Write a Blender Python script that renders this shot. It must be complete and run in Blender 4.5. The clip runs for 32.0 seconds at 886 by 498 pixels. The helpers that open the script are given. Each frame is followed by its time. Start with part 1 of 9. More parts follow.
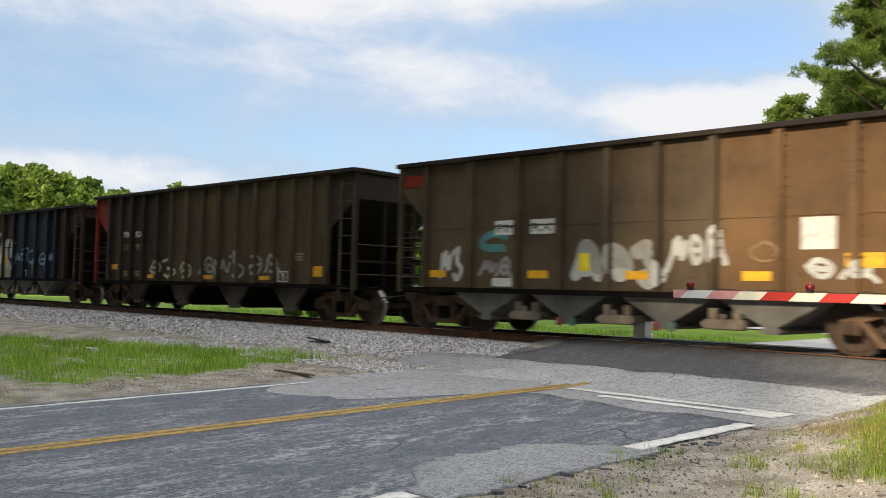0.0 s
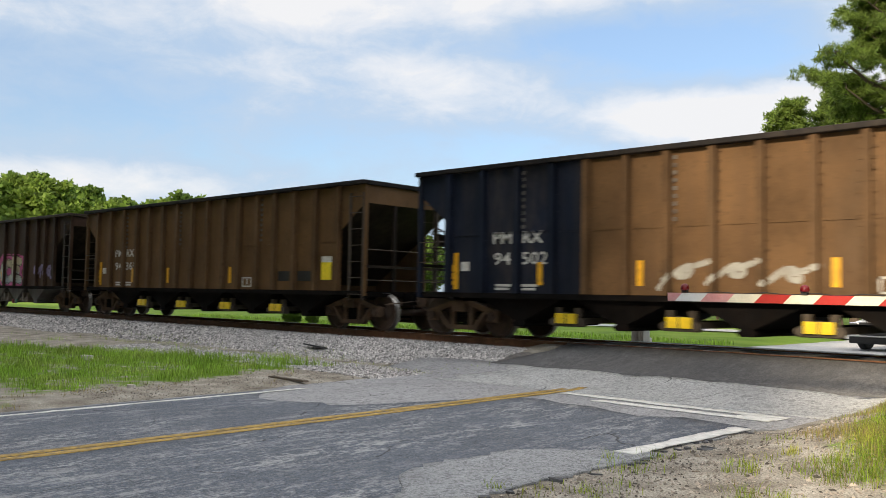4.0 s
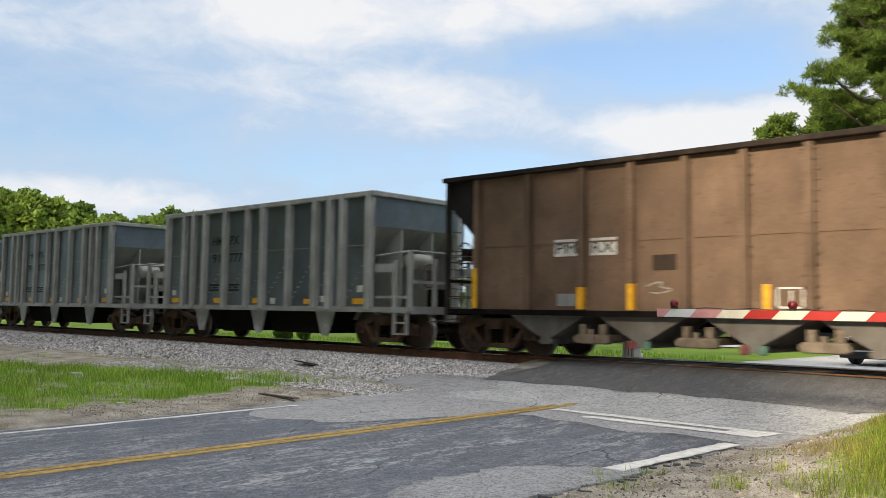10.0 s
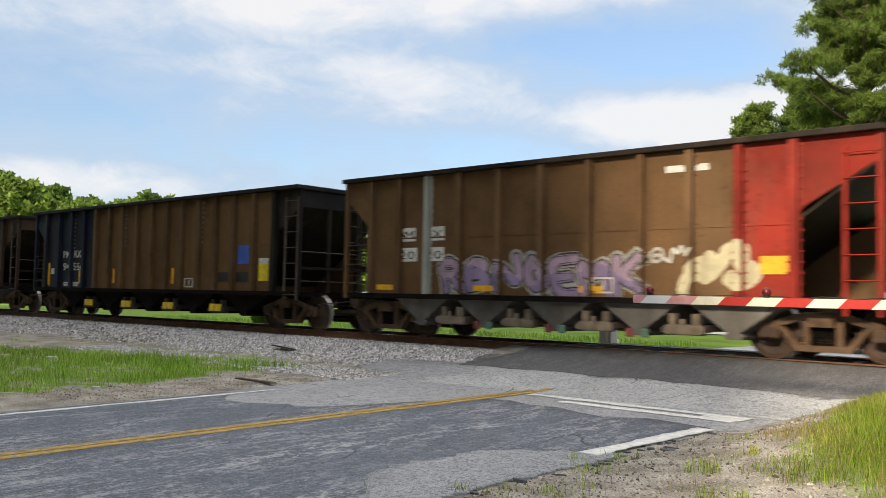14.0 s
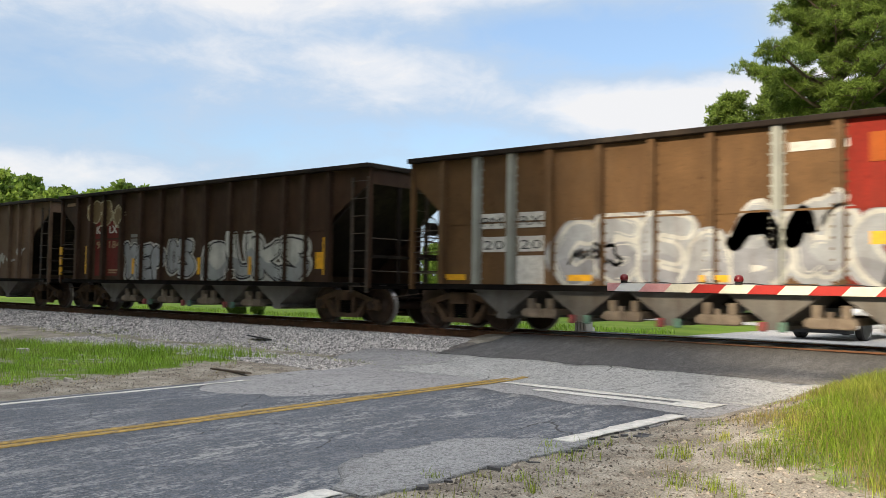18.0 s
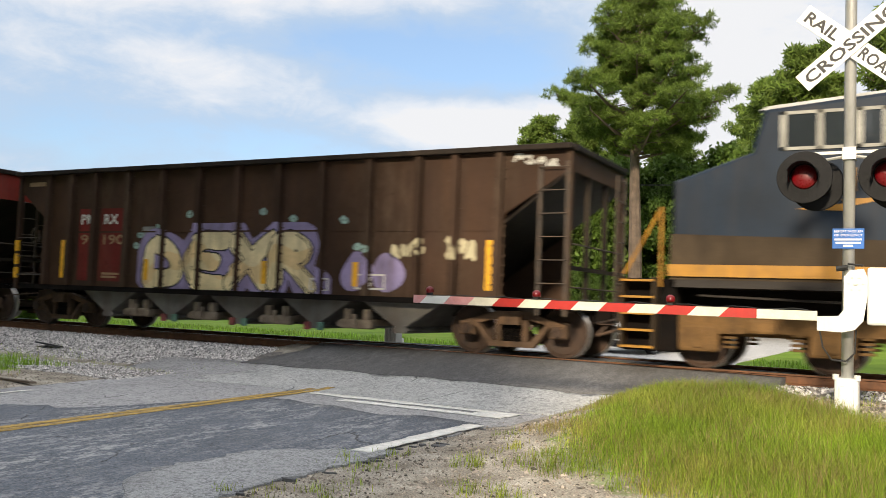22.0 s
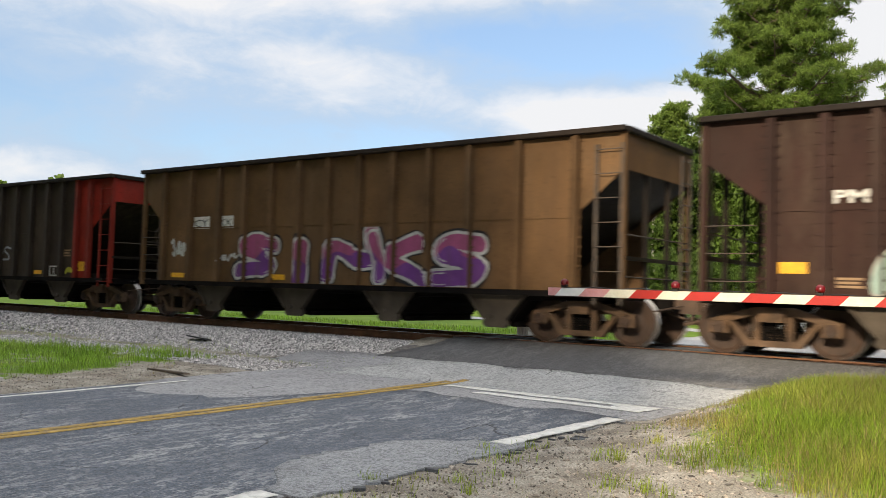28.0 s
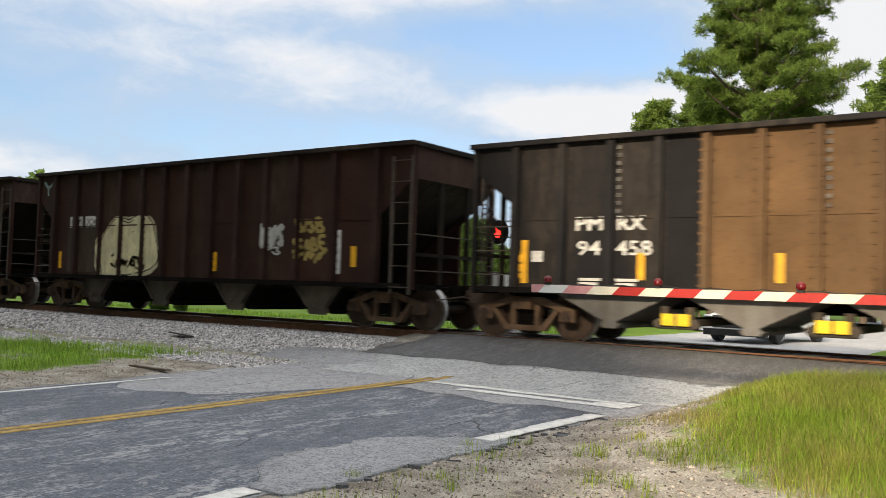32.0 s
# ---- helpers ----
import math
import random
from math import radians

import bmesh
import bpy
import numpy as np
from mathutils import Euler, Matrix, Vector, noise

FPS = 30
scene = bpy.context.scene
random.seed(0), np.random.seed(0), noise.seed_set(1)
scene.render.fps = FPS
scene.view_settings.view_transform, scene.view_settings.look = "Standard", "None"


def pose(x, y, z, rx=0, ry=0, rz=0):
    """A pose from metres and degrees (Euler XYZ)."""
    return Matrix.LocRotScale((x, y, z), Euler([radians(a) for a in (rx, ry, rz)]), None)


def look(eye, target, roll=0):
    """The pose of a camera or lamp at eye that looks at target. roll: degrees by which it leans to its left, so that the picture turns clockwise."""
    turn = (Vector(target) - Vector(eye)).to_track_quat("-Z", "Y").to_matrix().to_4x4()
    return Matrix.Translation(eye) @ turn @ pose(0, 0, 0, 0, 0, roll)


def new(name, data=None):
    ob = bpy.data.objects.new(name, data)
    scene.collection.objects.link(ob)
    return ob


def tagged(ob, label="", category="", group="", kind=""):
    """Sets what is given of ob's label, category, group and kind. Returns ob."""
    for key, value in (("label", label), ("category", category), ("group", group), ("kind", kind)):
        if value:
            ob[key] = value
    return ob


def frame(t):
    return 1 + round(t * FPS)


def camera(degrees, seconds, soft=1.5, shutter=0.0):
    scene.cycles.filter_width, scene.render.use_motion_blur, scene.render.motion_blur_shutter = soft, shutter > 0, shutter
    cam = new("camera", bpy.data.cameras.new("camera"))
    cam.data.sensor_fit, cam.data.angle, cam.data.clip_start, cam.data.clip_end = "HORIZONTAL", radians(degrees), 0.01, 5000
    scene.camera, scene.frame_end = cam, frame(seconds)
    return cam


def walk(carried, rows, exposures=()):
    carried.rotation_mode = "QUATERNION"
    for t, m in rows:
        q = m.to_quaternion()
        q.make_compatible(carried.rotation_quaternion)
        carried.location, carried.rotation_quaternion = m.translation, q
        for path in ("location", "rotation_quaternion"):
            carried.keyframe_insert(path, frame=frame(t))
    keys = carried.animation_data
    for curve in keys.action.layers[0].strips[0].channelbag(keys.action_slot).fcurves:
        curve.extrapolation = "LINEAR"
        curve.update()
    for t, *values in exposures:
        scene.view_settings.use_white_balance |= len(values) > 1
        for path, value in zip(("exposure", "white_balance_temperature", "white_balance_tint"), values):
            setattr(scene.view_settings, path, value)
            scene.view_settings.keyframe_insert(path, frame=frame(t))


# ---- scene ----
cam = camera(53.2, 32.0, soft=0.65, shutter=0.22)
PATH = [
    (0, (0.297, -15.973, 1.569), (-1.073, -14.52, 1.66), 1.4),
    (0.5, (0.366, -15.895, 1.565), (-1.051, -14.486, 1.652), 1.6),
    (1, (0.361, -15.837, 1.56), (-1.063, -14.436, 1.645), 1.2),
    (1.5, (0.337, -15.835, 1.561), (-1.075, -14.423, 1.663), 0.8),
    (2, (0.333, -15.849, 1.556), (-1.075, -14.433, 1.662), 0.9),
    (2.5, (0.334, -15.842, 1.552), (-1.07, -14.421, 1.654), 1.0),
    (3, (0.339, -15.827, 1.544), (-1.054, -14.395, 1.642), 1.0),
    (3.5, (0.336, -15.809, 1.547), (-1.046, -14.366, 1.647), 1.1),
    (5.5, (0.355, -15.799, 1.546), (-1.009, -14.341, 1.66), 0.9),
    (6, (0.365, -15.806, 1.546), (-0.999, -14.348, 1.655), 1.0),
    (6.5, (0.37, -15.809, 1.557), (-0.989, -14.345, 1.658), 1.1),
    (7, (0.37, -15.814, 1.558), (-0.987, -14.349, 1.665), 1.2),
    (7.5, (0.371, -15.821, 1.56), (-0.983, -14.354, 1.673), 1.3),
    (8, (0.377, -15.818, 1.553), (-0.975, -14.349, 1.671), 1.3),
    (8.5, (0.371, -15.81, 1.557), (-0.981, -14.341, 1.683), 1.2),
    (9, (0.383, -15.823, 1.562), (-0.974, -14.36, 1.696), 1.2),
    (9.5, (0.395, -15.826, 1.565), (-0.969, -14.37, 1.707), 0.9),
    (10, (0.381, -15.796, 1.563), (-0.98, -14.338, 1.703), 0.9),
    (10.5, (0.382, -15.796, 1.559), (-0.974, -14.332, 1.694), 0.9),
    (11, (0.383, -15.79, 1.555), (-0.97, -14.324, 1.688), 1.0),
    (11.5, (0.378, -15.803, 1.56), (-0.971, -14.332, 1.691), 1.0),
    (12, (0.385, -15.808, 1.557), (-0.957, -14.331, 1.687), 1.1),
    (12.5, (0.39, -15.808, 1.561), (-0.945, -14.325, 1.688), 1.2),
    (13, (0.387, -15.807, 1.558), (-0.947, -14.322, 1.683), 1.2),
    (13.5, (0.393, -15.809, 1.555), (-0.94, -14.322, 1.67), 1.3),
    (14, (0.399, -15.797, 1.555), (-0.928, -14.305, 1.664), 1.2),
    (14.5, (0.4, -15.801, 1.552), (-0.926, -14.309, 1.668), 1.2),
    (16.5, (0.41, -15.797, 1.551), (-0.904, -14.294, 1.666), 0.9),
    (17, (0.409, -15.795, 1.56), (-0.898, -14.285, 1.657), 1.0),
    (17.5, (0.415, -15.783, 1.555), (-0.882, -14.263, 1.646), 1.0),
    (18, (0.415, -15.762, 1.549), (-0.874, -14.235, 1.635), 0.9),
    (18.5, (0.416, -15.763, 1.546), (-0.87, -14.234, 1.637), 0.8),
    (19, (0.414, -15.754, 1.551), (-0.863, -14.217, 1.642), 0.6),
    (19.5, (0.446, -15.768, 1.557), (-0.823, -14.225, 1.654), 0.5),
    (20, (0.454, -15.756, 1.563), (-0.787, -14.191, 1.665), 0.6),
    (20.5, (0.491, -15.728, 1.565), (-0.669, -14.102, 1.67), 1.1),
    (21, (0.513, -15.715, 1.562), (-0.555, -14.027, 1.671), 1.6),
    (21.5, (0.523, -15.705, 1.566), (-0.47, -13.973, 1.682), 2.0),
    (22, (0.533, -15.704, 1.555), (-0.418, -13.948, 1.675), 2.2),
    (22.5, (0.535, -15.712, 1.553), (-0.4, -13.948, 1.672), 2.1),
    (23, (0.537, -15.722, 1.551), (-0.429, -13.975, 1.666), 2.0),
    (23.5, (0.51, -15.75, 1.54), (-0.523, -14.041, 1.65), 1.8),
    (24, (0.472, -15.743, 1.543), (-0.63, -14.077, 1.644), 1.6),
    (24.5, (0.446, -15.756, 1.542), (-0.707, -14.125, 1.633), 1.5),
    (25, (0.449, -15.755, 1.547), (-0.733, -14.144, 1.635), 1.4),
    (25.5, (0.456, -15.744, 1.548), (-0.731, -14.136, 1.637), 1.4),
    (26, (0.464, -15.757, 1.545), (-0.731, -14.156, 1.635), 1.6),
    (26.5, (0.454, -15.749, 1.539), (-0.742, -14.148, 1.632), 1.6),
    (28.5, (0.468, -15.765, 1.544), (-0.724, -14.161, 1.64), 1.8),
    (29, (0.452, -15.77, 1.543), (-0.741, -14.167, 1.638), 2.0),
    (29.5, (0.462, -15.774, 1.547), (-0.729, -14.17, 1.638), 2.0),
    (30, (0.459, -15.765, 1.545), (-0.735, -14.163, 1.635), 1.9),
    (30.5, (0.448, -15.755, 1.54), (-0.749, -14.155, 1.628), 1.9),
    (31, (0.458, -15.754, 1.544), (-0.746, -14.16, 1.631), 1.8),
    (31.5, (0.466, -15.765, 1.549), (-0.74, -14.172, 1.635), 1.8),
    (32, (0.468, -15.76, 1.545), (-0.696, -14.135, 1.634), 1.8),
]
walk(cam, [(t, look(eye, target, roll)) for t, eye, target, roll in PATH])

# ---- light ----
SUN_EL, SUN_AZ = 24.0, 172.0          # degrees up, degrees clockwise from +y
sun_data = bpy.data.lights.new("sun", "SUN")
sun_data.energy, sun_data.angle, sun_data.color = 3.1, radians(5), (1.0, 0.84, 0.62)
sun = new("sun", sun_data)
sa, se = radians(SUN_AZ), radians(SUN_EL)
sun_dir = Vector((math.sin(sa) * math.cos(se), math.cos(sa) * math.cos(se), math.sin(se)))
sun.matrix_world = look(sun_dir * 100, (0, 0, 0))


def make_world():
    w = bpy.data.worlds.new("sky")
    scene.world = w
    w.use_nodes = True
    nt = w.node_tree
    nt.nodes.clear()
    N = nt.nodes.new
    L = nt.links.new
    out, bg = N("ShaderNodeOutputWorld"), N("ShaderNodeBackground")
    sky = N("ShaderNodeTexSky")
    sky.sky_type, sky.sun_disc = "NISHITA", False
    sky.sun_elevation, sky.sun_rotation = se, sa
    sky.air_density, sky.dust_density, sky.ozone_density = 1.0, 1.6, 1.2
    scl = N("ShaderNodeMix")
    scl.data_type, scl.blend_type = "RGBA", "MULTIPLY"
    scl.inputs[0].default_value = 1.0
    scl.inputs[7].default_value = (0.0863, 0.0958, 0.1068, 1)
    L(sky.outputs[0], scl.inputs[6])
    tc = N("ShaderNodeTexCoord")
    sep = N("ShaderNodeSeparateXYZ")
    L(tc.outputs["Generated"], sep.inputs[0])

    def m(op, a, b=None, c=None, clamp=False):
        n = N("ShaderNodeMath")
        n.operation, n.use_clamp = op, clamp
        for i, v in enumerate((a, b, c)):
            if v is None:
                continue
            if isinstance(v, (int, float)):
                n.inputs[i].default_value = v
            else:
                L(v, n.inputs[i])
        return n.outputs[0]

    def ramp(x, lo, hi):
        n = N("ShaderNodeMapRange")
        n.interpolation_type = "SMOOTHSTEP"
        L(x, n.inputs[0])
        n.inputs[1].default_value, n.inputs[2].default_value = lo, hi
        return n.outputs[0]

    # soft noise over the directions, flattened so that the clouds lie in low banks
    def fbm(scale, detail, rough, offset, flat=2.4, dist=0.0):
        mp = N("ShaderNodeMapping")
        mp.inputs[1].default_value = offset
        mp.inputs[3].default_value = (1, 1, flat)
        L(tc.outputs["Generated"], mp.inputs[0])
        n = N("ShaderNodeTexNoise")
        n.inputs["Scale"].default_value, n.inputs["Detail"].default_value = scale, detail
        n.inputs["Roughness"].default_value, n.inputs["Distortion"].default_value = rough, dist
        L(mp.outputs[0], n.inputs[0])
        return n.outputs[0]

    az = m("ARCTAN2", sep.outputs[0], sep.outputs[1])        # 0 along +y, plus to +x
    el = m("ARCSINE", sep.outputs[2])

    def blob(a0, e0, wa, we, tilt=0.0):
        da = m("DIVIDE", m("SUBTRACT", az, radians(a0)), radians(wa))
        de = m("DIVIDE", m("SUBTRACT", el, radians(e0)), radians(we))
        de = m("SUBTRACT", de, m("MULTIPLY", da, tilt))
        r = m("ADD", m("MULTIPLY", da, da), m("MULTIPLY", de, de))
        return m("POWER", 2.718, m("MULTIPLY", r, -1.0))

    def total(*terms):
        out_ = terms[0]
        for t_ in terms[1:]:
            out_ = m("ADD", out_, t_)
        return out_

    big = fbm(3.4, 9, 0.58, (3.1, 1.7, 0.4), 2.6, 0.25)
    fine = fbm(13.0, 8, 0.62, (7.7, 2.2, 1.3), 2.2, 0.4)
    rough_ = m("SUBTRACT", m("ADD", m("MULTIPLY", big, 1.25), m("MULTIPLY", fine, 0.85)), 1.05)
    high = ramp(el, radians(22), radians(42))
    form = total(m("MULTIPLY", blob(-47, 18.6, 11, 2.4, -0.10), 0.62),
                 m("MULTIPLY", blob(-56, 18.8, 4, 1.6, -0.2), 0.30),
                 m("MULTIPLY", blob(-35, 20.0, 9, 2.0), 0.46),
                 m("MULTIPLY", blob(-46, 14.3, 10, 1.3, -0.05), 0.34),
                 m("MULTIPLY", blob(-42, 12.0, 9, 1.6, -0.1), 0.16),
                 m("MULTIPLY", blob(-28.5, 11.3, 8.5, 1.7, -0.08), 0.85),
                 m("MULTIPLY", blob(-17, 10.5, 9, 2.6), 0.70),
                 m("MULTIPLY", blob(-8, 15, 10, 8), 0.75),
                 m("MULTIPLY", blob(-66, 6.3, 15, 1.5), 0.60),
                 m("MULTIPLY", blob(-71, 17.5, 8, 3.0), 0.22),
                 m("MULTIPLY", high, 0.35),
                 m("MULTIPLY", blob(-26.5, 15.4, 7.5, 1.9, -0.25), -0.75),
                 m("MULTIPLY", blob(-36, 16.3, 5, 1.0, -0.2), -0.25),
                 m("MULTIPLY", blob(-62, 12.0, 9, 3.2), -0.16),
                 m("MULTIPLY", blob(-47, 9.3, 12, 1.5), -0.18))
    dens = m("ADD", rough_, form)
    veil = m("ADD", m("MULTIPLY", ramp(dens, -0.45, 0.30), 0.62), 0.30)
    thick = ramp(dens, 0.05, 0.62)
    tone = N("ShaderNodeMix")
    tone.data_type = "RGBA"
    tone.inputs[6].default_value, tone.inputs[7].default_value = (0.302, 0.370, 0.459, 1), (0.495, 0.498, 0.510, 1)
    L(thick, tone.inputs[0])
    # the thin overcast overhead is the brightest part of the sky
    lift = N("ShaderNodeMix")
    lift.data_type, lift.blend_type = "RGBA", "MULTIPLY"
    lift.inputs[0].default_value = 1.0
    L(tone.outputs[2], lift.inputs[6])
    over = N("ShaderNodeMix")
    over.data_type = "RGBA"
    over.inputs[6].default_value, over.inputs[7].default_value = (1, 1, 1, 1), (2.12, 1.95, 1.76, 1)
    L(high, over.inputs[0]), L(over.outputs[2], lift.inputs[7])
    mix = N("ShaderNodeMix")
    mix.data_type = "RGBA"
    L(m("MAXIMUM", veil, thick), mix.inputs[0]), L(scl.outputs[2], mix.inputs[6]), L(lift.outputs[2], mix.inputs[7])
    L(mix.outputs[2], bg.inputs[0])
    bg.inputs[1].default_value = 1.0
    L(bg.outputs[0], out.inputs[0])


make_world()
scene.view_settings.exposure = 0.85

# ---- materials ----
MATS = {}


def rgb(c):
    return (*c, 1.0)


def material(name, color, rough=0.7, metal=0.0, var=0.35, scale=3.0, dirt=None, dirt_amount=0.5, streak=False,
             bump=0.2, grain=40.0, spec=0.5, per_object=0.0, coords="Object", emit=None, island=0.0, dirt_lo=0.45, dust=None):
    """A surface with large stains, fine grain, optional vertical streaks of dirt, and bump."""
    if name in MATS:
        return MATS[name]
    mt = bpy.data.materials.new(name)
    MATS[name] = mt
    mt.use_nodes = True
    nt = mt.node_tree
    N, L = nt.nodes.new, nt.links.new
    bs = nt.nodes["Principled BSDF"]
    tc = N("ShaderNodeTexCoord")
    src = tc.outputs[coords]
    if coords == "Object":
        oi = N("ShaderNodeObjectInfo")
        ad = N("ShaderNodeVectorMath")
        ad.operation = "MULTIPLY_ADD"
        cm = N("ShaderNodeCombineXYZ")
        for i in range(3):
            L(oi.outputs["Random"], cm.inputs[i])
        ad.inputs[1].default_value = (37.0, 19.0, 53.0)
        L(cm.outputs[0], ad.inputs[0]), L(src, ad.inputs[2])
        src = ad.outputs[0]

    def noise_at(sc, detail=6, vec=src, rough=0.6):
        n = N("ShaderNodeTexNoise")
        n.inputs["Scale"].default_value, n.inputs["Detail"].default_value, n.inputs["Roughness"].default_value = sc, detail, rough
        L(vec, n.inputs[0])
        return n.outputs[0]

    def mr(x, a, b, c, d):
        n = N("ShaderNodeMapRange")
        L(x, n.inputs[0])
        for i, v in enumerate((a, b, c, d)):
            n.inputs[i + 1].default_value = v
        return n.outputs[0]

    def mul(a, b):
        n = N("ShaderNodeMath")
        n.operation = "MULTIPLY"
        L(a, n.inputs[0]), L(b, n.inputs[1])
        return n.outputs[0]

    big, small = noise_at(scale), noise_at(grain, 3)
    value = mul(mr(big, 0.3, 0.7, 1 - var, 1 + var * 0.6), mr(small, 0.25, 0.75, 1 - var * 0.4, 1 + var * 0.4))
    if per_object:
        o2 = N("ShaderNodeObjectInfo")
        value = mul(value, mr(o2.outputs["Random"], 0, 1, 1 - per_object, 1 + per_object))
    if island:
        ge = N("ShaderNodeNewGeometry")
        value = mul(value, mr(ge.outputs["Random Per Island"], 0, 1, 1 - island, 1 + island))
    col = N("ShaderNodeMix")
    col.data_type, col.blend_type = "RGBA", "MULTIPLY"
    col.inputs[0].default_value = 1.0
    col.inputs[6].default_value = rgb(color)
    L(value, col.inputs[7])
    base = col.outputs[2]
    if dirt:
        mp = N("ShaderNodeMapping")
        mp.inputs[3].default_value = (1, 1, 0.12) if streak else (1, 1, 1)
        L(src, mp.inputs[0])
        d = mr(noise_at(scale * (2.2 if streak else 1.3), 8, mp.outputs[0], 0.65), dirt_lo, dirt_lo + 0.25, 0, dirt_amount)
        mx = N("ShaderNodeMix")
        mx.data_type = "RGBA"
        L(d, mx.inputs[0]), L(base, mx.inputs[6])
        mx.inputs[7].default_value = rgb(dirt)
        base = mx.outputs[2]
    if dust:
        mp2 = N("ShaderNodeMapping")
        mp2.inputs[3].default_value = (1, 1, 0.35)
        L(src, mp2.inputs[0])
        d1, d2 = mr(noise_at(0.45, 6, mp2.outputs[0], 0.6), 0.46, 0.68, 0, 0.75), mr(noise_at(5.0, 8, mp2.outputs[0], 0.7), 0.40, 0.66, 0.15, 1.0)
        spots = mr(noise_at(9.0, 4, src, 0.7), 0.60, 0.68, 0, 0.6)
        mx2 = N("ShaderNodeMix")
        mx2.data_type = "RGBA"
        L(mul(d1, d2), mx2.inputs[0]), L(base, mx2.inputs[6])
        mx2.inputs[7].default_value = rgb(dust)
        mx3 = N("ShaderNodeMix")
        mx3.data_type = "RGBA"
        L(spots, mx3.inputs[0]), L(mx2.outputs[2], mx3.inputs[6])
        mx3.inputs[7].default_value = rgb(tuple(0.45 * v for v in color))
        base = mx3.outputs[2]
    L(base, bs.inputs["Base Color"])
    L(mr(small, 0.3, 0.7, rough - 0.08, min(1.0, rough + 0.12)), bs.inputs["Roughness"])
    bs.inputs["Metallic"].default_value = metal
    bs.inputs["Specular IOR Level"].default_value = spec
    if bump:
        b = N("ShaderNodeBump")
        b.inputs["Strength"].default_value, b.inputs["Distance"].default_value = bump, 0.02
        L(small, b.inputs["Height"])
        L(b.outputs[0], bs.inputs["Normal"])
    if emit:
        bs.inputs["Emission Color"].default_value = rgb(emit[0])
        bs.inputs["Emission Strength"].default_value = emit[1]
    return mt


RUST = (0.16, 0.075, 0.035)
SOOT = (0.025, 0.02, 0.018)


def paint(key, color, dirt=RUST, amount=0.55):
    color = tuple(0.64 * v for v in color)
    return material("paint_" + key, color, 0.62, 0, 0.45, 0.7, dirt, amount + 0.12, True, 0.15, 30, 0.15, 0.14, dust=tuple(0.55 * v + 0.45 * w for v, w in zip(color, (0.16, 0.12, 0.08))))


PAINT = {
    "brown": paint("brown", (0.088, 0.047, 0.028), (0.035, 0.022, 0.017)),
    "maroon": paint("maroon", (0.060, 0.026, 0.019), (0.028, 0.017, 0.013)),
    "umber": paint("umber", (0.066, 0.047, 0.034), (0.032, 0.022, 0.016)),
    "tan": paint("tan", (0.215, 0.118, 0.051), (0.09, 0.05, 0.025)),
    "dusty": paint("dusty", (0.27, 0.175, 0.115), (0.13, 0.085, 0.06)),
    "dusk": paint("dusk", (0.135, 0.095, 0.055), (0.06, 0.042, 0.028)),
    "ochre": paint("ochre", (0.27, 0.14, 0.045), (0.12, 0.065, 0.03)),
    "red": paint("red", (0.40, 0.035, 0.02), (0.12, 0.03, 0.02), 0.5),
    "orange": paint("orange", (0.50, 0.12, 0.02), (0.2, 0.07, 0.03), 0.4),
    "navy": paint("navy", (0.018, 0.026, 0.05), (0.03, 0.028, 0.03)),
    "black": paint("black", (0.020, 0.018, 0.019), (0.022, 0.017, 0.014), 0.4),
    # dark chord paint; on the car ends it holds their shade
    "chord_and_shaded_end": paint("chord_and_shaded_end", (0.026, 0.019, 0.015), (0.036, 0.022, 0.016), 0.4),
    "grey": paint("grey", (0.40, 0.41, 0.395), (0.07, 0.06, 0.05), 0.5),
    "alu_dark": material("paint_alu_dark", (0.175, 0.205, 0.235), 0.40, 0.75, 0.25, 0.9, (0.15, 0.15, 0.14), 0.45, True, 0.10, 12, 0.4, 0.10),
    "alu": material("paint_alu", (0.37, 0.37, 0.352), 0.5, 0.2, 0.25, 1.5, (0.2, 0.18, 0.15), 0.5, True, 0.08, 30, 0.4, 0.08),
    "alu_end": material("paint_alu_end", (0.34, 0.35, 0.31), 0.55, 0.15, 0.25, 1.2, (0.2, 0.17, 0.13), 0.5, True, 0.08, 30),
}
M_FRAME = material("car_underframe", (0.008, 0.007, 0.0065), 0.85, 0, 0.5, 2.0, (0.020, 0.012, 0.008), 0.35, False, 0.3, 30, spec=0.06)
M_GUSSET = material("hopper_gusset_steel", (0.15, 0.14, 0.125), 0.75, 0, 0.4, 1.6, (0.07, 0.045, 0.03), 0.6, True, 0.2, 30, 0.4, 0.15)
M_MECH = material("door_mechanism_steel", (0.21, 0.165, 0.12), 0.75, 0, 0.45, 3, (0.08, 0.05, 0.03), 0.6, False, 0.3, 30)
M_TRUCK = material("cast_truck_steel", (0.105, 0.068, 0.044), 0.85, 0, 0.5, 3, (0.18, 0.10, 0.05), 0.5, False, 0.35, 30, 0.2, 0.25)
M_WHEEL = material("wheel_steel", (0.060, 0.033, 0.020), 0.7, 0.1, 0.4, 4, (0.03, 0.022, 0.018), 0.6, False, 0.25, 40)
M_TREAD = material("polished_tread", (0.45, 0.43, 0.41), 0.35, 0.9, 0.2, 5, None, 0, False, 0.05)
M_BAYPLATE = material("bay_plate_steel", (0.075, 0.06, 0.045), 0.75, 0, 0.4, 1.6, (0.035, 0.025, 0.018), 0.6, True, 0.2, 30, 0.2, 0.15)
M_GRAB = material("grab_iron_steel", (0.055, 0.042, 0.032), 0.7, 0, 0.3, 4, (0.16, 0.09, 0.05), 0.4)
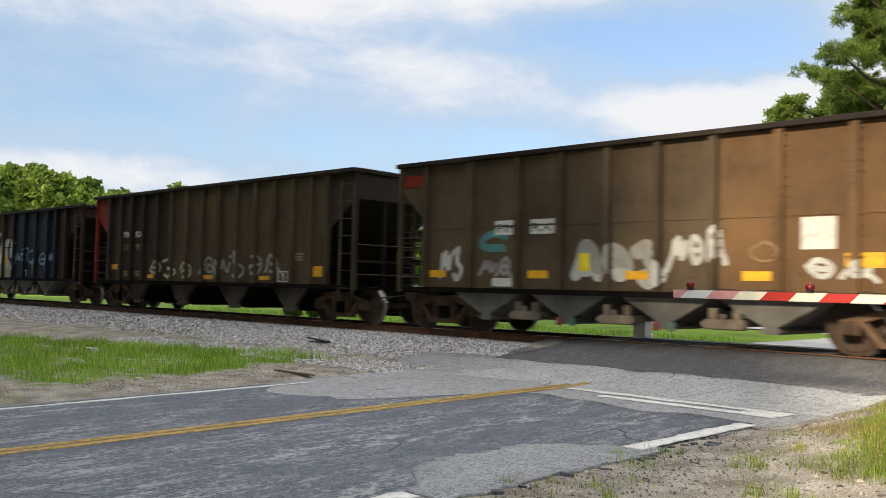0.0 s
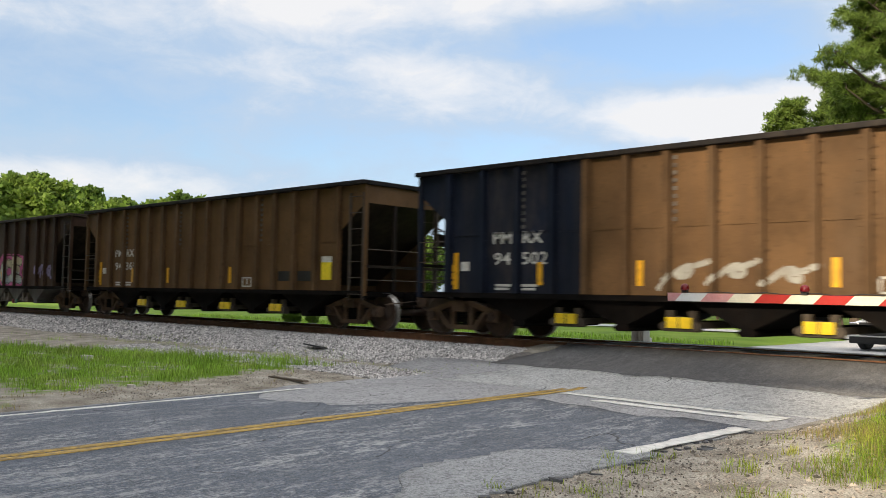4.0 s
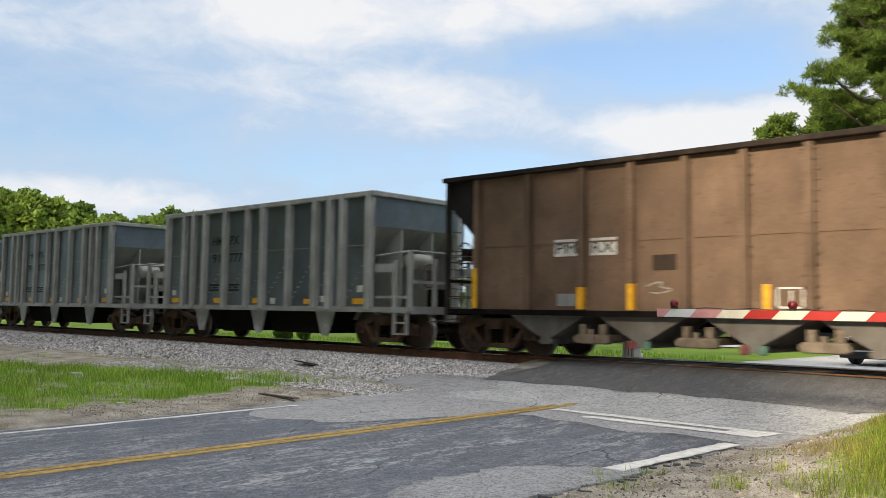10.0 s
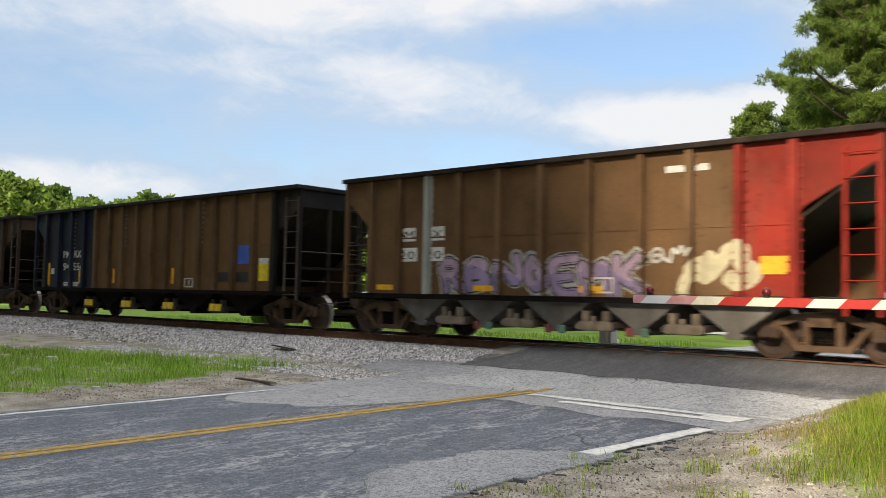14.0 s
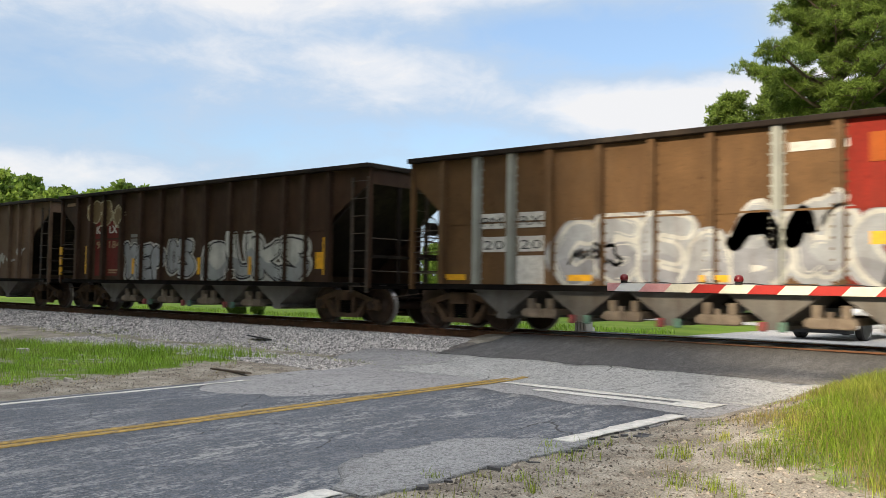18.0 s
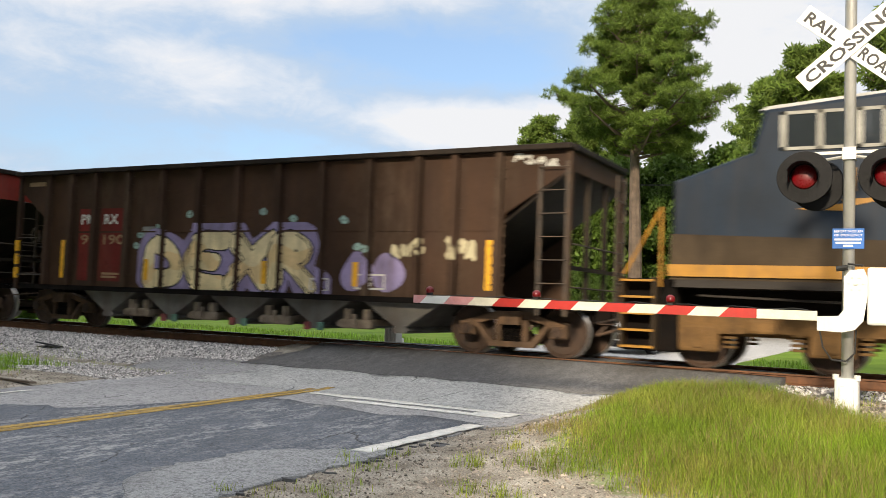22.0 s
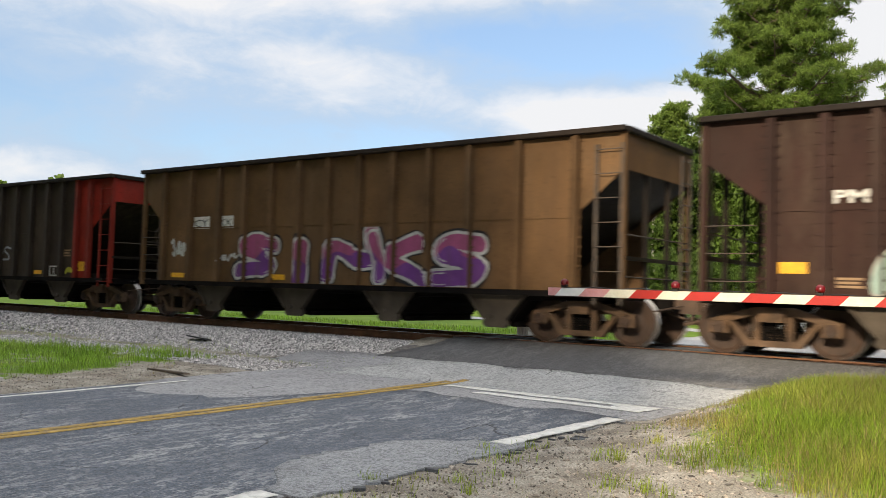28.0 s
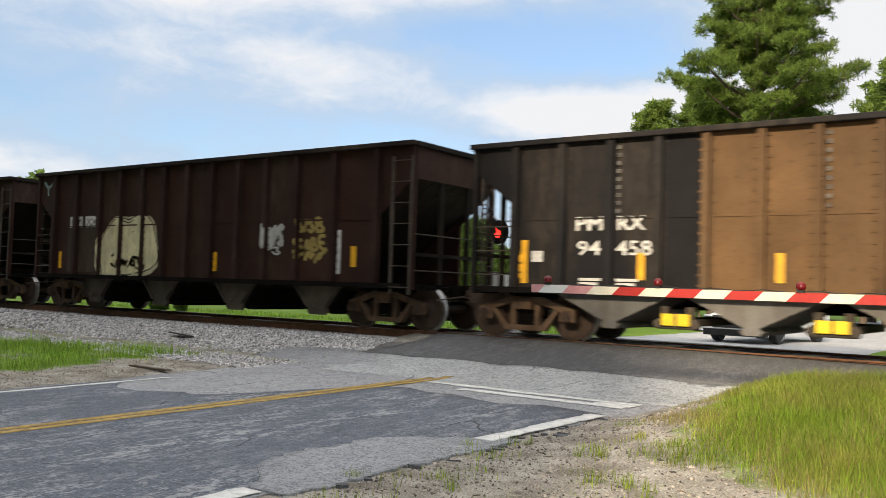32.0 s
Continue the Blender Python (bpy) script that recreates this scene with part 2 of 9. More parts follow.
M_COUPLER = material("coupler_steel", (0.09, 0.055, 0.035), 0.75, 0, 0.4, 5, (0.03, 0.02, 0.018), 0.5, False, 0.3)
M_YELLOW = material("reflector_yellow", (0.75, 0.38, 0.01), 0.5, 0, 0.2, 8, (0.25, 0.12, 0.04), 0.35)
M_LATCH = material("latch_yellow", (0.80, 0.55, 0.01), 0.5, 0, 0.15, 8, (0.3, 0.2, 0.04), 0.2)
M_TIP_RED = material("door_marker_red", (0.24, 0.05, 0.05), 0.7, 0, 0.4, 6, (0.12, 0.06, 0.04), 0.6)
M_TIP_GREEN = material("door_marker_green", (0.10, 0.21, 0.155), 0.7, 0, 0.4, 6, (0.10, 0.08, 0.06), 0.6)
M_WHITE = material("stencil_white", (0.62, 0.60, 0.55), 0.7, 0, 0.25, 8, (0.3, 0.25, 0.2), 0.4)
M_STENCIL_TAN = material("stencil_faded", (0.30, 0.19, 0.10), 0.7, 0, 0.25, 8, (0.1, 0.07, 0.05), 0.4)
M_COAL = material("coal_load", (0.03, 0.03, 0.03), 0.6, 0, 0.5, 6, None, 0, False, 0.6, 25)



# ---- mesh helpers ----
def link(name, me, parent=None, label=""):
    ob = new(name, me)
    if parent is not None:
        ob.parent = parent
    if label:
        ob["label"] = label
    return ob


def mesh_of(name, bm, mats):
    me = bpy.data.meshes.new(name)
    bm.to_mesh(me)
    bm.free()
    for m_ in mats if isinstance(mats, (list, tuple)) else [mats]:
        me.materials.append(m_)
    return me


def part(name, bm, mat, parent, label="", smooth=False):
    me = mesh_of(name, bm, mat)
    if smooth:
        for p in me.polygons:
            p.use_smooth = True
    return link(name, me, parent, label)


CACHE = {}


def shared(name, key, make, mat, parent, at=None, label="", smooth=False):
    """A part whose mesh is built once for each key; its material is the object's own."""
    if key not in CACHE:
        me = mesh_of(name, make(), [mat])
        if smooth:
            for p in me.polygons:
                p.use_smooth = True
        CACHE[key] = me
    ob = link(name, CACHE[key], parent, label)
    if CACHE[key].materials[0] is not mat:
        ob.material_slots[0].link = "OBJECT"
        ob.material_slots[0].material = mat
    if at is not None:
        ob.matrix_basis = at
    return ob


def bx(bm, x0, x1, y0, y1, z0, z1, mi=0):
    v = [bm.verts.new((x, y, z)) for z in (z0, z1) for y in (y0, y1) for x in (x0, x1)]
    for idx in ((0, 2, 3, 1), (4, 5, 7, 6), (0, 1, 5, 4), (2, 6, 7, 3), (0, 4, 6, 2), (1, 3, 7, 5)):
        bm.faces.new([v[i] for i in idx]).material_index = mi
    return bm


def rbox(bm, x0, x1, y0, y1, z0, z1, r=0.02):
    """A box with bevelled edges."""
    b2 = bmesh.new()
    bx(b2, x0, x1, y0, y1, z0, z1)
    bmesh.ops.bevel(b2, geom=b2.edges[:], offset=r, segments=2, affect="EDGES", profile=0.5)
    me = bpy.data.meshes.new("t")
    b2.to_mesh(me)
    b2.free()
    bm.from_mesh(me)
    bpy.data.meshes.remove(me)
    return bm


def prism(bm, pts, y0, y1, mi=0):
    """A polygon in x and z, pushed along y."""
    a = [bm.verts.new((x, y0, z)) for x, z in pts]
    b = [bm.verts.new((x, y1, z)) for x, z in pts]
    n = len(pts)
    fs = [bm.faces.new(a), bm.faces.new(b[::-1])]
    for i in range(n):
        fs.append(bm.faces.new((a[i], b[i], b[(i + 1) % n], a[(i + 1) % n])))
    for f_ in fs:
        f_.material_index = mi
    bmesh.ops.recalc_face_normals(bm, faces=fs)
    return bm


def rod(bm, p0, p1, r, n=6, r1=None):
    p0, p1 = Vector(p0), Vector(p1)
    d = p1 - p0
    q = d.to_track_quat("Z", "Y").to_matrix()
    r1 = r if r1 is None else r1
    a = [bm.verts.new(p0 + q @ Vector((r * math.cos(t), r * math.sin(t), 0))) for t in [2 * math.pi * i / n for i in range(n)]]
    b = [bm.verts.new(p1 + q @ Vector((r1 * math.cos(t), r1 * math.sin(t), 0))) for t in [2 * math.pi * i / n for i in range(n)]]
    for i in range(n):
        bm.faces.new((a[i], a[(i + 1) % n], b[(i + 1) % n], b[i]))
    bm.faces.new(a[::-1]), bm.faces.new(b)
    return bm


def lathe(bm, prof, n=24, axis="y"):
    """Rings of (along, radius) round an axis."""
    rings = []
    for s_, r in prof:
        ring = []
        for i in range(n):
            c, d = r * math.cos(2 * math.pi * i / n), r * math.sin(2 * math.pi * i / n)
            ring.append(bm.verts.new((c, s_, d) if axis == "y" else (c, d, s_) if axis == "z" else (s_, c, d)))
        rings.append(ring)
    for a, b in zip(rings, rings[1:]):
        for i in range(n):
            bm.faces.new((a[i], a[(i + 1) % n], b[(i + 1) % n], b[i]))
    bm.faces.new(rings[0][::-1]), bm.faces.new(rings[-1])
    bmesh.ops.recalc_face_normals(bm, faces=bm.faces[:])
    return bm


def pydata(name, verts, faces, mats, parent=None, label="", mat_idx=None):
    me = bpy.data.meshes.new(name)
    me.from_pydata(verts, [], faces)
    for m_ in mats if isinstance(mats, (list, tuple)) else [mats]:
        me.materials.append(m_)
    if mat_idx is not None:
        me.polygons.foreach_set("material_index", mat_idx)
    me.update()
    return link(name, me, parent, label)


def thing(name, label, category, m=None, group="", kind=""):
    ob = new(name)
    if m is not None:
        ob.matrix_basis = m
    return tagged(ob, label, category, group, kind)


def text_mesh(body, size, width=None, bold=0.0):
    """Lettering in the built-in font as a mesh in x and z, facing -y, its lower left at the origin."""
    key = ("text", body, size, width, bold)
    if key in CACHE:
        return CACHE[key]
    cu = bpy.data.curves.new("t", "FONT")
    cu.body, cu.size, cu.offset, cu.resolution_u = body, size, bold, 2
    ob = bpy.data.objects.new("t", cu)
    scene.collection.objects.link(ob)
    bpy.context.view_layer.update()
    me = bpy.data.meshes.new_from_object(ob.evaluated_get(bpy.context.evaluated_depsgraph_get()))
    bpy.data.objects.remove(ob)
    co = np.empty(len(me.vertices) * 3)
    me.vertices.foreach_get("co", co)
    co = co.reshape(-1, 3)
    if len(co):
        co[:, 0] -= co[:, 0].min()
        if width:
            co[:, 0] *= width / max(co[:, 0].max(), 1e-6)
        co = np.stack([co[:, 0], 0 * co[:, 0], co[:, 1]], 1)
    me.vertices.foreach_set("co", co.ravel())
    me.update()
    CACHE[key] = me
    return me


def letters(body, size, at, mat, parent, width=None, name="lettering", bold=0.0):
    me = text_mesh(body, size, width, bold)
    if not me.materials:
        me.materials.append(mat)
    ob = link(name, me, parent)
    if me.materials[0] is not mat:
        ob.material_slots[0].link = "OBJECT"
        ob.material_slots[0].material = mat
    ob.matrix_basis = at
    return ob

# ---- ground, road, track ----
RAIL_Z = 0.64
ROAD_L, ROAD_R, ROAD_C = -11.05, -4.30, -8.0


def smooth(a, b, x):
    t = min(1.0, max(0.0, (x - a) / (b - a)))
    return t * t * (3 - 2 * t)


def road_z(y):
    """Height of the road along its length: flat, then up to the rails and down again behind."""
    if y <= 0:
        z = 0.02 * (max(y, -22.0) + 8.0)
        if y > -4.2:
            z += 0.47 * min(1.0, (y + 4.2) / 3.3) ** 1.5
        return min(z, 0.615)
    return 0.615 - 0.36 * smooth(0.9, 7.0, y)


def skew(y):
    """The road runs a little aslant to the rails."""
    return 0.072 * (min(y, -2.5) + 5.0)


def land_z(x, y):
    """Height of the natural ground."""
    back = 0.22 * smooth(4, 9, y)
    bed = 0.14 * smooth(-3.6, -1.9, y) * (1 - smooth(2.2, 4.2, y))
    z = 0.02 + 0.016 * (max(min(y, -4.0), -22.0) + 8.0) + bed + back * smooth(3, 8, y)
    z += 0.38 * smooth(-4.3, -2.2, x) * smooth(-9.0, -5.2, y) * (1 - smooth(-1.8, 1.5, y)) * (1 - 0.5 * smooth(-3.6, -1.9, y))
    z += 0.03 * noise.noise((x * 0.35, y * 0.35, 0.0)) + 0.012 * noise.noise((x * 1.7, y * 1.7, 3.0))
    xs = x - skew(y)
    near = 1 - smooth(0.0, 0.9, max(ROAD_L - 0.1 - xs, xs - ROAD_R - 0.1, 0))
    return z * (1 - near) + (road_z(y) - 0.03) * near


def ground_material():
    mt = bpy.data.materials.new("soil_and_grass")
    mt.use_nodes = True
    nt = mt.node_tree
    N, L = nt.nodes.new, nt.links.new
    bs = nt.nodes["Principled BSDF"]
    tc = N("ShaderNodeTexCoord")
    at = N("ShaderNodeAttribute")
    at.attribute_name = "cover"

    def nz(s_, d=6):
        n = N("ShaderNodeTexNoise")
        n.inputs["Scale"].default_value, n.inputs["Detail"].default_value = s_, d
        L(tc.outputs["Object"], n.inputs[0])
        return n.outputs[0]

    def rampc(x, stops):
        r = N("ShaderNodeValToRGB")
        L(x, r.inputs[0])
        r.color_ramp.elements.remove(r.color_ramp.elements[0])
        for i, (p, c) in enumerate(stops):
            e = r.color_ramp.elements[0] if i == 0 else r.color_ramp.elements.new(p)
            e.position, e.color = p, rgb(c)
        return r.outputs[0]

    soil = rampc(nz(2.2, 10), [(0.3, (0.215, 0.185, 0.15)), (0.5, (0.35, 0.315, 0.26)), (0.7, (0.52, 0.475, 0.405))])
    grain = rampc(nz(60, 3), [(0.3, (0.45, 0.45, 0.45)), (0.7, (1.25, 1.25, 1.25))])
    grass = rampc(nz(0.6, 8), [(0.25, (0.09, 0.15, 0.020)), (0.5, (0.14, 0.225, 0.028)), (0.75, (0.20, 0.26, 0.045))])
    mx = N("ShaderNodeMix")
    mx.data_type, mx.blend_type = "RGBA", "MULTIPLY"
    mx.inputs[0].default_value = 1.0
    L(soil, mx.inputs[6]), L(grain, mx.inputs[7])
    edge = N("ShaderNodeMath")
    edge.operation = "ADD"
    L(at.outputs["Fac"], edge.inputs[0])
    sub = N("ShaderNodeMath")
    sub.operation = "MULTIPLY_ADD"
    L(nz(3.5, 8), sub.inputs[0])
    sub.inputs[1].default_value, sub.inputs[2].default_value = 0.9, -0.45
    L(sub.outputs[0], edge.inputs[1])
    mr = N("ShaderNodeMapRange")
    L(edge.outputs[0], mr.inputs[0])
    mr.inputs[1].default_value, mr.inputs[2].default_value = 0.4, 0.62
    m2 = N("ShaderNodeMix")
    m2.data_type = "RGBA"
    L(mr.outputs[0], m2.inputs[0]), L(mx.outputs[2], m2.inputs[6]), L(grass, m2.inputs[7])
    L(m2.outputs[2], bs.inputs["Base Color"])
    bs.inputs["Roughness"].default_value = 0.95
    bs.inputs["Specular IOR Level"].default_value = 0.15
    b = N("ShaderNodeBump")
    b.inputs["Strength"].default_value, b.inputs["Distance"].default_value = 0.5, 0.03
    L(nz(35, 5), b.inputs["Height"]), L(b.outputs[0], bs.inputs["Normal"])
    return mt


def grass_cover(x, y):
    """How much grass grows at a place, 0 to 1."""
    x = x - skew(y) if y < 0 else x
    if y > 3.4:
        return 1.0
    if x < ROAD_L - 0.4:
        band = smooth(-12.2, -13.6, x + 0.25 * (y + 8.5)) * smooth(-11.5, -9.5, y) * (1 - smooth(-4.9, -4.2, y - 0.31 * (x + 16.5))) * min(1.1, 0.36 + 1.7 * abs(noise.noise((x * 0.7, y * 1.2, 4.0))))
        return max(0.15 + 0.75 * band, 0.9 * smooth(-9.5, -13, y)) * (1 - smooth(-4.5, -3.4, y))
    if x > ROAD_R + 0.2:
        lush = smooth(-3.5, -2.0, x + 0.12 * (y + 6)) * smooth(-9.2, -6.8, y + 0.5 * (x + 1.5)) * (1 - smooth(-3.6, -2.6, y - 0.1 * x)) * (1 - smooth(-0.35, 0.35, y + 4.7 + 1.3 * (x + skew(y) + 0.5)))
        return 0.12 + 0.88 * lush if y > -12 else 0.25
    return 0.0


def build_ground():
    def axis(marks):
        out = []
        for (a, st), (b, _) in zip(marks, marks[1:]):
            n = max(1, round((b - a) / st))
            out += [a + (b - a) * i / n for i in range(n)]
        return out + [marks[-1][0]]

    xs = axis([(-2500, 400), (-500, 60), (-140, 12), (-60, 3), (-30, 0.6), (-16, 0.3), (4, 1.2), (30, 12), (140, 60), (500, 400), (2500, 1)])
    ys = axis([(-2500, 400), (-500, 60), (-80, 8), (-24, 1.0), (-15, 0.28), (-1, 0.3), (5, 1.2), (30, 10), (140, 60), (500, 400), (2500, 1)])
    verts = [(x, y, land_z(x, y)) for y in ys for x in xs]
    nx = len(xs)
    faces = [(j * nx + i, j * nx + i + 1, (j + 1) * nx + i + 1, (j + 1) * nx + i) for j in range(len(ys) - 1) for i in range(nx - 1)]
    ob = pydata("ground", verts, faces, ground_material())
    a = ob.data.attributes.new("cover", "FLOAT", "POINT")
    a.data.foreach_set("value", [grass_cover(x, y) for x, y, z in verts])
    for p in ob.data.polygons:
        p.use_smooth = True
    tagged(ob, "sandy soil with patchy grass reaching to the horizon", "ground", kind="structure")


def asphalt(name, c, streaks, spots=0.35, crack=True, scale=1.0, pit=0.0):
    mt = bpy.data.materials.new(name)
    mt.use_nodes = True
    nt = mt.node_tree
    N, L = nt.nodes.new, nt.links.new
    bs = nt.nodes["Principled BSDF"]
    tc = N("ShaderNodeTexCoord")

    def nz(s_, d=6, stretch=(1, 1, 1), rough=0.6):
        mp = N("ShaderNodeMapping")
        mp.inputs[3].default_value = stretch
        L(tc.outputs["Object"], mp.inputs[0])
        n = N("ShaderNodeTexNoise")
        n.inputs["Scale"].default_value, n.inputs["Detail"].default_value, n.inputs["Roughness"].default_value = s_, d, rough
        L(mp.outputs[0], n.inputs[0])
        return n.outputs[0]

    def mr(x, a, b, c_, d):
        n = N("ShaderNodeMapRange")
        L(x, n.inputs[0])
        for i, v in enumerate((a, b, c_, d)):
            n.inputs[i + 1].default_value = v
        return n.outputs[0]

    def mix(f, a, b, blend="MIX"):
        n = N("ShaderNodeMix")
        n.data_type, n.blend_type = "RGBA", blend
        for i, v in ((0, f), (6, a), (7, b)):
            if isinstance(v, (int, float)):
                n.inputs[i].default_value = v
            elif isinstance(v, tuple):
                n.inputs[i].default_value = rgb(v)
            else:
                L(v, n.inputs[i])
        return n.outputs[2]

    def both(op, a, b):
        n = N("ShaderNodeMath")
        n.operation = op
        for k_, v in enumerate((a, b)):
            if isinstance(v, (int, float)):
                n.inputs[k_].default_value = v
            else:
                L(v, n.inputs[k_])
        return n.outputs[0]

    tone = mr(nz(0.9, 8), 0.3, 0.7, 0.85, 1.12)
    gritty = mr(nz(42 * scale, 5, (1, 1, 1), 0.75), 0.3, 0.7, 0.42, 1.58)
    col = mix(1.0, mix(1.0, c, tone, "MULTIPLY"), gritty, "MULTIPLY")
    stone = N("ShaderNodeTexVoronoi")
    stone.inputs["Scale"].default_value = 55 * scale
    L(tc.outputs["Object"], stone.inputs[0])
    col = mix(mr(stone.outputs["Color"], 0.62, 0.80, 0, spots), col, (0.36, 0.35, 0.34))
    if pit:
        # dark pits between the stones, and paler stones standing out
        v2 = N("ShaderNodeTexVoronoi")
        v2.inputs["Scale"].default_value = 24 * scale
        L(tc.outputs["Object"], v2.inputs[0])
        col = mix(mr(v2.outputs["Color"], 0.56, 0.74, 0, pit), col, tuple(0.30 * v for v in c))
        col = mix(mr(nz(9, 6, (1, 0.6, 1), 0.75), 0.55, 0.66, 0, pit * 0.8), col, tuple(min(0.62, 1.55 * v) for v in c))
        col = mix(mr(nz(2.6, 7, (1, 1, 1), 0.7), 0.54, 0.64, 0, pit * 0.6), col, tuple(0.6 * v for v in c))
    if streaks:
        # pale scuffing: patches of short flecks along the wheel paths
        patch = mr(nz(0.75, 5, (1.5, 0.5, 1), 0.6), 0.40, 0.62, 0.12, streaks)
        fleck = both("ADD", both("MULTIPLY", nz(26, 4, (1.0, 0.5, 1), 0.7), 0.5), both("MULTIPLY", nz(7, 5, (1.0, 0.28, 1), 0.7), 0.5))
        col = mix(both("MULTIPLY", patch, mr(fleck, 0.49, 0.57, 0, 1)), col, (0.40, 0.40, 0.40))
    if crack:
        wp = N("ShaderNodeTexNoise")
        wp.inputs["Scale"].default_value = 2.2
        wp.inputs["Detail"].default_value = 5
        L(tc.outputs["Object"], wp.inputs[0])
        ad = N("ShaderNodeMix")
        ad.data_type = "VECTOR"
        ad.inputs[0].default_value = 0.22
        L(tc.outputs["Object"], ad.inputs[4]), L(wp.outputs["Color"], ad.inputs[5])
        vo = N("ShaderNodeTexVoronoi")
        vo.feature = "DISTANCE_TO_EDGE"
        vo.inputs["Scale"].default_value = 0.75
        L(ad.outputs[1], vo.inputs[0])
        gate = mr(nz(0.9, 3), 0.53, 0.60, 0, 1)
        ck = N("ShaderNodeMath")
        ck.operation = "MULTIPLY"
        L(mr(vo.outputs["Distance"], 0.002, 0.009, 0.75, 0), ck.inputs[0]), L(gate, ck.inputs[1])
        col = mix(ck.outputs[0], col, (0.02, 0.02, 0.02))
    L(col, bs.inputs["Base Color"])
    bs.inputs["Roughness"].default_value = 0.85
    bs.inputs["Specular IOR Level"].default_value = 0.3
    b = N("ShaderNodeBump")
    b.inputs["Strength"].default_value, b.inputs["Distance"].default_value = 0.7, 0.012
    L(stone.outputs["Distance"], b.inputs["Height"]), L(b.outputs[0], bs.inputs["Normal"])
    return mt


M_ASPHALT = asphalt("worn_dark_asphalt", (0.122, 0.136, 0.164), 0.95, 0.25, pit=0.25)
M_OLDPAVE = asphalt("old_pale_asphalt", (0.37, 0.365, 0.372), 0.7, 0.4, pit=0.5)
M_PALEPAVE = asphalt("bleached_asphalt", (0.50, 0.50, 0.49), 0.3, 0.15, pit=0.5)
M_HUMP = asphalt("crossing_asphalt", (0.125, 0.122, 0.122), 0.25, 0.2, False, 1.3)
M_PATCH = asphalt("coarse_patch_asphalt", (0.36, 0.365, 0.375), 0.0, 0.5, False, 1.7, pit=0.6)
M_PALEROAD = asphalt("pale_side_road", (0.46, 0.45, 0.44), 0.2, 0.2, False)


def ribbon(name, left, right, y0, y1, lift, mat, step=0.35, wob=0.0, seed=0.0, cols=8, thick=0.05, ragged=0.0, end=None):
    """A strip of paving along y that follows the road's height; its edges may be ragged."""
    n = max(1, math.ceil((y1 - y0) / step))
    verts, faces = [], []
    for j in range(n + 1):
        y = y0 + (y1 - y0) * j / n
        a = left(y) if callable(left) else left
        b = right(y) if callable(right) else right
        a += wob * (noise.noise((seed, y * 1.3, 1.0)) + noise.noise((seed, y * 7.0, 2.0))) * 2
        b += wob * (noise.noise((seed + 9, y * 1.3, 1.0)) + noise.noise((seed + 9, y * 7.0, 2.0))) * 2
        for i in range(cols + 1):
            x = a + (b - a) * i / cols + (skew(y) if y < 2 else 0.0)
            yy = y
            if ragged and j in (0, n):
                yy += ragged * (noise.noise((x * 1.1, seed, j * 1.0)) + 0.6 * noise.noise((x * 5.0, seed, j * 1.0))) * 2
            if end and j == n:
                yy += end((x - a - skew(y)) / (b - a))
            verts.append((x, yy, road_z(yy) + lift - 0.012 * abs((x - skew(yy) - ROAD_C) / 3.4) ** 2))
    w = cols + 1
    for j in range(n):
        for i in range(cols):
            faces.append((j * w + i, j * w + i + 1, (j + 1) * w + i + 1, (j + 1) * w + i))
    edge = [i for i in range(w)] + [j * w + cols for j in range(1, n + 1)] + [n * w + i for i in range(cols - 1, -1, -1)] + [j * w for j in range(n - 1, 0, -1)]
    base = len(verts)
    for e in edge:
        x, y, z = verts[e]
        verts.append((x, y, z - thick))
    k = len(edge)
    for i in range(k):
        faces.append((edge[(i + 1) % k], edge[i], base + i, base + (i + 1) % k))
    ob = pydata(name, verts, faces, mat)
    for p in ob.data.polygons[: n * cols]:
        p.use_smooth = True
    return ob


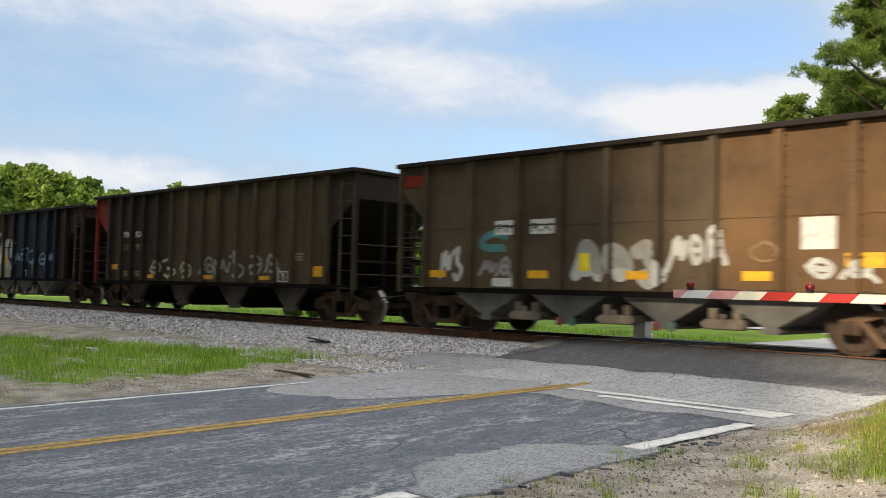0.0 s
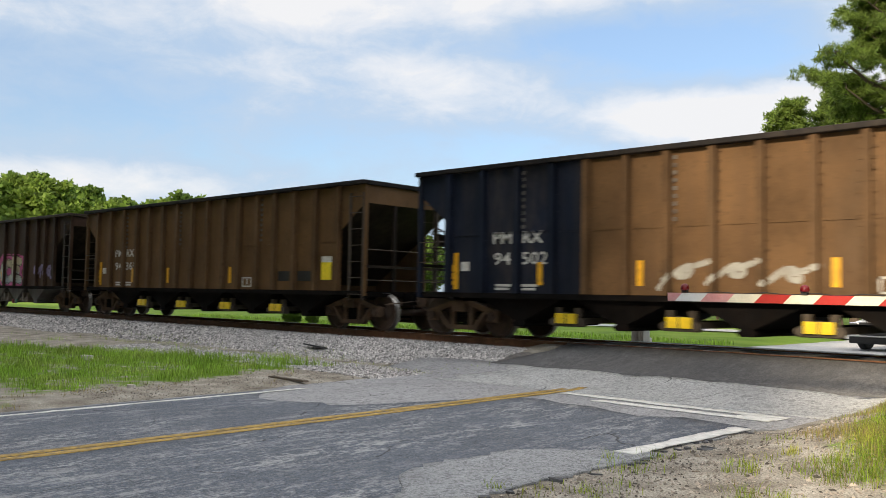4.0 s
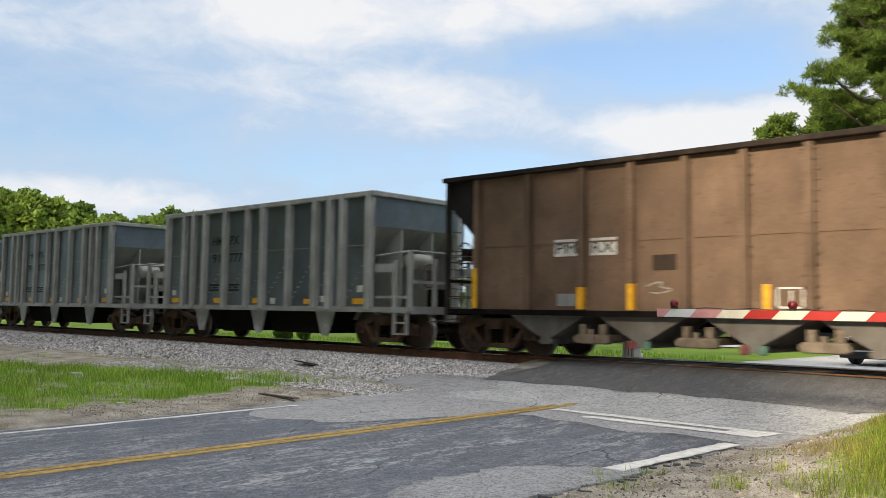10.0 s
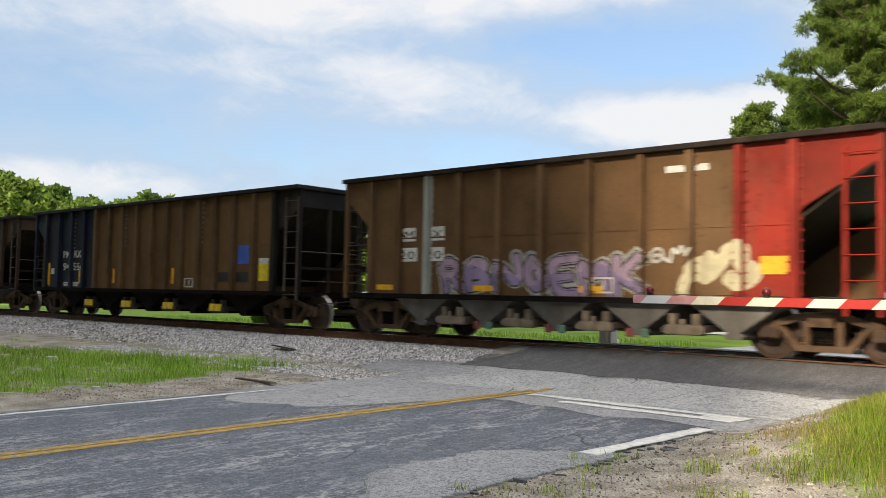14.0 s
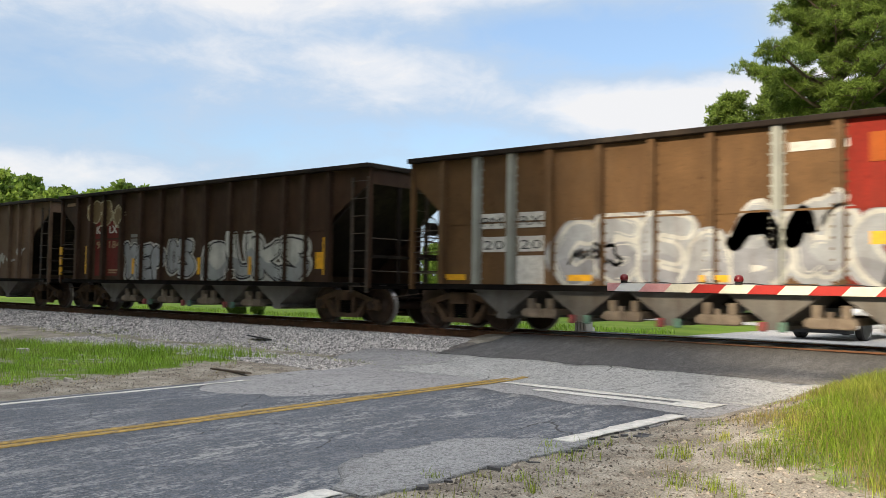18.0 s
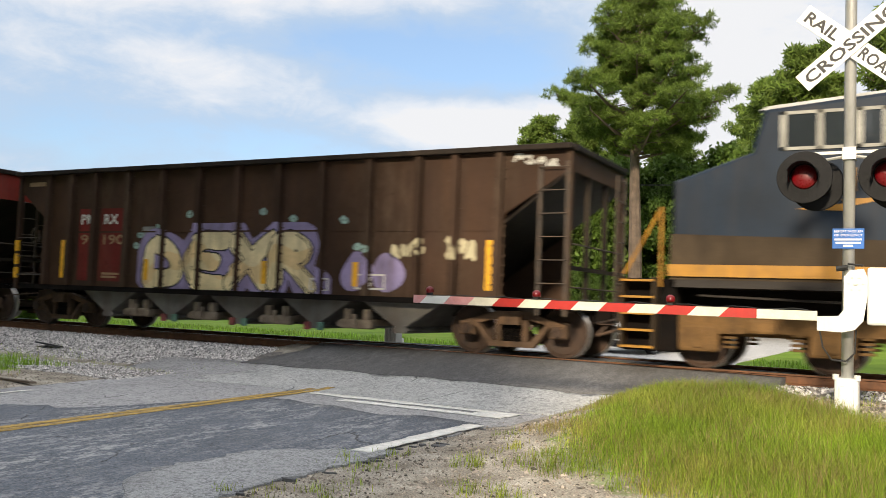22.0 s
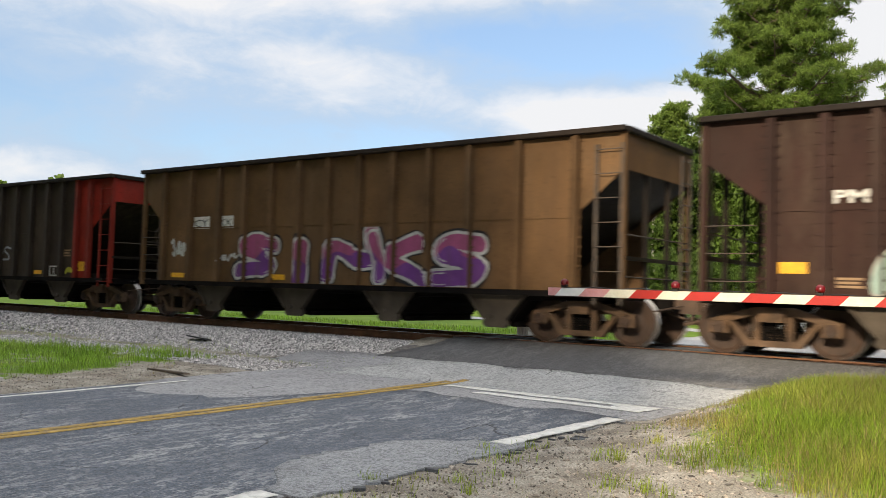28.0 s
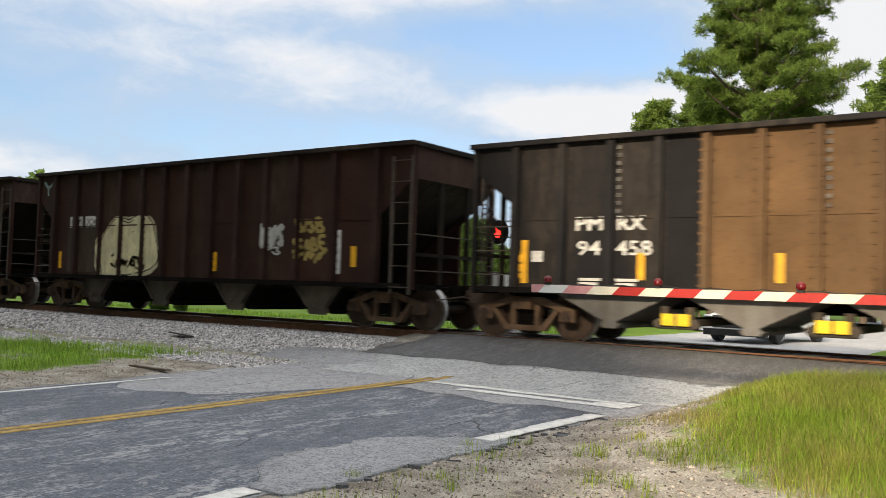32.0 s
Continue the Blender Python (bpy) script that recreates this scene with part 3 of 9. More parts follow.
def build_road():
    tagged(ribbon("road", lambda y: ROAD_L - 0.25 - 1.6 * smooth(-7.5, -4.5, y), lambda y: ROAD_R + 0.12 + 1.2 * smooth(-6, -3.5, y), -60, -2.45, 0.0, M_OLDPAVE, 0.4, 0.05, 3.0),
           "old grey asphalt road running up to the rails", "road", kind="structure")
    tagged(ribbon("road_lane_left", ROAD_L - 0.12, ROAD_C, -59.9, -8.1, 0.006, M_ASPHALT, 0.4, 0.0, 1.0, 12, 0.01, 0.15, lambda u: 2.3 * smooth(0.62, 1.05, u) + 0.5 * smooth(0.25, 0.0, u)),
           "dark worn asphalt lane with pale wheel wear", "road", kind="structure")
    tagged(ribbon("road_lane_right", ROAD_C + 0.005, ROAD_R + 0.0, -59.9, -5.5, 0.006, M_ASPHALT, 0.4, 0.0, 2.0, 8, 0.01, 0.25),
           "dark worn asphalt lane with pale wheel wear", "road", kind="structure")
    tagged(ribbon("pavement_pale", lambda y: -10.4 - 0.5 * smooth(-3, -4.6, y), -3.6, -4.35, -2.5, 0.006, M_PALEPAVE, 0.3, 0.25, 4.0, 14, 0.01, 0.22),
           "bleached asphalt apron before the crossing", "pavement", kind="structure")
    tagged(ribbon("crossing_hump", lambda y: -10.45 - 0.5 * smooth(-1.2, -2.6, y), lambda y: -1.5 + 0.4 * smooth(-1.2, -2.6, y), -2.62, -0.80, 0.013, M_HUMP, 0.14, 0.05, 6.0, 24, 0.30, 0.05),
           "dark asphalt ramp rising to the rails", "pavement", kind="structure")
    tagged(ribbon("crossing_middle", -10.4, -1.5, -0.64, 0.64, 0.005, M_HUMP, 0.3, 0.0, 6.0, 12, 0.3),
           "dark asphalt panel between the rails", "pavement", kind="structure")
    tagged(ribbon("crossing_back", -10.4, -1.5, 0.80, 3.0, 0.012, M_HUMP, 0.2, 0.04, 7.0, 12, 0.3),
           "dark asphalt ramp behind the rails", "pavement", kind="structure")
    tagged(ribbon("road_behind", lambda y: -10.6 - 0.0 * y, lambda y: -3.6 + 0.05 * (y - 3), 2.9, 60, 0.015, M_PALEROAD, 0.8, 0.1, 8.0),
           "pale road leading away behind the rails", "road", kind="structure")
    # side road parallel to the track
    verts, faces = [], []
    n = 40
    for i in range(n + 1):
        x = -140 + 129.4 * i / n
        for y in (17.0, 19.6):
            verts.append((x, y, land_z(x, y) + 0.05))
    for i in range(n):
        faces.append((2 * i, 2 * i + 2, 2 * i + 3, 2 * i + 1))
    tagged(pydata("side_road", verts, faces, M_PALEROAD), "pale gravel side road beyond the grass", "road", kind="structure")
    tagged(ribbon("asphalt_patch", lambda y: -4.30 - 0.78 * smooth(-11.0, -10.0, y) * (1 - smooth(-8.7, -7.75, y)) - 0.05, lambda y: -4.0, -10.9, -7.75, 0.014, M_PATCH, 0.1, 0.06, 11.0, 8, 0.02),
           "coarse grey asphalt patch at the road's edge", "pavement", kind="structure")

    paint_y = material("yellow_road_paint", (0.50, 0.325, 0.085), 0.8, 0, 0.4, 9, (0.12, 0.10, 0.08), 0.85, False, 0.3, 60, dirt_lo=0.46)
    paint_w = material("white_road_paint", (0.80, 0.78, 0.73), 0.8, 0, 0.2, 9, (0.2, 0.2, 0.2), 0.75, False, 0.3, 60, dirt_lo=0.55)
    for k, (a, b) in enumerate(((-8.205, -8.06), (-8.025, -7.88))):
        tagged(ribbon("centre_line", a, b, -45, -4.05 + 0.25 * k, 0.011, paint_y, 0.15, 0.012, 20.0 + k, 2, 0.004),
               "worn double yellow centre line", "road marking", "double yellow line")
    tagged(ribbon("edge_line_left", -11.0, -10.89, -45, -6.9, 0.011, paint_w, 0.15, 0.02, 23.0, 2, 0.004), "thin worn white edge line", "road marking")
    for y0, y1 in ((-45, -10.95), (-8.0, -5.66)):
        tagged(ribbon("edge_line_right", -4.40, -4.18, y0, y1, 0.018, paint_w, 0.12, 0.02, 25.0, 2, 0.006), "thick white edge line beside crumbling asphalt", "road marking")
    for a, b, y0, y1 in ((-7.85, -4.3, -4.60, -4.40), (-6.95, -4.35, -4.96, -4.76), (-4.85, -4.3, -4.80, -4.55)):
        tagged(ribbon("stop_line", a, b, y0, y1, 0.010, paint_w, 0.1, 0.02, 27.0 + y0, 40, 0.004, 0.035), "worn white stop line in two strokes", "road marking", "stop line")


def build_track():
    m_rail = material("rusty_rail", (0.17, 0.075, 0.035), 0.7, 0.2, 0.4, 4, (0.05, 0.03, 0.02), 0.4)
    m_head = material("polished_rail_head", (0.40, 0.37, 0.34), 0.3, 0.9, 0.15, 3, None, 0, False, 0.05)
    m_tie = material("creosoted_tie", (0.06, 0.045, 0.035), 0.9, 0, 0.5, 3, (0.14, 0.12, 0.10), 0.5, False, 0.5, 20, per_object=0.3)
    x0, x1 = -320.0, 320.0
    for s_ in (-1, 1):
        y = s_ * 0.755
        pr = [(-0.07, 0), (0.07, 0), (0.07, 0.015), (0.012, 0.03), (0.012, 0.135), (0.036, 0.145), (0.036, 0.172), (-0.036, 0.172), (-0.036, 0.145), (-0.012, 0.135), (-0.012, 0.03), (-0.07, 0.015)]
        bm = bmesh.new()
        rings = []
        for x in (x0, x1):
            rings.append([bm.verts.new((x, y + a, RAIL_Z - 0.172 + b)) for a, b in pr])
        for i in range(len(pr)):
            f_ = bm.faces.new((rings[0][i], rings[1][i], rings[1][(i + 1) % len(pr)], rings[0][(i + 1) % len(pr)]))
            f_.material_index = 1 if i == 6 else 0
        bmesh.ops.recalc_face_normals(bm, faces=bm.faces[:])
        rl = thing("rail", "rust-brown steel rail with a bright running surface", "rail", None, "track rails")
        part("rail_section", bm, [m_rail, m_head], rl)
        for k in range(9):
            x = -58 + 11.9 * k + 3 * (s_ + 1)
            if -10.8 < x < -1.2:
                continue
            bm = bmesh.new()
            rbox(bm, x - 0.45, x + 0.45, y - 0.036, y + 0.036, RAIL_Z - 0.14, RAIL_Z - 0.055, 0.008)
            jb = part("joint_bar", bm, m_rail, rl)
            for q in range(6):
                bm = bmesh.new()
                rod(bm, (x - 0.36 + 0.144 * q, y - 0.055, RAIL_Z - 0.10), (x - 0.36 + 0.144 * q, y + 0.055, RAIL_Z - 0.10), 0.016, 6)
                part("bolt", bm, m_rail, jb)
    # the bed
    prof = [(-3.5, 0.02), (-2.9, 0.16), (-1.75, 0.43), (-1.3, 0.47), (1.3, 0.47), (1.75, 0.43), (2.9, 0.16), (3.5, 0.02)]
    m_bed = material("ballast_grey", (0.20, 0.185, 0.175), 0.9, 0, 0.7, 14, (0.16, 0.13, 0.11), 0.6, False, 0.9, 30)
    for a, b in ((x0, -10.6), (-1.4, x1)):
        st = [a]
        while st[-1] < b:
            x = st[-1]
            st.append(min(b, x + (0.4 if -30 < x < 5 else 8)))
        verts = [(x, y, z - 0.02 + 0.03 * noise.noise((x * 1.9, y * 1.9, 5))) for x in st for y, z in prof]
        k = len(prof)
        faces = [(i * k + j, (i + 1) * k + j, (i + 1) * k + j + 1, i * k + j + 1) for i in range(len(st) - 1) for j in range(k - 1)]
        tagged(pydata("ballast_bed", verts, faces, m_bed), "grey crushed stone track bed", "track bed", kind="structure")
    tie = bmesh.new()
    rbox(tie, -0.11, 0.11, -1.28, 1.28, -0.17, 0.0, 0.012)
    tie_me = mesh_of("tie", tie, m_tie)
    bed = thing("railway_ties", "dark creosoted wooden ties under the rails", "railway ties", kind="structure")
    for i in range(150):
        x = -70 + 0.5 * i
        if -10.6 < x < -1.4:
            continue
        ob = link("tie", tie_me, bed)
        ob.matrix_basis = pose(x, 0, RAIL_Z - 0.172 + 0.004, 0, 0, random.uniform(-1, 1))


def scatter_stones():
    """Loose ballast stones as one mass, denser where the camera is near."""
    m_stone = material("ballast_stone", (0.47, 0.445, 0.43), 0.85, 0, 0.35, 9, None, 0, False, 0.3, 30, coords="Object", island=0.75)
    rng = np.random.default_rng(4)
    base = np.array([(1, 0, 0), (-1, 0, 0), (0, 1, 0), (0, -1, 0), (0, 0, 1), (0, 0, -1)], float)
    tri = np.array([(0, 2, 4), (2, 1, 4), (1, 3, 4), (3, 0, 4), (2, 0, 5), (1, 2, 5), (3, 1, 5), (0, 3, 5)])
    P = []
    for n, xr, yr, size in ((34000, (-22, -10.9), (-3.6, -0.95), 0.034), (15000, (-40, -22), (-3.5, -0.95), 0.045), (13000, (-22, -11.3), (-5.2, -3.2), 0.026),
                            (2500, (-1.4, 3), (-3.4, -0.95), 0.034), (2500, (-22, -11), (-0.6, 0.6), 0.034)):
        x, y = rng.uniform(*xr, n), rng.uniform(*yr, n)
        for a, b in zip(x, y):
            if -3.6 < b:
                ys = [p[0] for p in PROF]
                z = float(np.interp(b, ys, [p[1] for p in PROF])) - 0.01
                if b < -3.0 and rng.random() < 0.4:
                    continue
            else:
                z = land_z(a, b) + 0.005
                if grass_cover(a, b) > 0.7 and rng.random() < 0.8:
                    continue
            P.append((a, b, z, size * rng.uniform(0.55, 1.35)))
    P = np.array(P)
    n = len(P)
    ang = rng.uniform(0, 6.28, n)
    sx, sy, sz = rng.uniform(0.7, 1.3, n), rng.uniform(0.7, 1.2, n), rng.uniform(0.5, 0.95, n)
    V = base[None] * np.stack([sx, sy, sz], 1)[:, None] + rng.normal(0, 0.16, (n, 6, 3))
    c, s_ = np.cos(ang)[:, None], np.sin(ang)[:, None]
    V = np.stack([V[..., 0] * c - V[..., 1] * s_, V[..., 0] * s_ + V[..., 1] * c, V[..., 2]], -1) * P[:, 3][:, None, None] + P[:, None, :3]
    F = (tri[None] + 6 * np.arange(n)[:, None, None]).reshape(-1, 3)
    ob = pydata("ballast_stones", V.reshape(-1, 3).tolist(), F.tolist(), m_stone)
    tagged(ob, "loose grey crushed ballast stones", "stones", kind="stuff")


def scatter_gravel():
    """Small brown and grey gravel in the dirt beside the road, and a few flat chips."""
    m_ = material("dirt_gravel", (0.30, 0.255, 0.21), 0.9, 0, 0.35, 9, None, 0, False, 0.3, 30, coords="Object", island=0.8)
    rng = np.random.default_rng(14)
    base = np.array([(1, 0, 0), (-1, 0, 0), (0, 1, 0), (0, -1, 0), (0, 0, 1), (0, 0, -1)], float)
    tri = np.array([(0, 2, 4), (2, 1, 4), (1, 3, 4), (3, 0, 4), (2, 0, 5), (1, 2, 5), (3, 1, 5), (0, 3, 5)])
    P = []
    for n, xr, yr, size in ((9000, (-4.3, -0.6), (-11.5, -5.2), 0.011), (700, (-4.3, -1.2), (-10.5, -5.2), 0.021), (2500, (-13.5, -11.1), (-10, -4.5), 0.012), (1500, (-1.4, 1.5), (-4.6, -2.6), 0.03)):
        for a, b in zip(rng.uniform(*xr, n), rng.uniform(*yr, n)):
            edge = a - skew(b)
            if edge < ROAD_R + 0.05 and edge > ROAD_L - 0.1 and not a > -1.5:
                continue
            if grass_cover(a, b) > 0.75 and rng.random() < 0.8:
                continue
            P.append((a, b, land_z(a, b) + 0.002, size * rng.uniform(0.5, 1.5)))
    P = np.array(P)
    n = len(P)
    V = base[None] * rng.uniform(0.55, 1.35, (n, 1, 3)) + rng.normal(0, 0.18, (n, 6, 3))
    V[..., 2] *= 0.7
    V = V * P[:, 3][:, None, None] + P[:, None, :3]
    F = (tri[None] + 6 * np.arange(n)[:, None, None]).reshape(-1, 3)
    tagged(pydata("dirt_gravel", V.reshape(-1, 3).tolist(), F.tolist(), m_), "small brown and grey gravel in the roadside dirt", "gravel", kind="stuff")


def debris():
    """Odd pieces lying by the track and the road."""
    rng = random.Random(3)

    def slab(name, x, y, z, pts, th, mat, label, category, tilt=(0, 0)):
        bm = bmesh.new()
        a = [bm.verts.new((px, py, 0)) for px, py in pts]
        b = [bm.verts.new((px * 0.94, py * 0.94, th)) for px, py in pts]
        bm.faces.new(a[::-1]), bm.faces.new(b)
        for i in range(len(pts)):
            bm.faces.new((a[i], a[(i + 1) % len(pts)], b[(i + 1) % len(pts)], b[i]))
        ob = part(name, bm, mat, None)
        ob.matrix_basis = pose(x, y, z, tilt[0], tilt[1], 0)
        return tagged(ob, label, category)

    def ring(rx, ry, n=9, j=0.25):
        return [(rx * math.cos(6.283 * i / n) * rng.uniform(1 - j, 1 + j), ry * math.sin(6.283 * i / n) * rng.uniform(1 - j, 1 + j)) for i in range(n)]
    rubber = material("torn_rubber", (0.016, 0.016, 0.017), 0.7, 0, 0.3, 8)
    slab("rubber_scrap", -16.3, -2.6, 0.28, [(-0.42, -0.06), (-0.1, -0.14), (0.3, -0.10), (0.46, 0.02), (0.2, 0.12), (-0.25, 0.10)], 0.035, rubber, "flat torn black rubber scrap on the ballast", "scrap", (-10, 4))
    slab("plank", -12.1, -6.5, land_z(-12.1, -6.5) + 0.005, [(-0.55, -0.04), (0.5, -0.06), (0.55, 0.03), (-0.5, 0.06)], 0.03, material("weathered_plank", (0.12, 0.09, 0.065), 0.9, 0, 0.4, 6), "weathered grey-brown plank lying in the dirt", "plank")
    brick = material("broken_brick", (0.45, 0.23, 0.12), 0.9, 0, 0.3, 9)
    slab("brick_piece", -3.15, -10.35, land_z(-3.15, -10.35), ring(0.075, 0.05, 7), 0.045, brick, "broken orange-brown brick piece in the dirt", "brick")
    pale = material("pale_stone", (0.5, 0.46, 0.41), 0.9, 0, 0.3, 9)
    for x, y, r in ((-18.3, -7.2, 0.19), (-13.0, -8.9, 0.10)):
        slab("stone", x, y, land_z(x, y), ring(r, r * 0.6), r * 0.5, pale, "pale rough stone lying in the grass", "stone")
    chip = material("asphalt_chip", (0.10, 0.10, 0.105), 0.9, 0, 0.4, 12)
    for i in range(26):
        y = rng.uniform(-10.6, -5.6)
        x = ROAD_R + skew(y) + rng.uniform(0.02, 0.45)
        slab("asphalt_chip", x, y, land_z(x, y), ring(rng.uniform(0.03, 0.09), rng.uniform(0.02, 0.06), 7), rng.uniform(0.012, 0.03), chip, "broken asphalt chip at the crumbling road edge", "asphalt chip", (rng.uniform(-8, 8), rng.uniform(-8, 8)))
    twig = material("dry_twig", (0.16, 0.11, 0.07), 0.9, 0, 0.3, 9)
    for i in range(24):
        x, y = rng.uniform(-4.0, -1.2), rng.uniform(-10.8, -6.0)
        a, l_ = rng.uniform(0, 6.28), rng.uniform(0.06, 0.22)
        bm = bmesh.new()
        rod(bm, (0, 0, 0.006), (l_ * math.cos(a) * 0.5, l_ * math.sin(a) * 0.5, 0.012), 0.004, 5)
        rod(bm, (l_ * math.cos(a) * 0.5, l_ * math.sin(a) * 0.5, 0.012), (l_ * math.cos(a + 0.3), l_ * math.sin(a + 0.3), 0.006), 0.004, 5, 0.002)
        ob = part("twig", bm, twig, None)
        ob.matrix_basis = pose(x, y, land_z(x, y))
        tagged(ob, "short dry brown twig lying in the dirt", "twig", "twigs in the dirt")


debris()
PROF = [(-3.6, 0.0), (-2.9, 0.16), (-1.75, 0.43), (-1.3, 0.47), (1.3, 0.47)]
build_ground()
build_road()
build_track()

# ---- train ----
def travel(t):
    """How far the train has run since the start: it slows a little."""
    return 15.95 * t - 0.0135 * t * t


MOVERS, WHEELS = [], []
TYPES = {
    # length, height over rail, truck inset, posts, gussets, mechanisms
    "A": dict(L=14.43, H=3.71, inset=1.23, posts=[1.14, 1.94, 2.76, 3.83, 4.90, 5.97, 7.05, 8.15, 9.24, 10.34, 11.43, 12.2, 13.08],
              tri=[3.2, 5.15, 7.12, 9.07, 11.05], mech=[4.17, 6.13, 8.1, 10.06], cut=(3.3, 1.10, 2.45)),
    "S": dict(L=12.0, H=3.68, inset=1.05, posts=[0.92, 1.83, 2.69, 3.60, 4.68, 5.73, 6.82, 7.92, 8.87, 9.75, 10.66],
              tri=[2.4, 4.2, 6.0, 7.8, 9.6], mech=[3.3, 5.1, 6.9, 8.7], cut=(3.2, 0.90, 2.4)),
    "B": dict(L=15.14, H=3.70, inset=0.96, posts=[0.97, 1.95, 2.89, 3.78, 4.59, 5.48, 6.33, 7.21, 8.07, 8.95, 9.75, 10.64, 11.44, 12.32, 13.22, 14.12],
              tri=[2.85, 5.3, 7.75, 10.2, 12.65], mech=[4.08, 6.53, 8.98, 11.43], cut=(3.2, 0.98, 2.45)),
    "T": dict(L=12.05, H=3.84, inset=1.1, posts=[0.92, 2.28, 3.58, 4.67, 5.76, 6.84, 7.93, 9.10, 10.30, 11.13],
              tri=[2.62, 4.75, 6.92, 8.9], mech=[3.73, 5.9, 8.08], cut=(3.3, 0.92, 2.4)),
    "D": dict(L=14.04, H=3.74, inset=1.05, posts=[0.99, 1.68, 2.48, 3.30, 4.16, 5.05, 6.00, 6.95, 7.88, 8.80, 9.73, 10.65, 11.5, 12.3, 13.05],
              bays=4, plates=[2.9, 5.75, 8.6, 11.3], cut=(3.1, 0.98, 2.30)),
    "E": dict(L=14.04, H=3.91, inset=1.05, posts=[0.95, 2.05, 3.15, 4.08, 5.03, 5.95, 6.88, 7.80, 8.75, 9.70, 10.70, 11.85, 13.05],
              bays=4, plates=[2.9, 5.75, 8.6, 11.3], cut=(3.2, 0.95, 2.35)),
    "C": dict(L=14.04, H=3.91, inset=1.05, posts=[1.12, 1.93, 2.66, 3.47, 4.37, 5.26, 6.15, 7.05, 7.95, 8.87, 9.77, 10.68, 11.5, 12.29, 12.95],
              bays=4, plates=[2.9, 5.75, 8.6, 11.3], cut=(3.2, 1.1, 2.35)),
}
TYPES["F"] = dict(TYPES["D"], H=3.82)
SILL0, SILL1 = 0.87, 0.98
SIDE_Y = 1.49


def wheel_mesh():
    bm = bmesh.new()
    for s_ in (-1, 1):
        prof = [(0.665, 0.44), (0.68, 0.485), (0.70, 0.485), (0.715, 0.462), (0.80, 0.455), (0.805, 0.41), (0.77, 0.38), (0.745, 0.22), (0.80, 0.13), (0.83, 0.12)]
        b2 = bmesh.new()
        lathe(b2, [(s_ * a, r) for a, r in prof], 28)
        for f_ in b2.faces:
            c = f_.calc_center_median()
            if 0.43 < math.hypot(c.x, c.z) < 0.49 and len(f_.verts) == 4:
                f_.material_index = 1
        me = bpy.data.meshes.new("t")
        b2.to_mesh(me)
        b2.free()
        bm.from_mesh(me)
        bpy.data.meshes.remove(me)
        for k in range(3):
            a = k * 2.0944
            rod(bm, (0.06 * math.cos(a), s_ * 1.12, 0.06 * math.sin(a)), (0.06 * math.cos(a), s_ * 1.155, 0.06 * math.sin(a)), 0.018, 6)
        # stains and wear marks give the plate an uneven look as it turns
        rod(bm, (0.24, s_ * 0.77, 0.1), (0.24, s_ * 0.785, 0.1), 0.05, 8)
    lathe(bm, [(-1.13, 0.10), (-1.0, 0.115), (-0.83, 0.09), (0.83, 0.09), (1.0, 0.115), (1.13, 0.10)], 14)
    return bm


def side_frame_mesh():
    bm = bmesh.new()
    for s_ in (-1, 1):
        y0, y1 = (0.93 * s_, 1.07 * s_) if s_ > 0 else (1.07 * s_, 0.93 * s_)
        top = [(-0.98, 0.60), (-0.70, 0.68), (-0.30, 0.80), (0.30, 0.80), (0.70, 0.68), (0.98, 0.60), (0.98, 0.50), (0.72, 0.55), (0.34, 0.66), (-0.34, 0.66), (-0.72, 0.55), (-0.98, 0.50)]
        prism(bm, top, y0, y1)
        bottom = [(-0.74, 0.56), (-0.64, 0.56), (-0.36, 0.26), (0.36, 0.26), (0.64, 0.56), (0.74, 0.56), (0.44, 0.16), (-0.44, 0.16)]
        prism(bm, bottom, y0 - 0.01, y1 + 0.01)
        for sx in (-1, 1):
            bx(bm, 0.26 * sx - 0.05, 0.26 * sx + 0.05, y0, y1, 0.24, 0.68)
            rbox(bm, 0.89 * sx - 0.16, 0.89 * sx + 0.16, y0 - 0.01, y1 + 0.01, 0.34, 0.60, 0.03)
            rbox(bm, 0.89 * sx - 0.10, 0.89 * sx + 0.10, min(y0, y1) - 0.05, max(y0, y1) + 0.05, 0.36, 0.56, 0.03)
    bx(bm, -0.20, 0.20, -1.2, 1.2, 0.56, 0.76)          # bolster
    bx(bm, -0.13, 0.13, -0.9, 0.9, 0.24, 0.36)
    return bm


def spring_mesh():
    bm = bmesh.new()
    prof = [(0.26, 0.03)]
    for k in range(7):
        z = 0.275 + 0.042 * k
        prof += [(z, 0.064), (z + 0.022, 0.066), (z + 0.03, 0.047), (z + 0.038, 0.047)]
    lathe(bm, prof + [(0.585, 0.03)], 10, "z")
    return bm


def add_truck(car, x):
    tr = shared("truck", "truckframe", side_frame_mesh, M_TRUCK, car, pose(x, 0, 0), "cast steel freight truck")
    for y in (0.0, 2.0):
        for dx in (-0.14, 0.0, 0.14):
            shared("coil_spring", "springs", spring_mesh, M_FRAME, tr, pose(dx, y - 1.0, 0))
    for dx in (-0.89, 0.89):
        key = "wheelset"
        if key not in CACHE:
            me = mesh_of("wheelset", wheel_mesh(), [M_WHEEL, M_TREAD])
            CACHE[key] = me
        w = link("wheelset", CACHE[key], tr)
        w.matrix_basis = pose(dx, 0, 0.457)
        WHEELS.append((w, dx, car))
    shared("brake_beam", "brakebeam", lambda: bx(bx(bmesh.new(), -0.42, -0.36, -0.85, 0.85, 0.30, 0.40), 0.36, 0.42, -0.85, 0.85, 0.30, 0.40), M_FRAME, tr)
    return tr


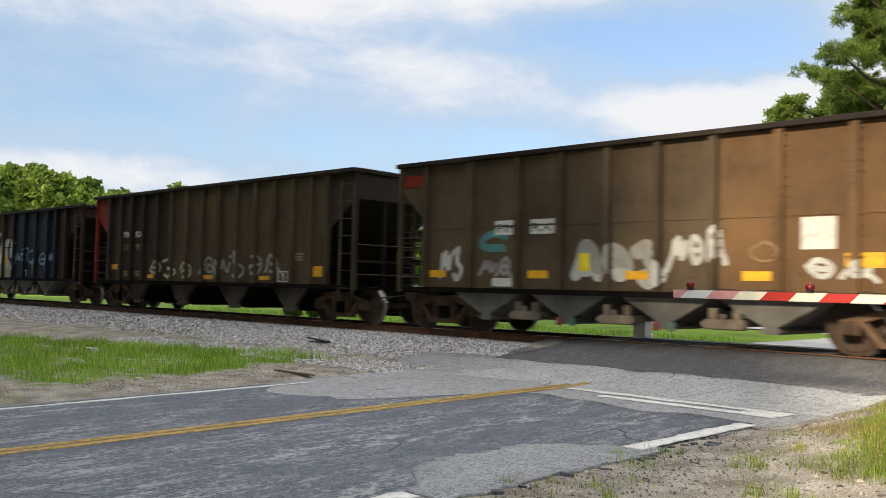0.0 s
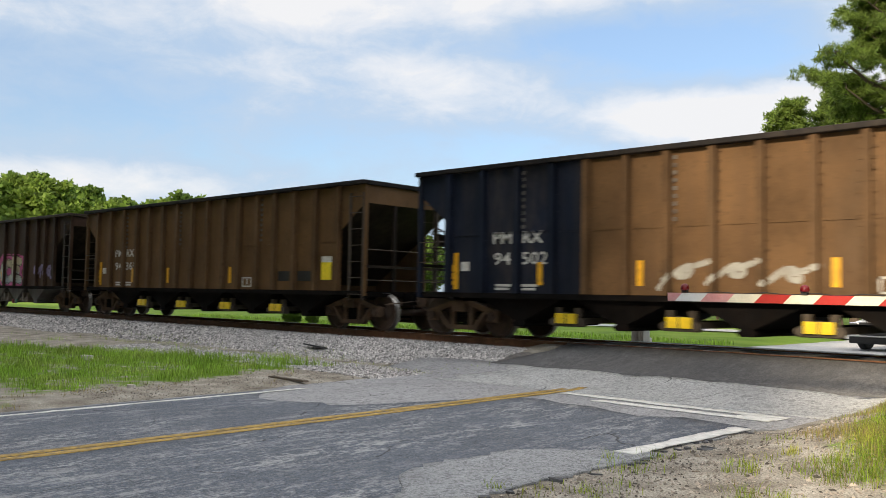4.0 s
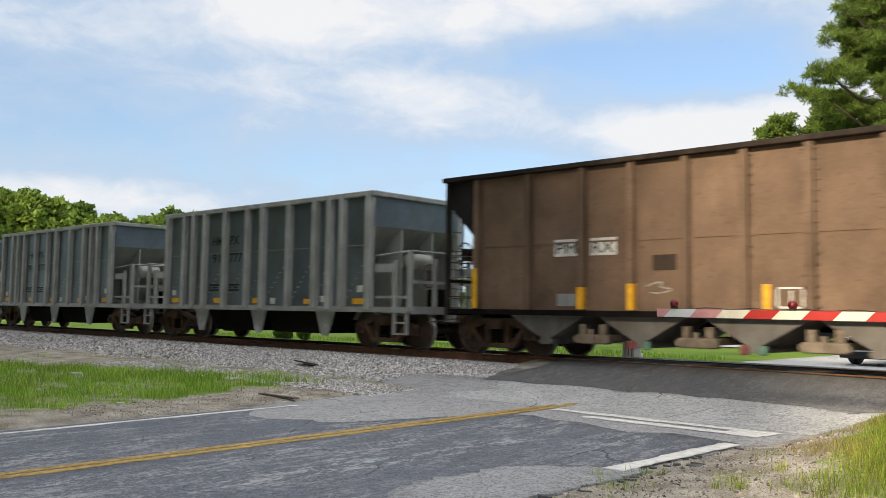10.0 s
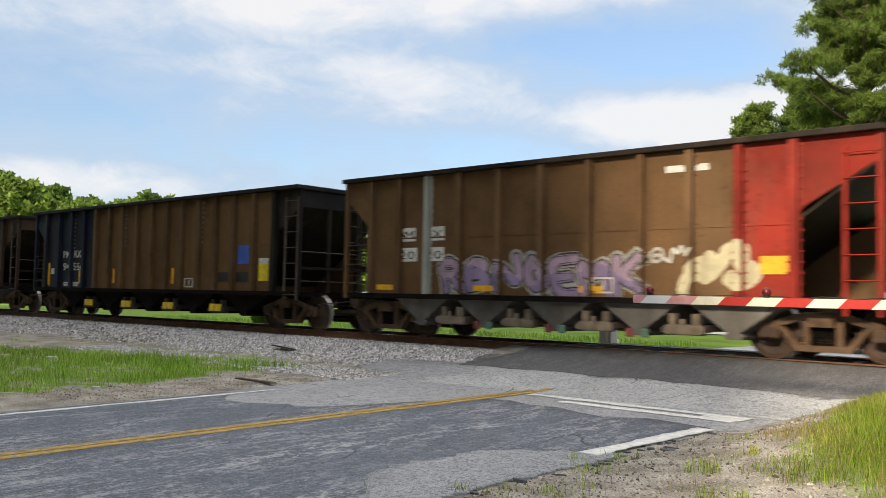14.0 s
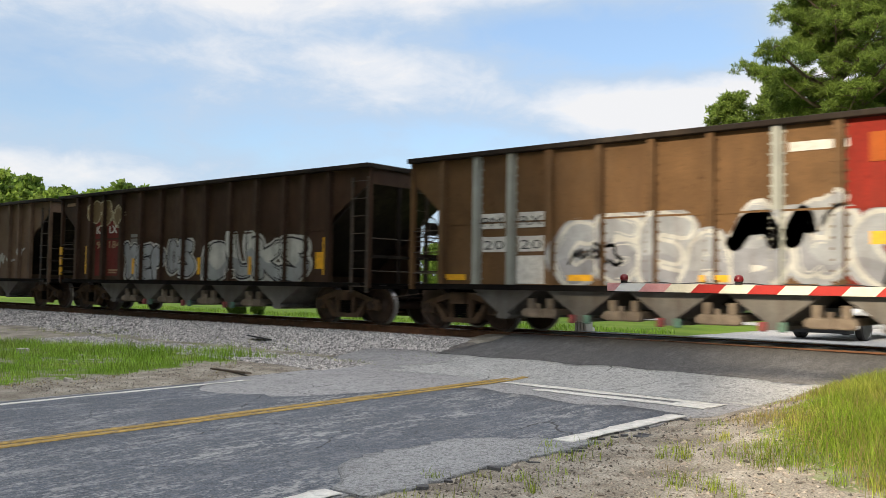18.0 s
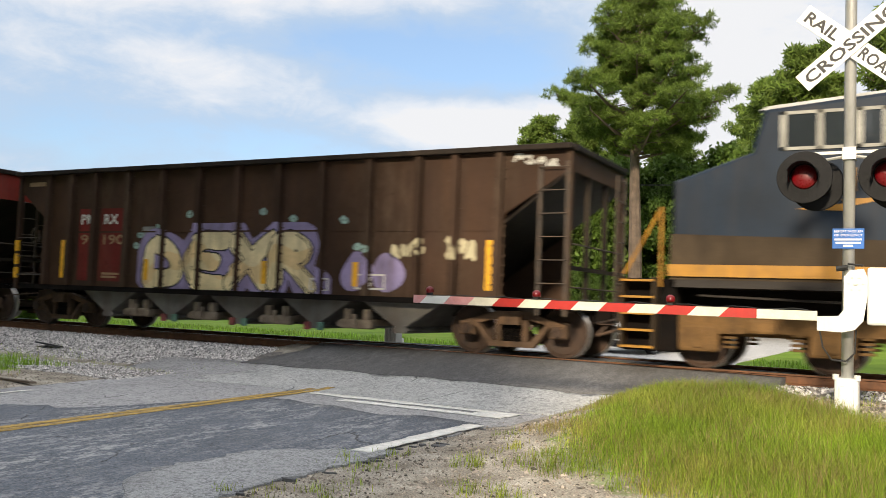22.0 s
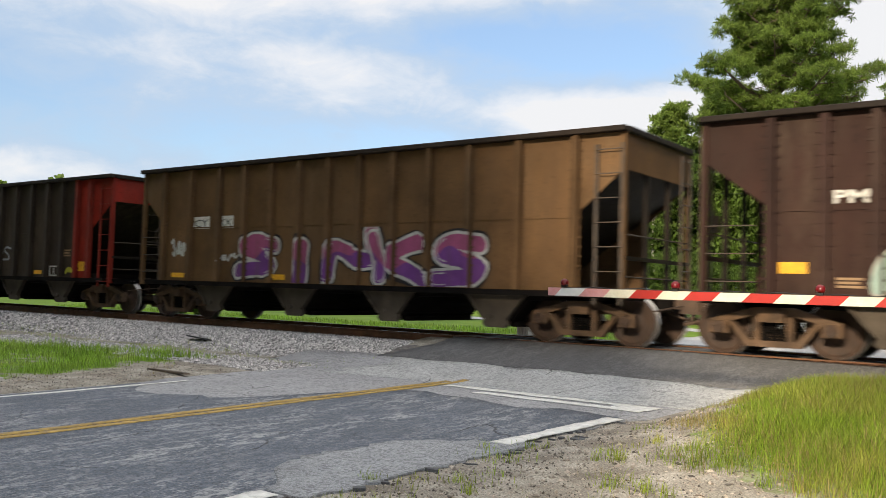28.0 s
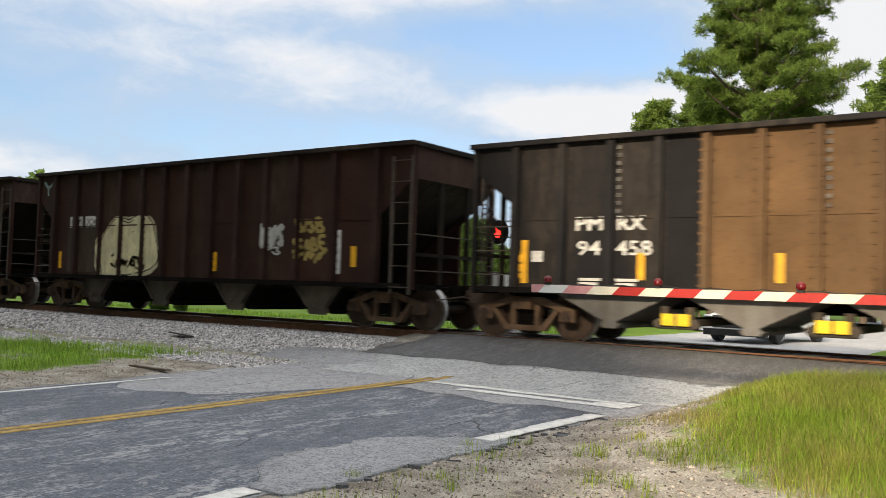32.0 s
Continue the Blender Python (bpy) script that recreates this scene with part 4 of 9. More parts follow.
def coupler_mesh():
    bm = bmesh.new()
    bx(bm, -0.75, 0.0, -0.07, 0.07, 0.70, 0.88)
    prism(bm, [(-0.12, 0.62), (0.14, 0.62), (0.20, 0.72), (0.20, 0.92), (0.10, 0.98), (-0.12, 0.95)], -0.19, 0.17)
    bx(bm, -0.85, -0.62, -0.24, 0.24, 0.62, 0.96)
    rod(bm, (0.0, 0.05, 0.62), (0.14, 0.22, 0.42), 0.028, 6)
    rod(bm, (-0.5, 0.22, 0.62), (0.14, 0.22, 0.42), 0.028, 6)
    rod(bm, (-0.2, -1.2, 0.66), (-0.05, 0.0, 0.78), 0.015, 5)
    return bm


POST_W, POST_D = 0.13, 0.115


def post_mesh(z0, z1, w=POST_W, d=POST_D):
    bm = bmesh.new()
    prism(bm, [(-w / 2, z0), (w / 2, z0), (w / 2, z1), (-w / 2, z1)], -SIDE_Y - d, -SIDE_Y)
    bx(bm, -w / 2 - 0.03, w / 2 + 0.03, -SIDE_Y - 0.012, -SIDE_Y, z0, z1)
    k = int((z1 - z0) / 0.17)
    for i in range(k):           # lugs welded along both flanges
        z = z0 + 0.1 + (z1 - z0 - 0.2) * i / (k - 1)
        for sx in (-1, 1):
            bx(bm, sx * (w / 2 + 0.035) - 0.03, sx * (w / 2 + 0.035) + 0.03, -SIDE_Y - 0.030, -SIDE_Y - 0.011, z - 0.018, z + 0.018)
    return bm


def ladder_mesh(w, z0, z1, n, tall=True):
    bm = bmesh.new()
    y = -SIDE_Y - 0.06
    for x in (0.0, w):
        bx(bm, x - 0.03, x + 0.03, y, y + 0.04, z0, z1)
    for i in range(n):
        z = z0 + 0.15 + (z1 - z0 - 0.25) * i / (n - 1)
        rod(bm, (0, y - 0.03, z), (w, y - 0.03, z), 0.011, 5)
        for x in (0.0, w):
            rod(bm, (x, y - 0.03, z), (x, y + 0.02, z), 0.011, 4)
    return bm


def rungs_mesh(w, zs):
    bm = bmesh.new()
    for z in zs:
        y = -SIDE_Y - 0.07
        rod(bm, (0, y, z), (w, y, z), 0.011, 5)
        for x in (0, w):
            rod(bm, (x, y, z), (x, -SIDE_Y, z), 0.011, 4)
    return bm


def end_ladder_mesh(z0, z1, n):
    bm = bmesh.new()
    for y in (-1.40, -0.95):
        bx(bm, -0.06, -0.02, y - 0.03, y + 0.03, z0, z1)
    for i in range(n):
        z = z0 + 0.15 + (z1 - z0 - 0.25) * i / (n - 1)
        rod(bm, (-0.07, -1.40, z), (-0.07, -0.95, z), 0.011, 5)
    return bm


def sheet_panel(x0, x1, z0, z1, key, mat, car):
    """A side sheet between two posts, with a faint weld seam across it."""
    def make():
        bm = bmesh.new()
        bx(bm, 0.0, x1 - x0, -SIDE_Y, -SIDE_Y + 0.012, z0, z1)
        zm = z0 + (z1 - z0) * 0.47
        bx(bm, 0.07, x1 - x0 - 0.07, -SIDE_Y - 0.014, -SIDE_Y, zm, zm + 0.035)
        return bm
    return shared("side_panel", ("panel", round(x1 - x0, 3), z0, z1), make, mat, car, pose(x0, 0, 0))


def gusset_mesh(top, w, bot):
    bm = bmesh.new()
    prism(bm, [(-w, top), (w, top), (w * 0.96, top - 0.04), (0.12, bot), (0.18, bot - 0.06), (0.12, bot - 0.12), (-0.12, bot - 0.12), (-0.18, bot - 0.06), (-0.12, bot), (-w * 0.96, top - 0.04)], -1.38, 1.38)
    return bm


def mech_mesh():
    bm = bmesh.new()
    rbox(bm, -0.36, 0.36, -1.42, -1.22, 0.34, 0.52, 0.03)
    for x in (-0.22, 0.22):
        rbox(bm, x - 0.07, x + 0.07, -1.40, -1.26, 0.50, 0.72, 0.02)
        rod(bm, (x * 1.5, -1.44, 0.43), (x * 1.5, -1.40, 0.43), 0.07, 10)
    bx(bm, -0.30, 0.30, -1.2, 1.2, 0.40, 0.52)
    bx(bm, -0.04, 0.04, -1.46, -1.40, 0.36, 0.62)
    return bm


def bay_mesh():
    """A V-shaped hopper pocket, as deep as the car is wide, with its door ledge."""
    bm = bmesh.new()
    prism(bm, [(-1.36, 0.93), (1.36, 0.93), (1.05, 0.80), (0.66, 0.78), (0.27, 0.34), (0.22, 0.28), (-0.22, 0.28), (-0.27, 0.34), (-0.66, 0.78), (-1.05, 0.80)], -1.29, 1.30)
    bx(bm, 0.20, 0.40, -1.15, 1.15, 0.26, 0.36)
    rod(bm, (0.34, -1.28, 0.42), (0.34, 1.28, 0.42), 0.03, 6)
    return bm


def bay_plate():
    """The bright funnel-shaped plate between two pockets, with a flanged foot."""
    bm = bmesh.new()
    prism(bm, [(-0.72, 0.90), (0.72, 0.90), (0.62, 0.84), (0.27, 0.40), (0.30, 0.30), (0.22, 0.24), (-0.22, 0.24), (-0.30, 0.30), (-0.27, 0.40), (-0.62, 0.84)], -1.38, -1.30)
    for sx in (-1, 1):
        prism(bm, [(sx * 0.72, 0.90), (sx * 0.66, 0.90), (sx * 0.24, 0.40), (sx * 0.27, 0.40)], -1.44, -1.38)
    rod(bm, (-0.1, -1.44, 0.45), (-0.1, -1.36, 0.45), 0.05, 8)
    return bm


# ---- spray paint: letters from round strokes, laid as thin paint over sheets and posts ----
STROKES = {
    "D": [[(0, 0), (0, 1), (.6, .9), (.8, .5), (.6, .1), (0, 0)]], "E": [[(.8, 1), (0, 1), (0, 0), (.8, 0)], [(0, .5), (.6, .5)]],
    "X": [[(0, 0), (.8, 1)], [(0, 1), (.8, 0)]], "P": [[(0, 0), (0, 1), (.7, .95), (.75, .6), (0, .5)]], "S": [[(.75, .9), (.2, 1), (.05, .7), (.7, .4), (.65, .05), (0, .1)]],
    "K": [[(0, 0), (0, 1)], [(.75, 1), (.05, .5), (.8, 0)]], "W": [[(0, 1), (.2, 0), (.4, .7), (.6, 0), (.85, 1)]], "R": [[(0, 0), (0, 1), (.7, .9), (.65, .55), (0, .5)], [(.3, .5), (.8, 0)]],
    "A": [[(0, 0), (.4, 1), (.8, 0)], [(.15, .35), (.65, .35)]], "U": [[(0, 1), (.05, .1), (.4, 0), (.75, .1), (.8, 1)]], "C": [[(.8, .85), (.4, 1), (0, .5), (.4, 0), (.8, .15)]],
    "H": [[(0, 0), (0, 1)], [(.8, 0), (.8, 1)], [(0, .5), (.8, .5)]], "O": [[(.4, 1), (0, .5), (.4, 0), (.8, .5), (.4, 1)]], "N": [[(0, 0), (0, 1), (.8, 0), (.8, 1)]],
    "I": [[(.4, 0), (.4, 1)]], "B": [[(0, 0), (0, 1), (.65, .9), (.6, .6), (0, .52), (.75, .4), (.7, .05), (0, 0)]], "M": [[(0, 0), (.1, 1), (.42, .4), (.75, 1), (.85, 0)]],
    "L": [[(0, 1), (0, 0), (.75, 0)]], "Z": [[(0, 1), (.8, 1), (0, 0), (.8, 0)]], "Y": [[(0, 1), (.4, .5), (.8, 1)], [(.4, .5), (.4, 0)]], "G": [[(.8, .85), (.3, 1), (0, .5), (.35, 0), (.8, .1), (.8, .45), (.45, .45)]],
    # shapes that are no letters: loops, zigzags, bubbles and hooks
    "a": [[(0, .2), (.3, .9), (.7, .8), (.6, .2), (.2, .3), (.4, .7), (.85, .1)]], "b": [[(0, .1), (.2, .9), (.3, .3), (.5, 1), (.55, .2), (.85, .7)]],
    "c": [[(.1, .5), (.4, .95), (.8, .6), (.5, .1), (.15, .4)], [(.3, .5), (.6, .5)]], "d": [[(0, .8), (.5, 1), (.3, .5), (.8, .4), (.4, 0), (.1, .2)]],
    "T": [[(0, 1), (.8, 1)], [(.4, 1), (.4, 0)]], "?": [[(.1, .1), (.5, .9), (.7, .3), (.3, .5), (.9, .8)]], "-": [], "n": [[(.03, 0), (0, .5), (.12, .9), (.3, 1), (.42, .9), (.54, 1), (.72, .9), (.84, .5), (.8, 0), (.03, 0)], [(0, .2), (.8, .2)], [(0, .45), (.8, .45)], [(.1, .7), (.75, .7)]],
}


def spray(c):
    key = "spray_%02x%02x%02x" % tuple(int(255 * v) for v in c)
    return material(key, tuple(0.74 * v for v in c), 0.65, 0, 0.30, 2.0, (0.10, 0.065, 0.045), 0.5, True, 0.05, 40, 0.3, dirt_lo=0.48)


def seg_dist(px, pz, a, b):
    ax, az = a
    bx_, bz = b
    dx, dz = bx_ - ax, bz - az
    t = np.clip(((px - ax) * dx + (pz - az) * dz) / (dx * dx + dz * dz + 1e-9), 0, 1)
    return np.hypot(px - ax - t * dx, pz - az - t * dz)


def rounded(pts):
    """Cuts the corners of an open line once."""
    if len(pts) < 3:
        return pts
    out = [pts[0]]
    for (ax, az), (bx_, bz) in zip(pts, pts[1:]):
        out += [(ax * 0.72 + bx_ * 0.28, az * 0.72 + bz * 0.28), (ax * 0.28 + bx_ * 0.72, az * 0.28 + bz * 0.72)]
    return out + [pts[-1]]


def graffiti(car, spec, word, x0, x1, z0, z1, fill, line=None, halo=None, fat=0.17, rim=0.035, glow=0.10, seed=1, cell=0.015, cap=0.16):
    """Sprayed lettering: fill, outline and halo colours; fat is the stroke's half width over the letter's height."""
    rng = np.random.default_rng(seed)
    n, h = len(word), z1 - z0
    if line is not None:
        fat = min(fat, cap)
    pad = glow + rim + 0.08
    nx, nz = int((x1 - x0 + 2 * pad) / cell), int((h + 2 * pad) / cell)
    X, Z = np.meshgrid(x0 - pad + (np.arange(nx) + 0.5) * cell, z0 - pad + (np.arange(nz) + 0.5) * cell)
    # uneven sampling bends the letters
    k1, k2 = rng.uniform(0, 6, 2)
    Xw = X + 0.05 * np.sin(3.1 * Z + k1) + 0.03 * np.sin(7.0 * Z + 2 * X + k2)
    Zw = Z + 0.06 * np.sin(1.7 * X + k2) + 0.025 * np.sin(5.3 * X + k1)
    D = np.full(X.shape, 9.0)
    own = np.zeros(X.shape, int)
    near = []
    step = (x1 - x0) / n
    w = fat * h
    for i, ch in enumerate(word):
        tall = rng.uniform(0.88, 1.08) * h
        ox, oz = x0 + i * step + w * 0.7, z0 + w * 0.7 + rng.uniform(-0.04, 0.05) * h
        sx, sz = max(0.08, step - 1.4 * w) / 0.82, tall - 1.4 * w
        lean = rng.uniform(-0.12, 0.12)
        best = np.full(X.shape, 9.0)
        for st in STROKES.get(ch, STROKES["?"]):
            pts = [(ox + (a + lean * b) * sx, oz + b * sz) for a, b in st]
            pts = rounded(rounded(pts))
            for a, b in zip(pts, pts[1:]):
                best = np.minimum(best, seg_dist(Xw, Zw, a, b))
        own[best < D] = i
        D = np.minimum(D, best)
        near.append(best)
    wob = 0.35 * glow * (np.sin(2.9 * X + 1.7 * Z + k1) + np.sin(5.1 * Z - 2.2 * X + k2))
    idx = np.full(X.shape, -1)
    if halo is not None:
        idx[D < w + rim + glow + wob] = 2
    inner = D < w
    if line is None:
        idx[inner] = 0
    else:
        # each letter lies over the one before it, with its own outline
        for i, best in enumerate(near):
            idx[best < w + rim], own[best < w + rim] = 1, i
            idx[best < w] = 0
        inner = idx == 0
    tones = [fill, line or fill, halo or fill]
    if isinstance(fill, list):
        tones = [fill[0], line or fill[0], halo or fill[0], *fill[1:]]
        band = (Z - z0) / h + 0.18 * np.sin(2.3 * X + k1) + 0.1 * np.sin(6 * X)
        k = len(fill)
        lev = np.clip((band * k).astype(int), 0, k - 1)
        idx[inner & (lev > 0)] = 2 + lev[inner & (lev > 0)]
    if line is not None:      # a few inner cuts
        shine = inner & (np.abs(D - w * 0.72) < w * 0.07) & (np.sin(4.0 * X + k1) > 0.55)
        idx[shine] = 1
    T = TYPES[spec]
    keep = (idx >= 0) & (X > 0.08) & (X < T["L"] - 0.08) & (Z > SILL1 + 0.01) & (Z < T["H"] - 0.12)
    c0, c1, c2 = T["cut"]
    edge = np.minimum(X, T["L"] - X)
    keep &= ~((edge < c1 + 0.02) & (Z < c0 + (c2 - c0) * edge / c1 + 0.03))
    Y = np.full(X.shape, -SIDE_Y - 0.010)
    for p in T["posts"]:
        Y[np.abs(X - p) < POST_W / 2 + 0.002] = -SIDE_Y - POST_D - 0.005
    # each row of paint is laid in runs of one colour
    key = np.where(keep, (idx + 1) * 4000 + own * 2 + (Y < -SIDE_Y - 0.04), -1)
    runs = {}
    hz = cell * 0.52
    for r in range(key.shape[0]):
        row = key[r]
        cuts = np.flatnonzero(np.diff(row)) + 1
        for a, b in zip(np.r_[0, cuts], np.r_[cuts, len(row)]):
            if row[a] < 0:
                continue
            xa, xb, y, z = X[r, a] - cell / 2, X[r, b - 1] + cell / 2, Y[r, a], Z[r, a]
            vs, ms = runs.setdefault(int(own[r, a]), ([], []))
            vs += [(xa, y, z - hz), (xb, y, z - hz), (xb, y, z + hz), (xa, y, z + hz)]
            ms.append(int(idx[r, a]))
    for letter, (vs, ms) in sorted(runs.items()):
        me = bpy.data.meshes.new("sprayed_letter")
        me.from_pydata(vs, [], [(4 * q, 4 * q + 1, 4 * q + 2, 4 * q + 3) for q in range(len(ms))])
        for t_ in tones:
            me.materials.append(spray(t_))
        me.polygons.foreach_set("material_index", ms)
        me.update()
        link("sprayed_letter", me, car, "sprayed graffiti letter")


def block(car, x0, x1, z0, z1, mat, name="painted_block", y=0.012):
    """A flat painted block or plate on the side."""
    bm = bmesh.new()
    bx(bm, x0, x1, -SIDE_Y - y, -SIDE_Y - 0.002, z0, z1)
    return part(name, bm, mat, car)


def cover_paint(car, x0, x1, tops, z0, mat, seed=1):
    """A rolled patch of cover paint with an uneven, stepped upper edge."""
    rng = random.Random(seed)
    n = max(4, int((x1 - x0) / 0.06))
    pts = [(x0, z0), (x1, z0)]
    for i in range(n, -1, -1):
        u = i / n
        z = float(np.interp(u, [k / (len(tops) - 1) for k in range(len(tops))], tops))
        pts.append((x0 + (x1 - x0) * u, z + rng.uniform(-0.025, 0.025)))
    bm = bmesh.new()
    prism(bm, pts, -SIDE_Y - 0.010, -SIDE_Y - 0.002)
    return part("cover_paint", bm, mat, car, "pale cover paint")


def reflectors(car, spec, kind, post_list=()):
    if kind == "tall":
        for x in post_list:
            block(car, x, x + 0.13, 1.15, 1.62, M_YELLOW, "reflector_strip", 0.014)
    else:
        for x in post_list:
            block(car, x, x + 0.52, 1.06, 1.18, M_YELLOW, "reflector_strip", 0.014)


def bars(car, x0, z0, w, h, n, mat, gap=0.5):
    """Small stencilled lines too small to read."""
    for i in range(n):
        block(car, x0, x0 + w * (1 - 0.15 * (i % 2)), z0 - i * h * (1 + gap), z0 - i * h * (1 + gap) + h, mat, "stencil_bar", 0.011)


def side_text(car, body, size, x, z, mat=None, width=None):
    letters(body, size, pose(x, -SIDE_Y - 0.013, z), mat or M_WHITE, car, width, bold=0.012 * size)


def post_paint(mat):
    """Paint for a post, its tone and streaks derived from the sheet's colour."""
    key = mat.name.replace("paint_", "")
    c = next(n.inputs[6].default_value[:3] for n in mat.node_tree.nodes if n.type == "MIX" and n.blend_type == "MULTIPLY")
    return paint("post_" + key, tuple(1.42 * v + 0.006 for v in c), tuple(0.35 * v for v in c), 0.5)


def hopper_car(spec, S, body, label, left=None, right=None, left_to=None, right_from=None, sections=(), chord=None, name="hopper_car", mech=None, gusset=None, pale_posts=()):
    """An open coal hopper. left and right: colours of the end panels; sections: (from x, to x, colour) of the side."""
    T = TYPES[spec]
    L_, H, (c0, c1, c2) = T["L"], T["H"], T["cut"]
    car = thing(name, label, "hopper car", pose(S, 0, RAIL_Z), "coal train")
    MOVERS.append((car, S))
    bodym, leftm, rightm = PAINT[body], PAINT[left or body], PAINT[right or body]
    posts = T["posts"]

    def tone(xm):
        if left_to and xm < left_to:
            return leftm
        if right_from and xm > right_from:
            return rightm
        for a, b, c in sections:
            if a <= xm < b:
                return PAINT[c]
        return bodym

    # end side sheets with the slanted lower edge
    def end_sheet(flip):
        e = L_ - posts[-1] if flip else posts[0]
        pts = [(0, H - 0.1), (e, H - 0.1), (e, c2), (0.0, c0)]
        if flip:
            pts = [(L_ - x, z) for x, z in pts]
        bm = bmesh.new()
        prism(bm, pts, -SIDE_Y, -SIDE_Y + 0.012)
        return bm
    shared("end_panel", (spec, "endL"), lambda: end_sheet(False), leftm, car)
    shared("end_panel", (spec, "endR"), lambda: end_sheet(True), rightm, car)
    for a, b in zip(posts, posts[1:]):
        sheet_panel(a, b, SILL1, H - 0.1, None, tone((a + b) / 2), car)
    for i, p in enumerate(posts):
        m_ = PAINT["alu_end"] if i in pale_posts else post_paint(tone(p + 0.02))
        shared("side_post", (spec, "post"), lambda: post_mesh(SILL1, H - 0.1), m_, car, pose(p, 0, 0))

    if spec == "B":      # short rungs welded beside some posts
        for p in (posts[2], posts[6], posts[11]):
            for k in range(9):
                shared("rung_plate", "rungplate", lambda: bx(bmesh.new(), -0.03, 0.03, -SIDE_Y - 0.03, -SIDE_Y, -0.035, 0.035), M_GUSSET, car, pose(p + 0.14, 0, 2.35 + 0.14 * k))
    # chord, sill, far side, slopes
    def chord_make():
        bm = bmesh.new()
        for s_ in (-1, 1):
            y = s_ * (SIDE_Y + 0.06)
            rbox(bm, -0.03, L_ + 0.03, y - 0.10, y + 0.10, H - 0.10, H, 0.015)
        for x in (0.0, L_):
            rbox(bm, x - 0.07, x + 0.07, -SIDE_Y, SIDE_Y, H - 0.115, H - 0.004, 0.015)
        return bm
    shared("top_chord", (spec, "chord"), chord_make, PAINT[chord or "chord_and_shaded_end"], car)

    for y in (-SIDE_Y - 0.02, SIDE_Y + 0.02):
        shared("side_sill", (spec, "sill"), lambda: bx(bmesh.new(), 0.25, L_ - 0.25, -0.06, 0.06, SILL0, SILL1), M_FRAME, car, pose(0, y, 0))
    shared("centre_sill", (spec, "centresill"), lambda: bx(bmesh.new(), -0.35, L_ + 0.35, -0.22, 0.22, 0.66, 0.94), M_FRAME, car)
    for x in (0.05, L_ - 0.05):
        shared("end_sill", "endsill", lambda: bx(bmesh.new(), -0.12, 0.12, -SIDE_Y + 0.08, SIDE_Y - 0.08, 0.84, 0.925), M_FRAME, car, pose(x, 0, 0))

    def shell_make():
        bm = bmesh.new()
        far = [(0, H - 0.1), (L_, H - 0.1), (L_, c0), (L_ - c1, c2), (L_ - c1, SILL1), (c1, SILL1), (c1, c2), (0, c0)]
        prism(bm, far, SIDE_Y - 0.012, SIDE_Y)
        return bm
    shared("far_side", (spec, "farside"), shell_make, bodym, car)

    def slope_make():
        bm = bmesh.new()
        prism(bm, [(0.02, c0), (2.9, 1.18), (2.9, 1.14), (0.02, c0 - 0.04)], -SIDE_Y + 0.014, SIDE_Y - 0.014)
        return bm
    def end_top():
        return bx(bmesh.new(), 0.0, 0.016, -SIDE_Y + 0.014, SIDE_Y - 0.014, c0 - 0.06, H - 0.1)
    # slopes, end posts and beams are near black: end shade put into colour
    dark = PAINT["chord_and_shaded_end"]
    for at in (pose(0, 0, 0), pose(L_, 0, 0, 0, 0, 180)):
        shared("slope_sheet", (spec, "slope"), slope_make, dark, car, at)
    shared("end_sheet", (spec, "endtop"), end_top, leftm, car)
    shared("end_sheet", (spec, "endtop"), end_top, rightm, car, pose(L_, 0, 0, 0, 0, 180))

    def floor_make():
        return bx(bmesh.new(), 2.9, L_ - 2.9, -SIDE_Y + 0.014, SIDE_Y - 0.014, 1.0, 1.15)
    shared("hopper_floor", (spec, "floor"), floor_make, bodym, car)

    def far_post():
        return bx(bmesh.new(), -0.05, 0.05, SIDE_Y, SIDE_Y + 0.075, SILL1, H - 0.1)
    for p in posts[::3]:
        shared("side_post", (spec, "farpost"), far_post, bodym, car, pose(p, 0, 0))

    def load_make():
        bm = bmesh.new()
        n, k = 24, 7
        g = [[bm.verts.new((0.2 + (L_ - 0.4) * i / n, -1.42 + 2.84 * j / (k - 1), H - 0.42 + 0.45 * math.sin(math.pi * j / (k - 1)) * (0.55 + 0.45 * math.sin(math.pi * i / n)) + 0.12 * noise.noise((i * 0.9, j * 0.8, L_)))) for j in range(k)] for i in range(n + 1)]
        for i in range(n):
            for j in range(k - 1):
                bm.faces.new((g[i][j], g[i + 1][j], g[i + 1][j + 1], g[i][j + 1]))
        return bm
    shared("coal_load", (spec, "load"), load_make, M_COAL, car, None, "heaped black coal")

    # ends: corner posts, ladders, end posts, platform
    def corner_make():
        bm = bmesh.new()
        bx(bm, -0.045, 0.045, -SIDE_Y - 0.05, -SIDE_Y + 0.05, 0.86, H - 0.1)
        return bm
    for x, m_ in ((0.045, leftm), (L_ - 0.045, rightm)):
        for y in (0, 2 * SIDE_Y):
            shared("corner_post", (spec, "corner"), corner_make, m_, car, pose(x, y, 0))

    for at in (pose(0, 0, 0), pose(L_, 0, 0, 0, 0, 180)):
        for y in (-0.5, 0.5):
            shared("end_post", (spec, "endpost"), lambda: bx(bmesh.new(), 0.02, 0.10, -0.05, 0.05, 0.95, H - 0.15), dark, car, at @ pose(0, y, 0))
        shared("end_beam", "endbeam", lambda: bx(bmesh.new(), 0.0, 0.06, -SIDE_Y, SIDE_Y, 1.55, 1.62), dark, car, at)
        shared("end_platform", "endplat", lambda: bx(bmesh.new(), 0.0, 1.0, -SIDE_Y + 0.02, SIDE_Y - 0.02, 0.93, 0.97), M_FRAME, car, at)
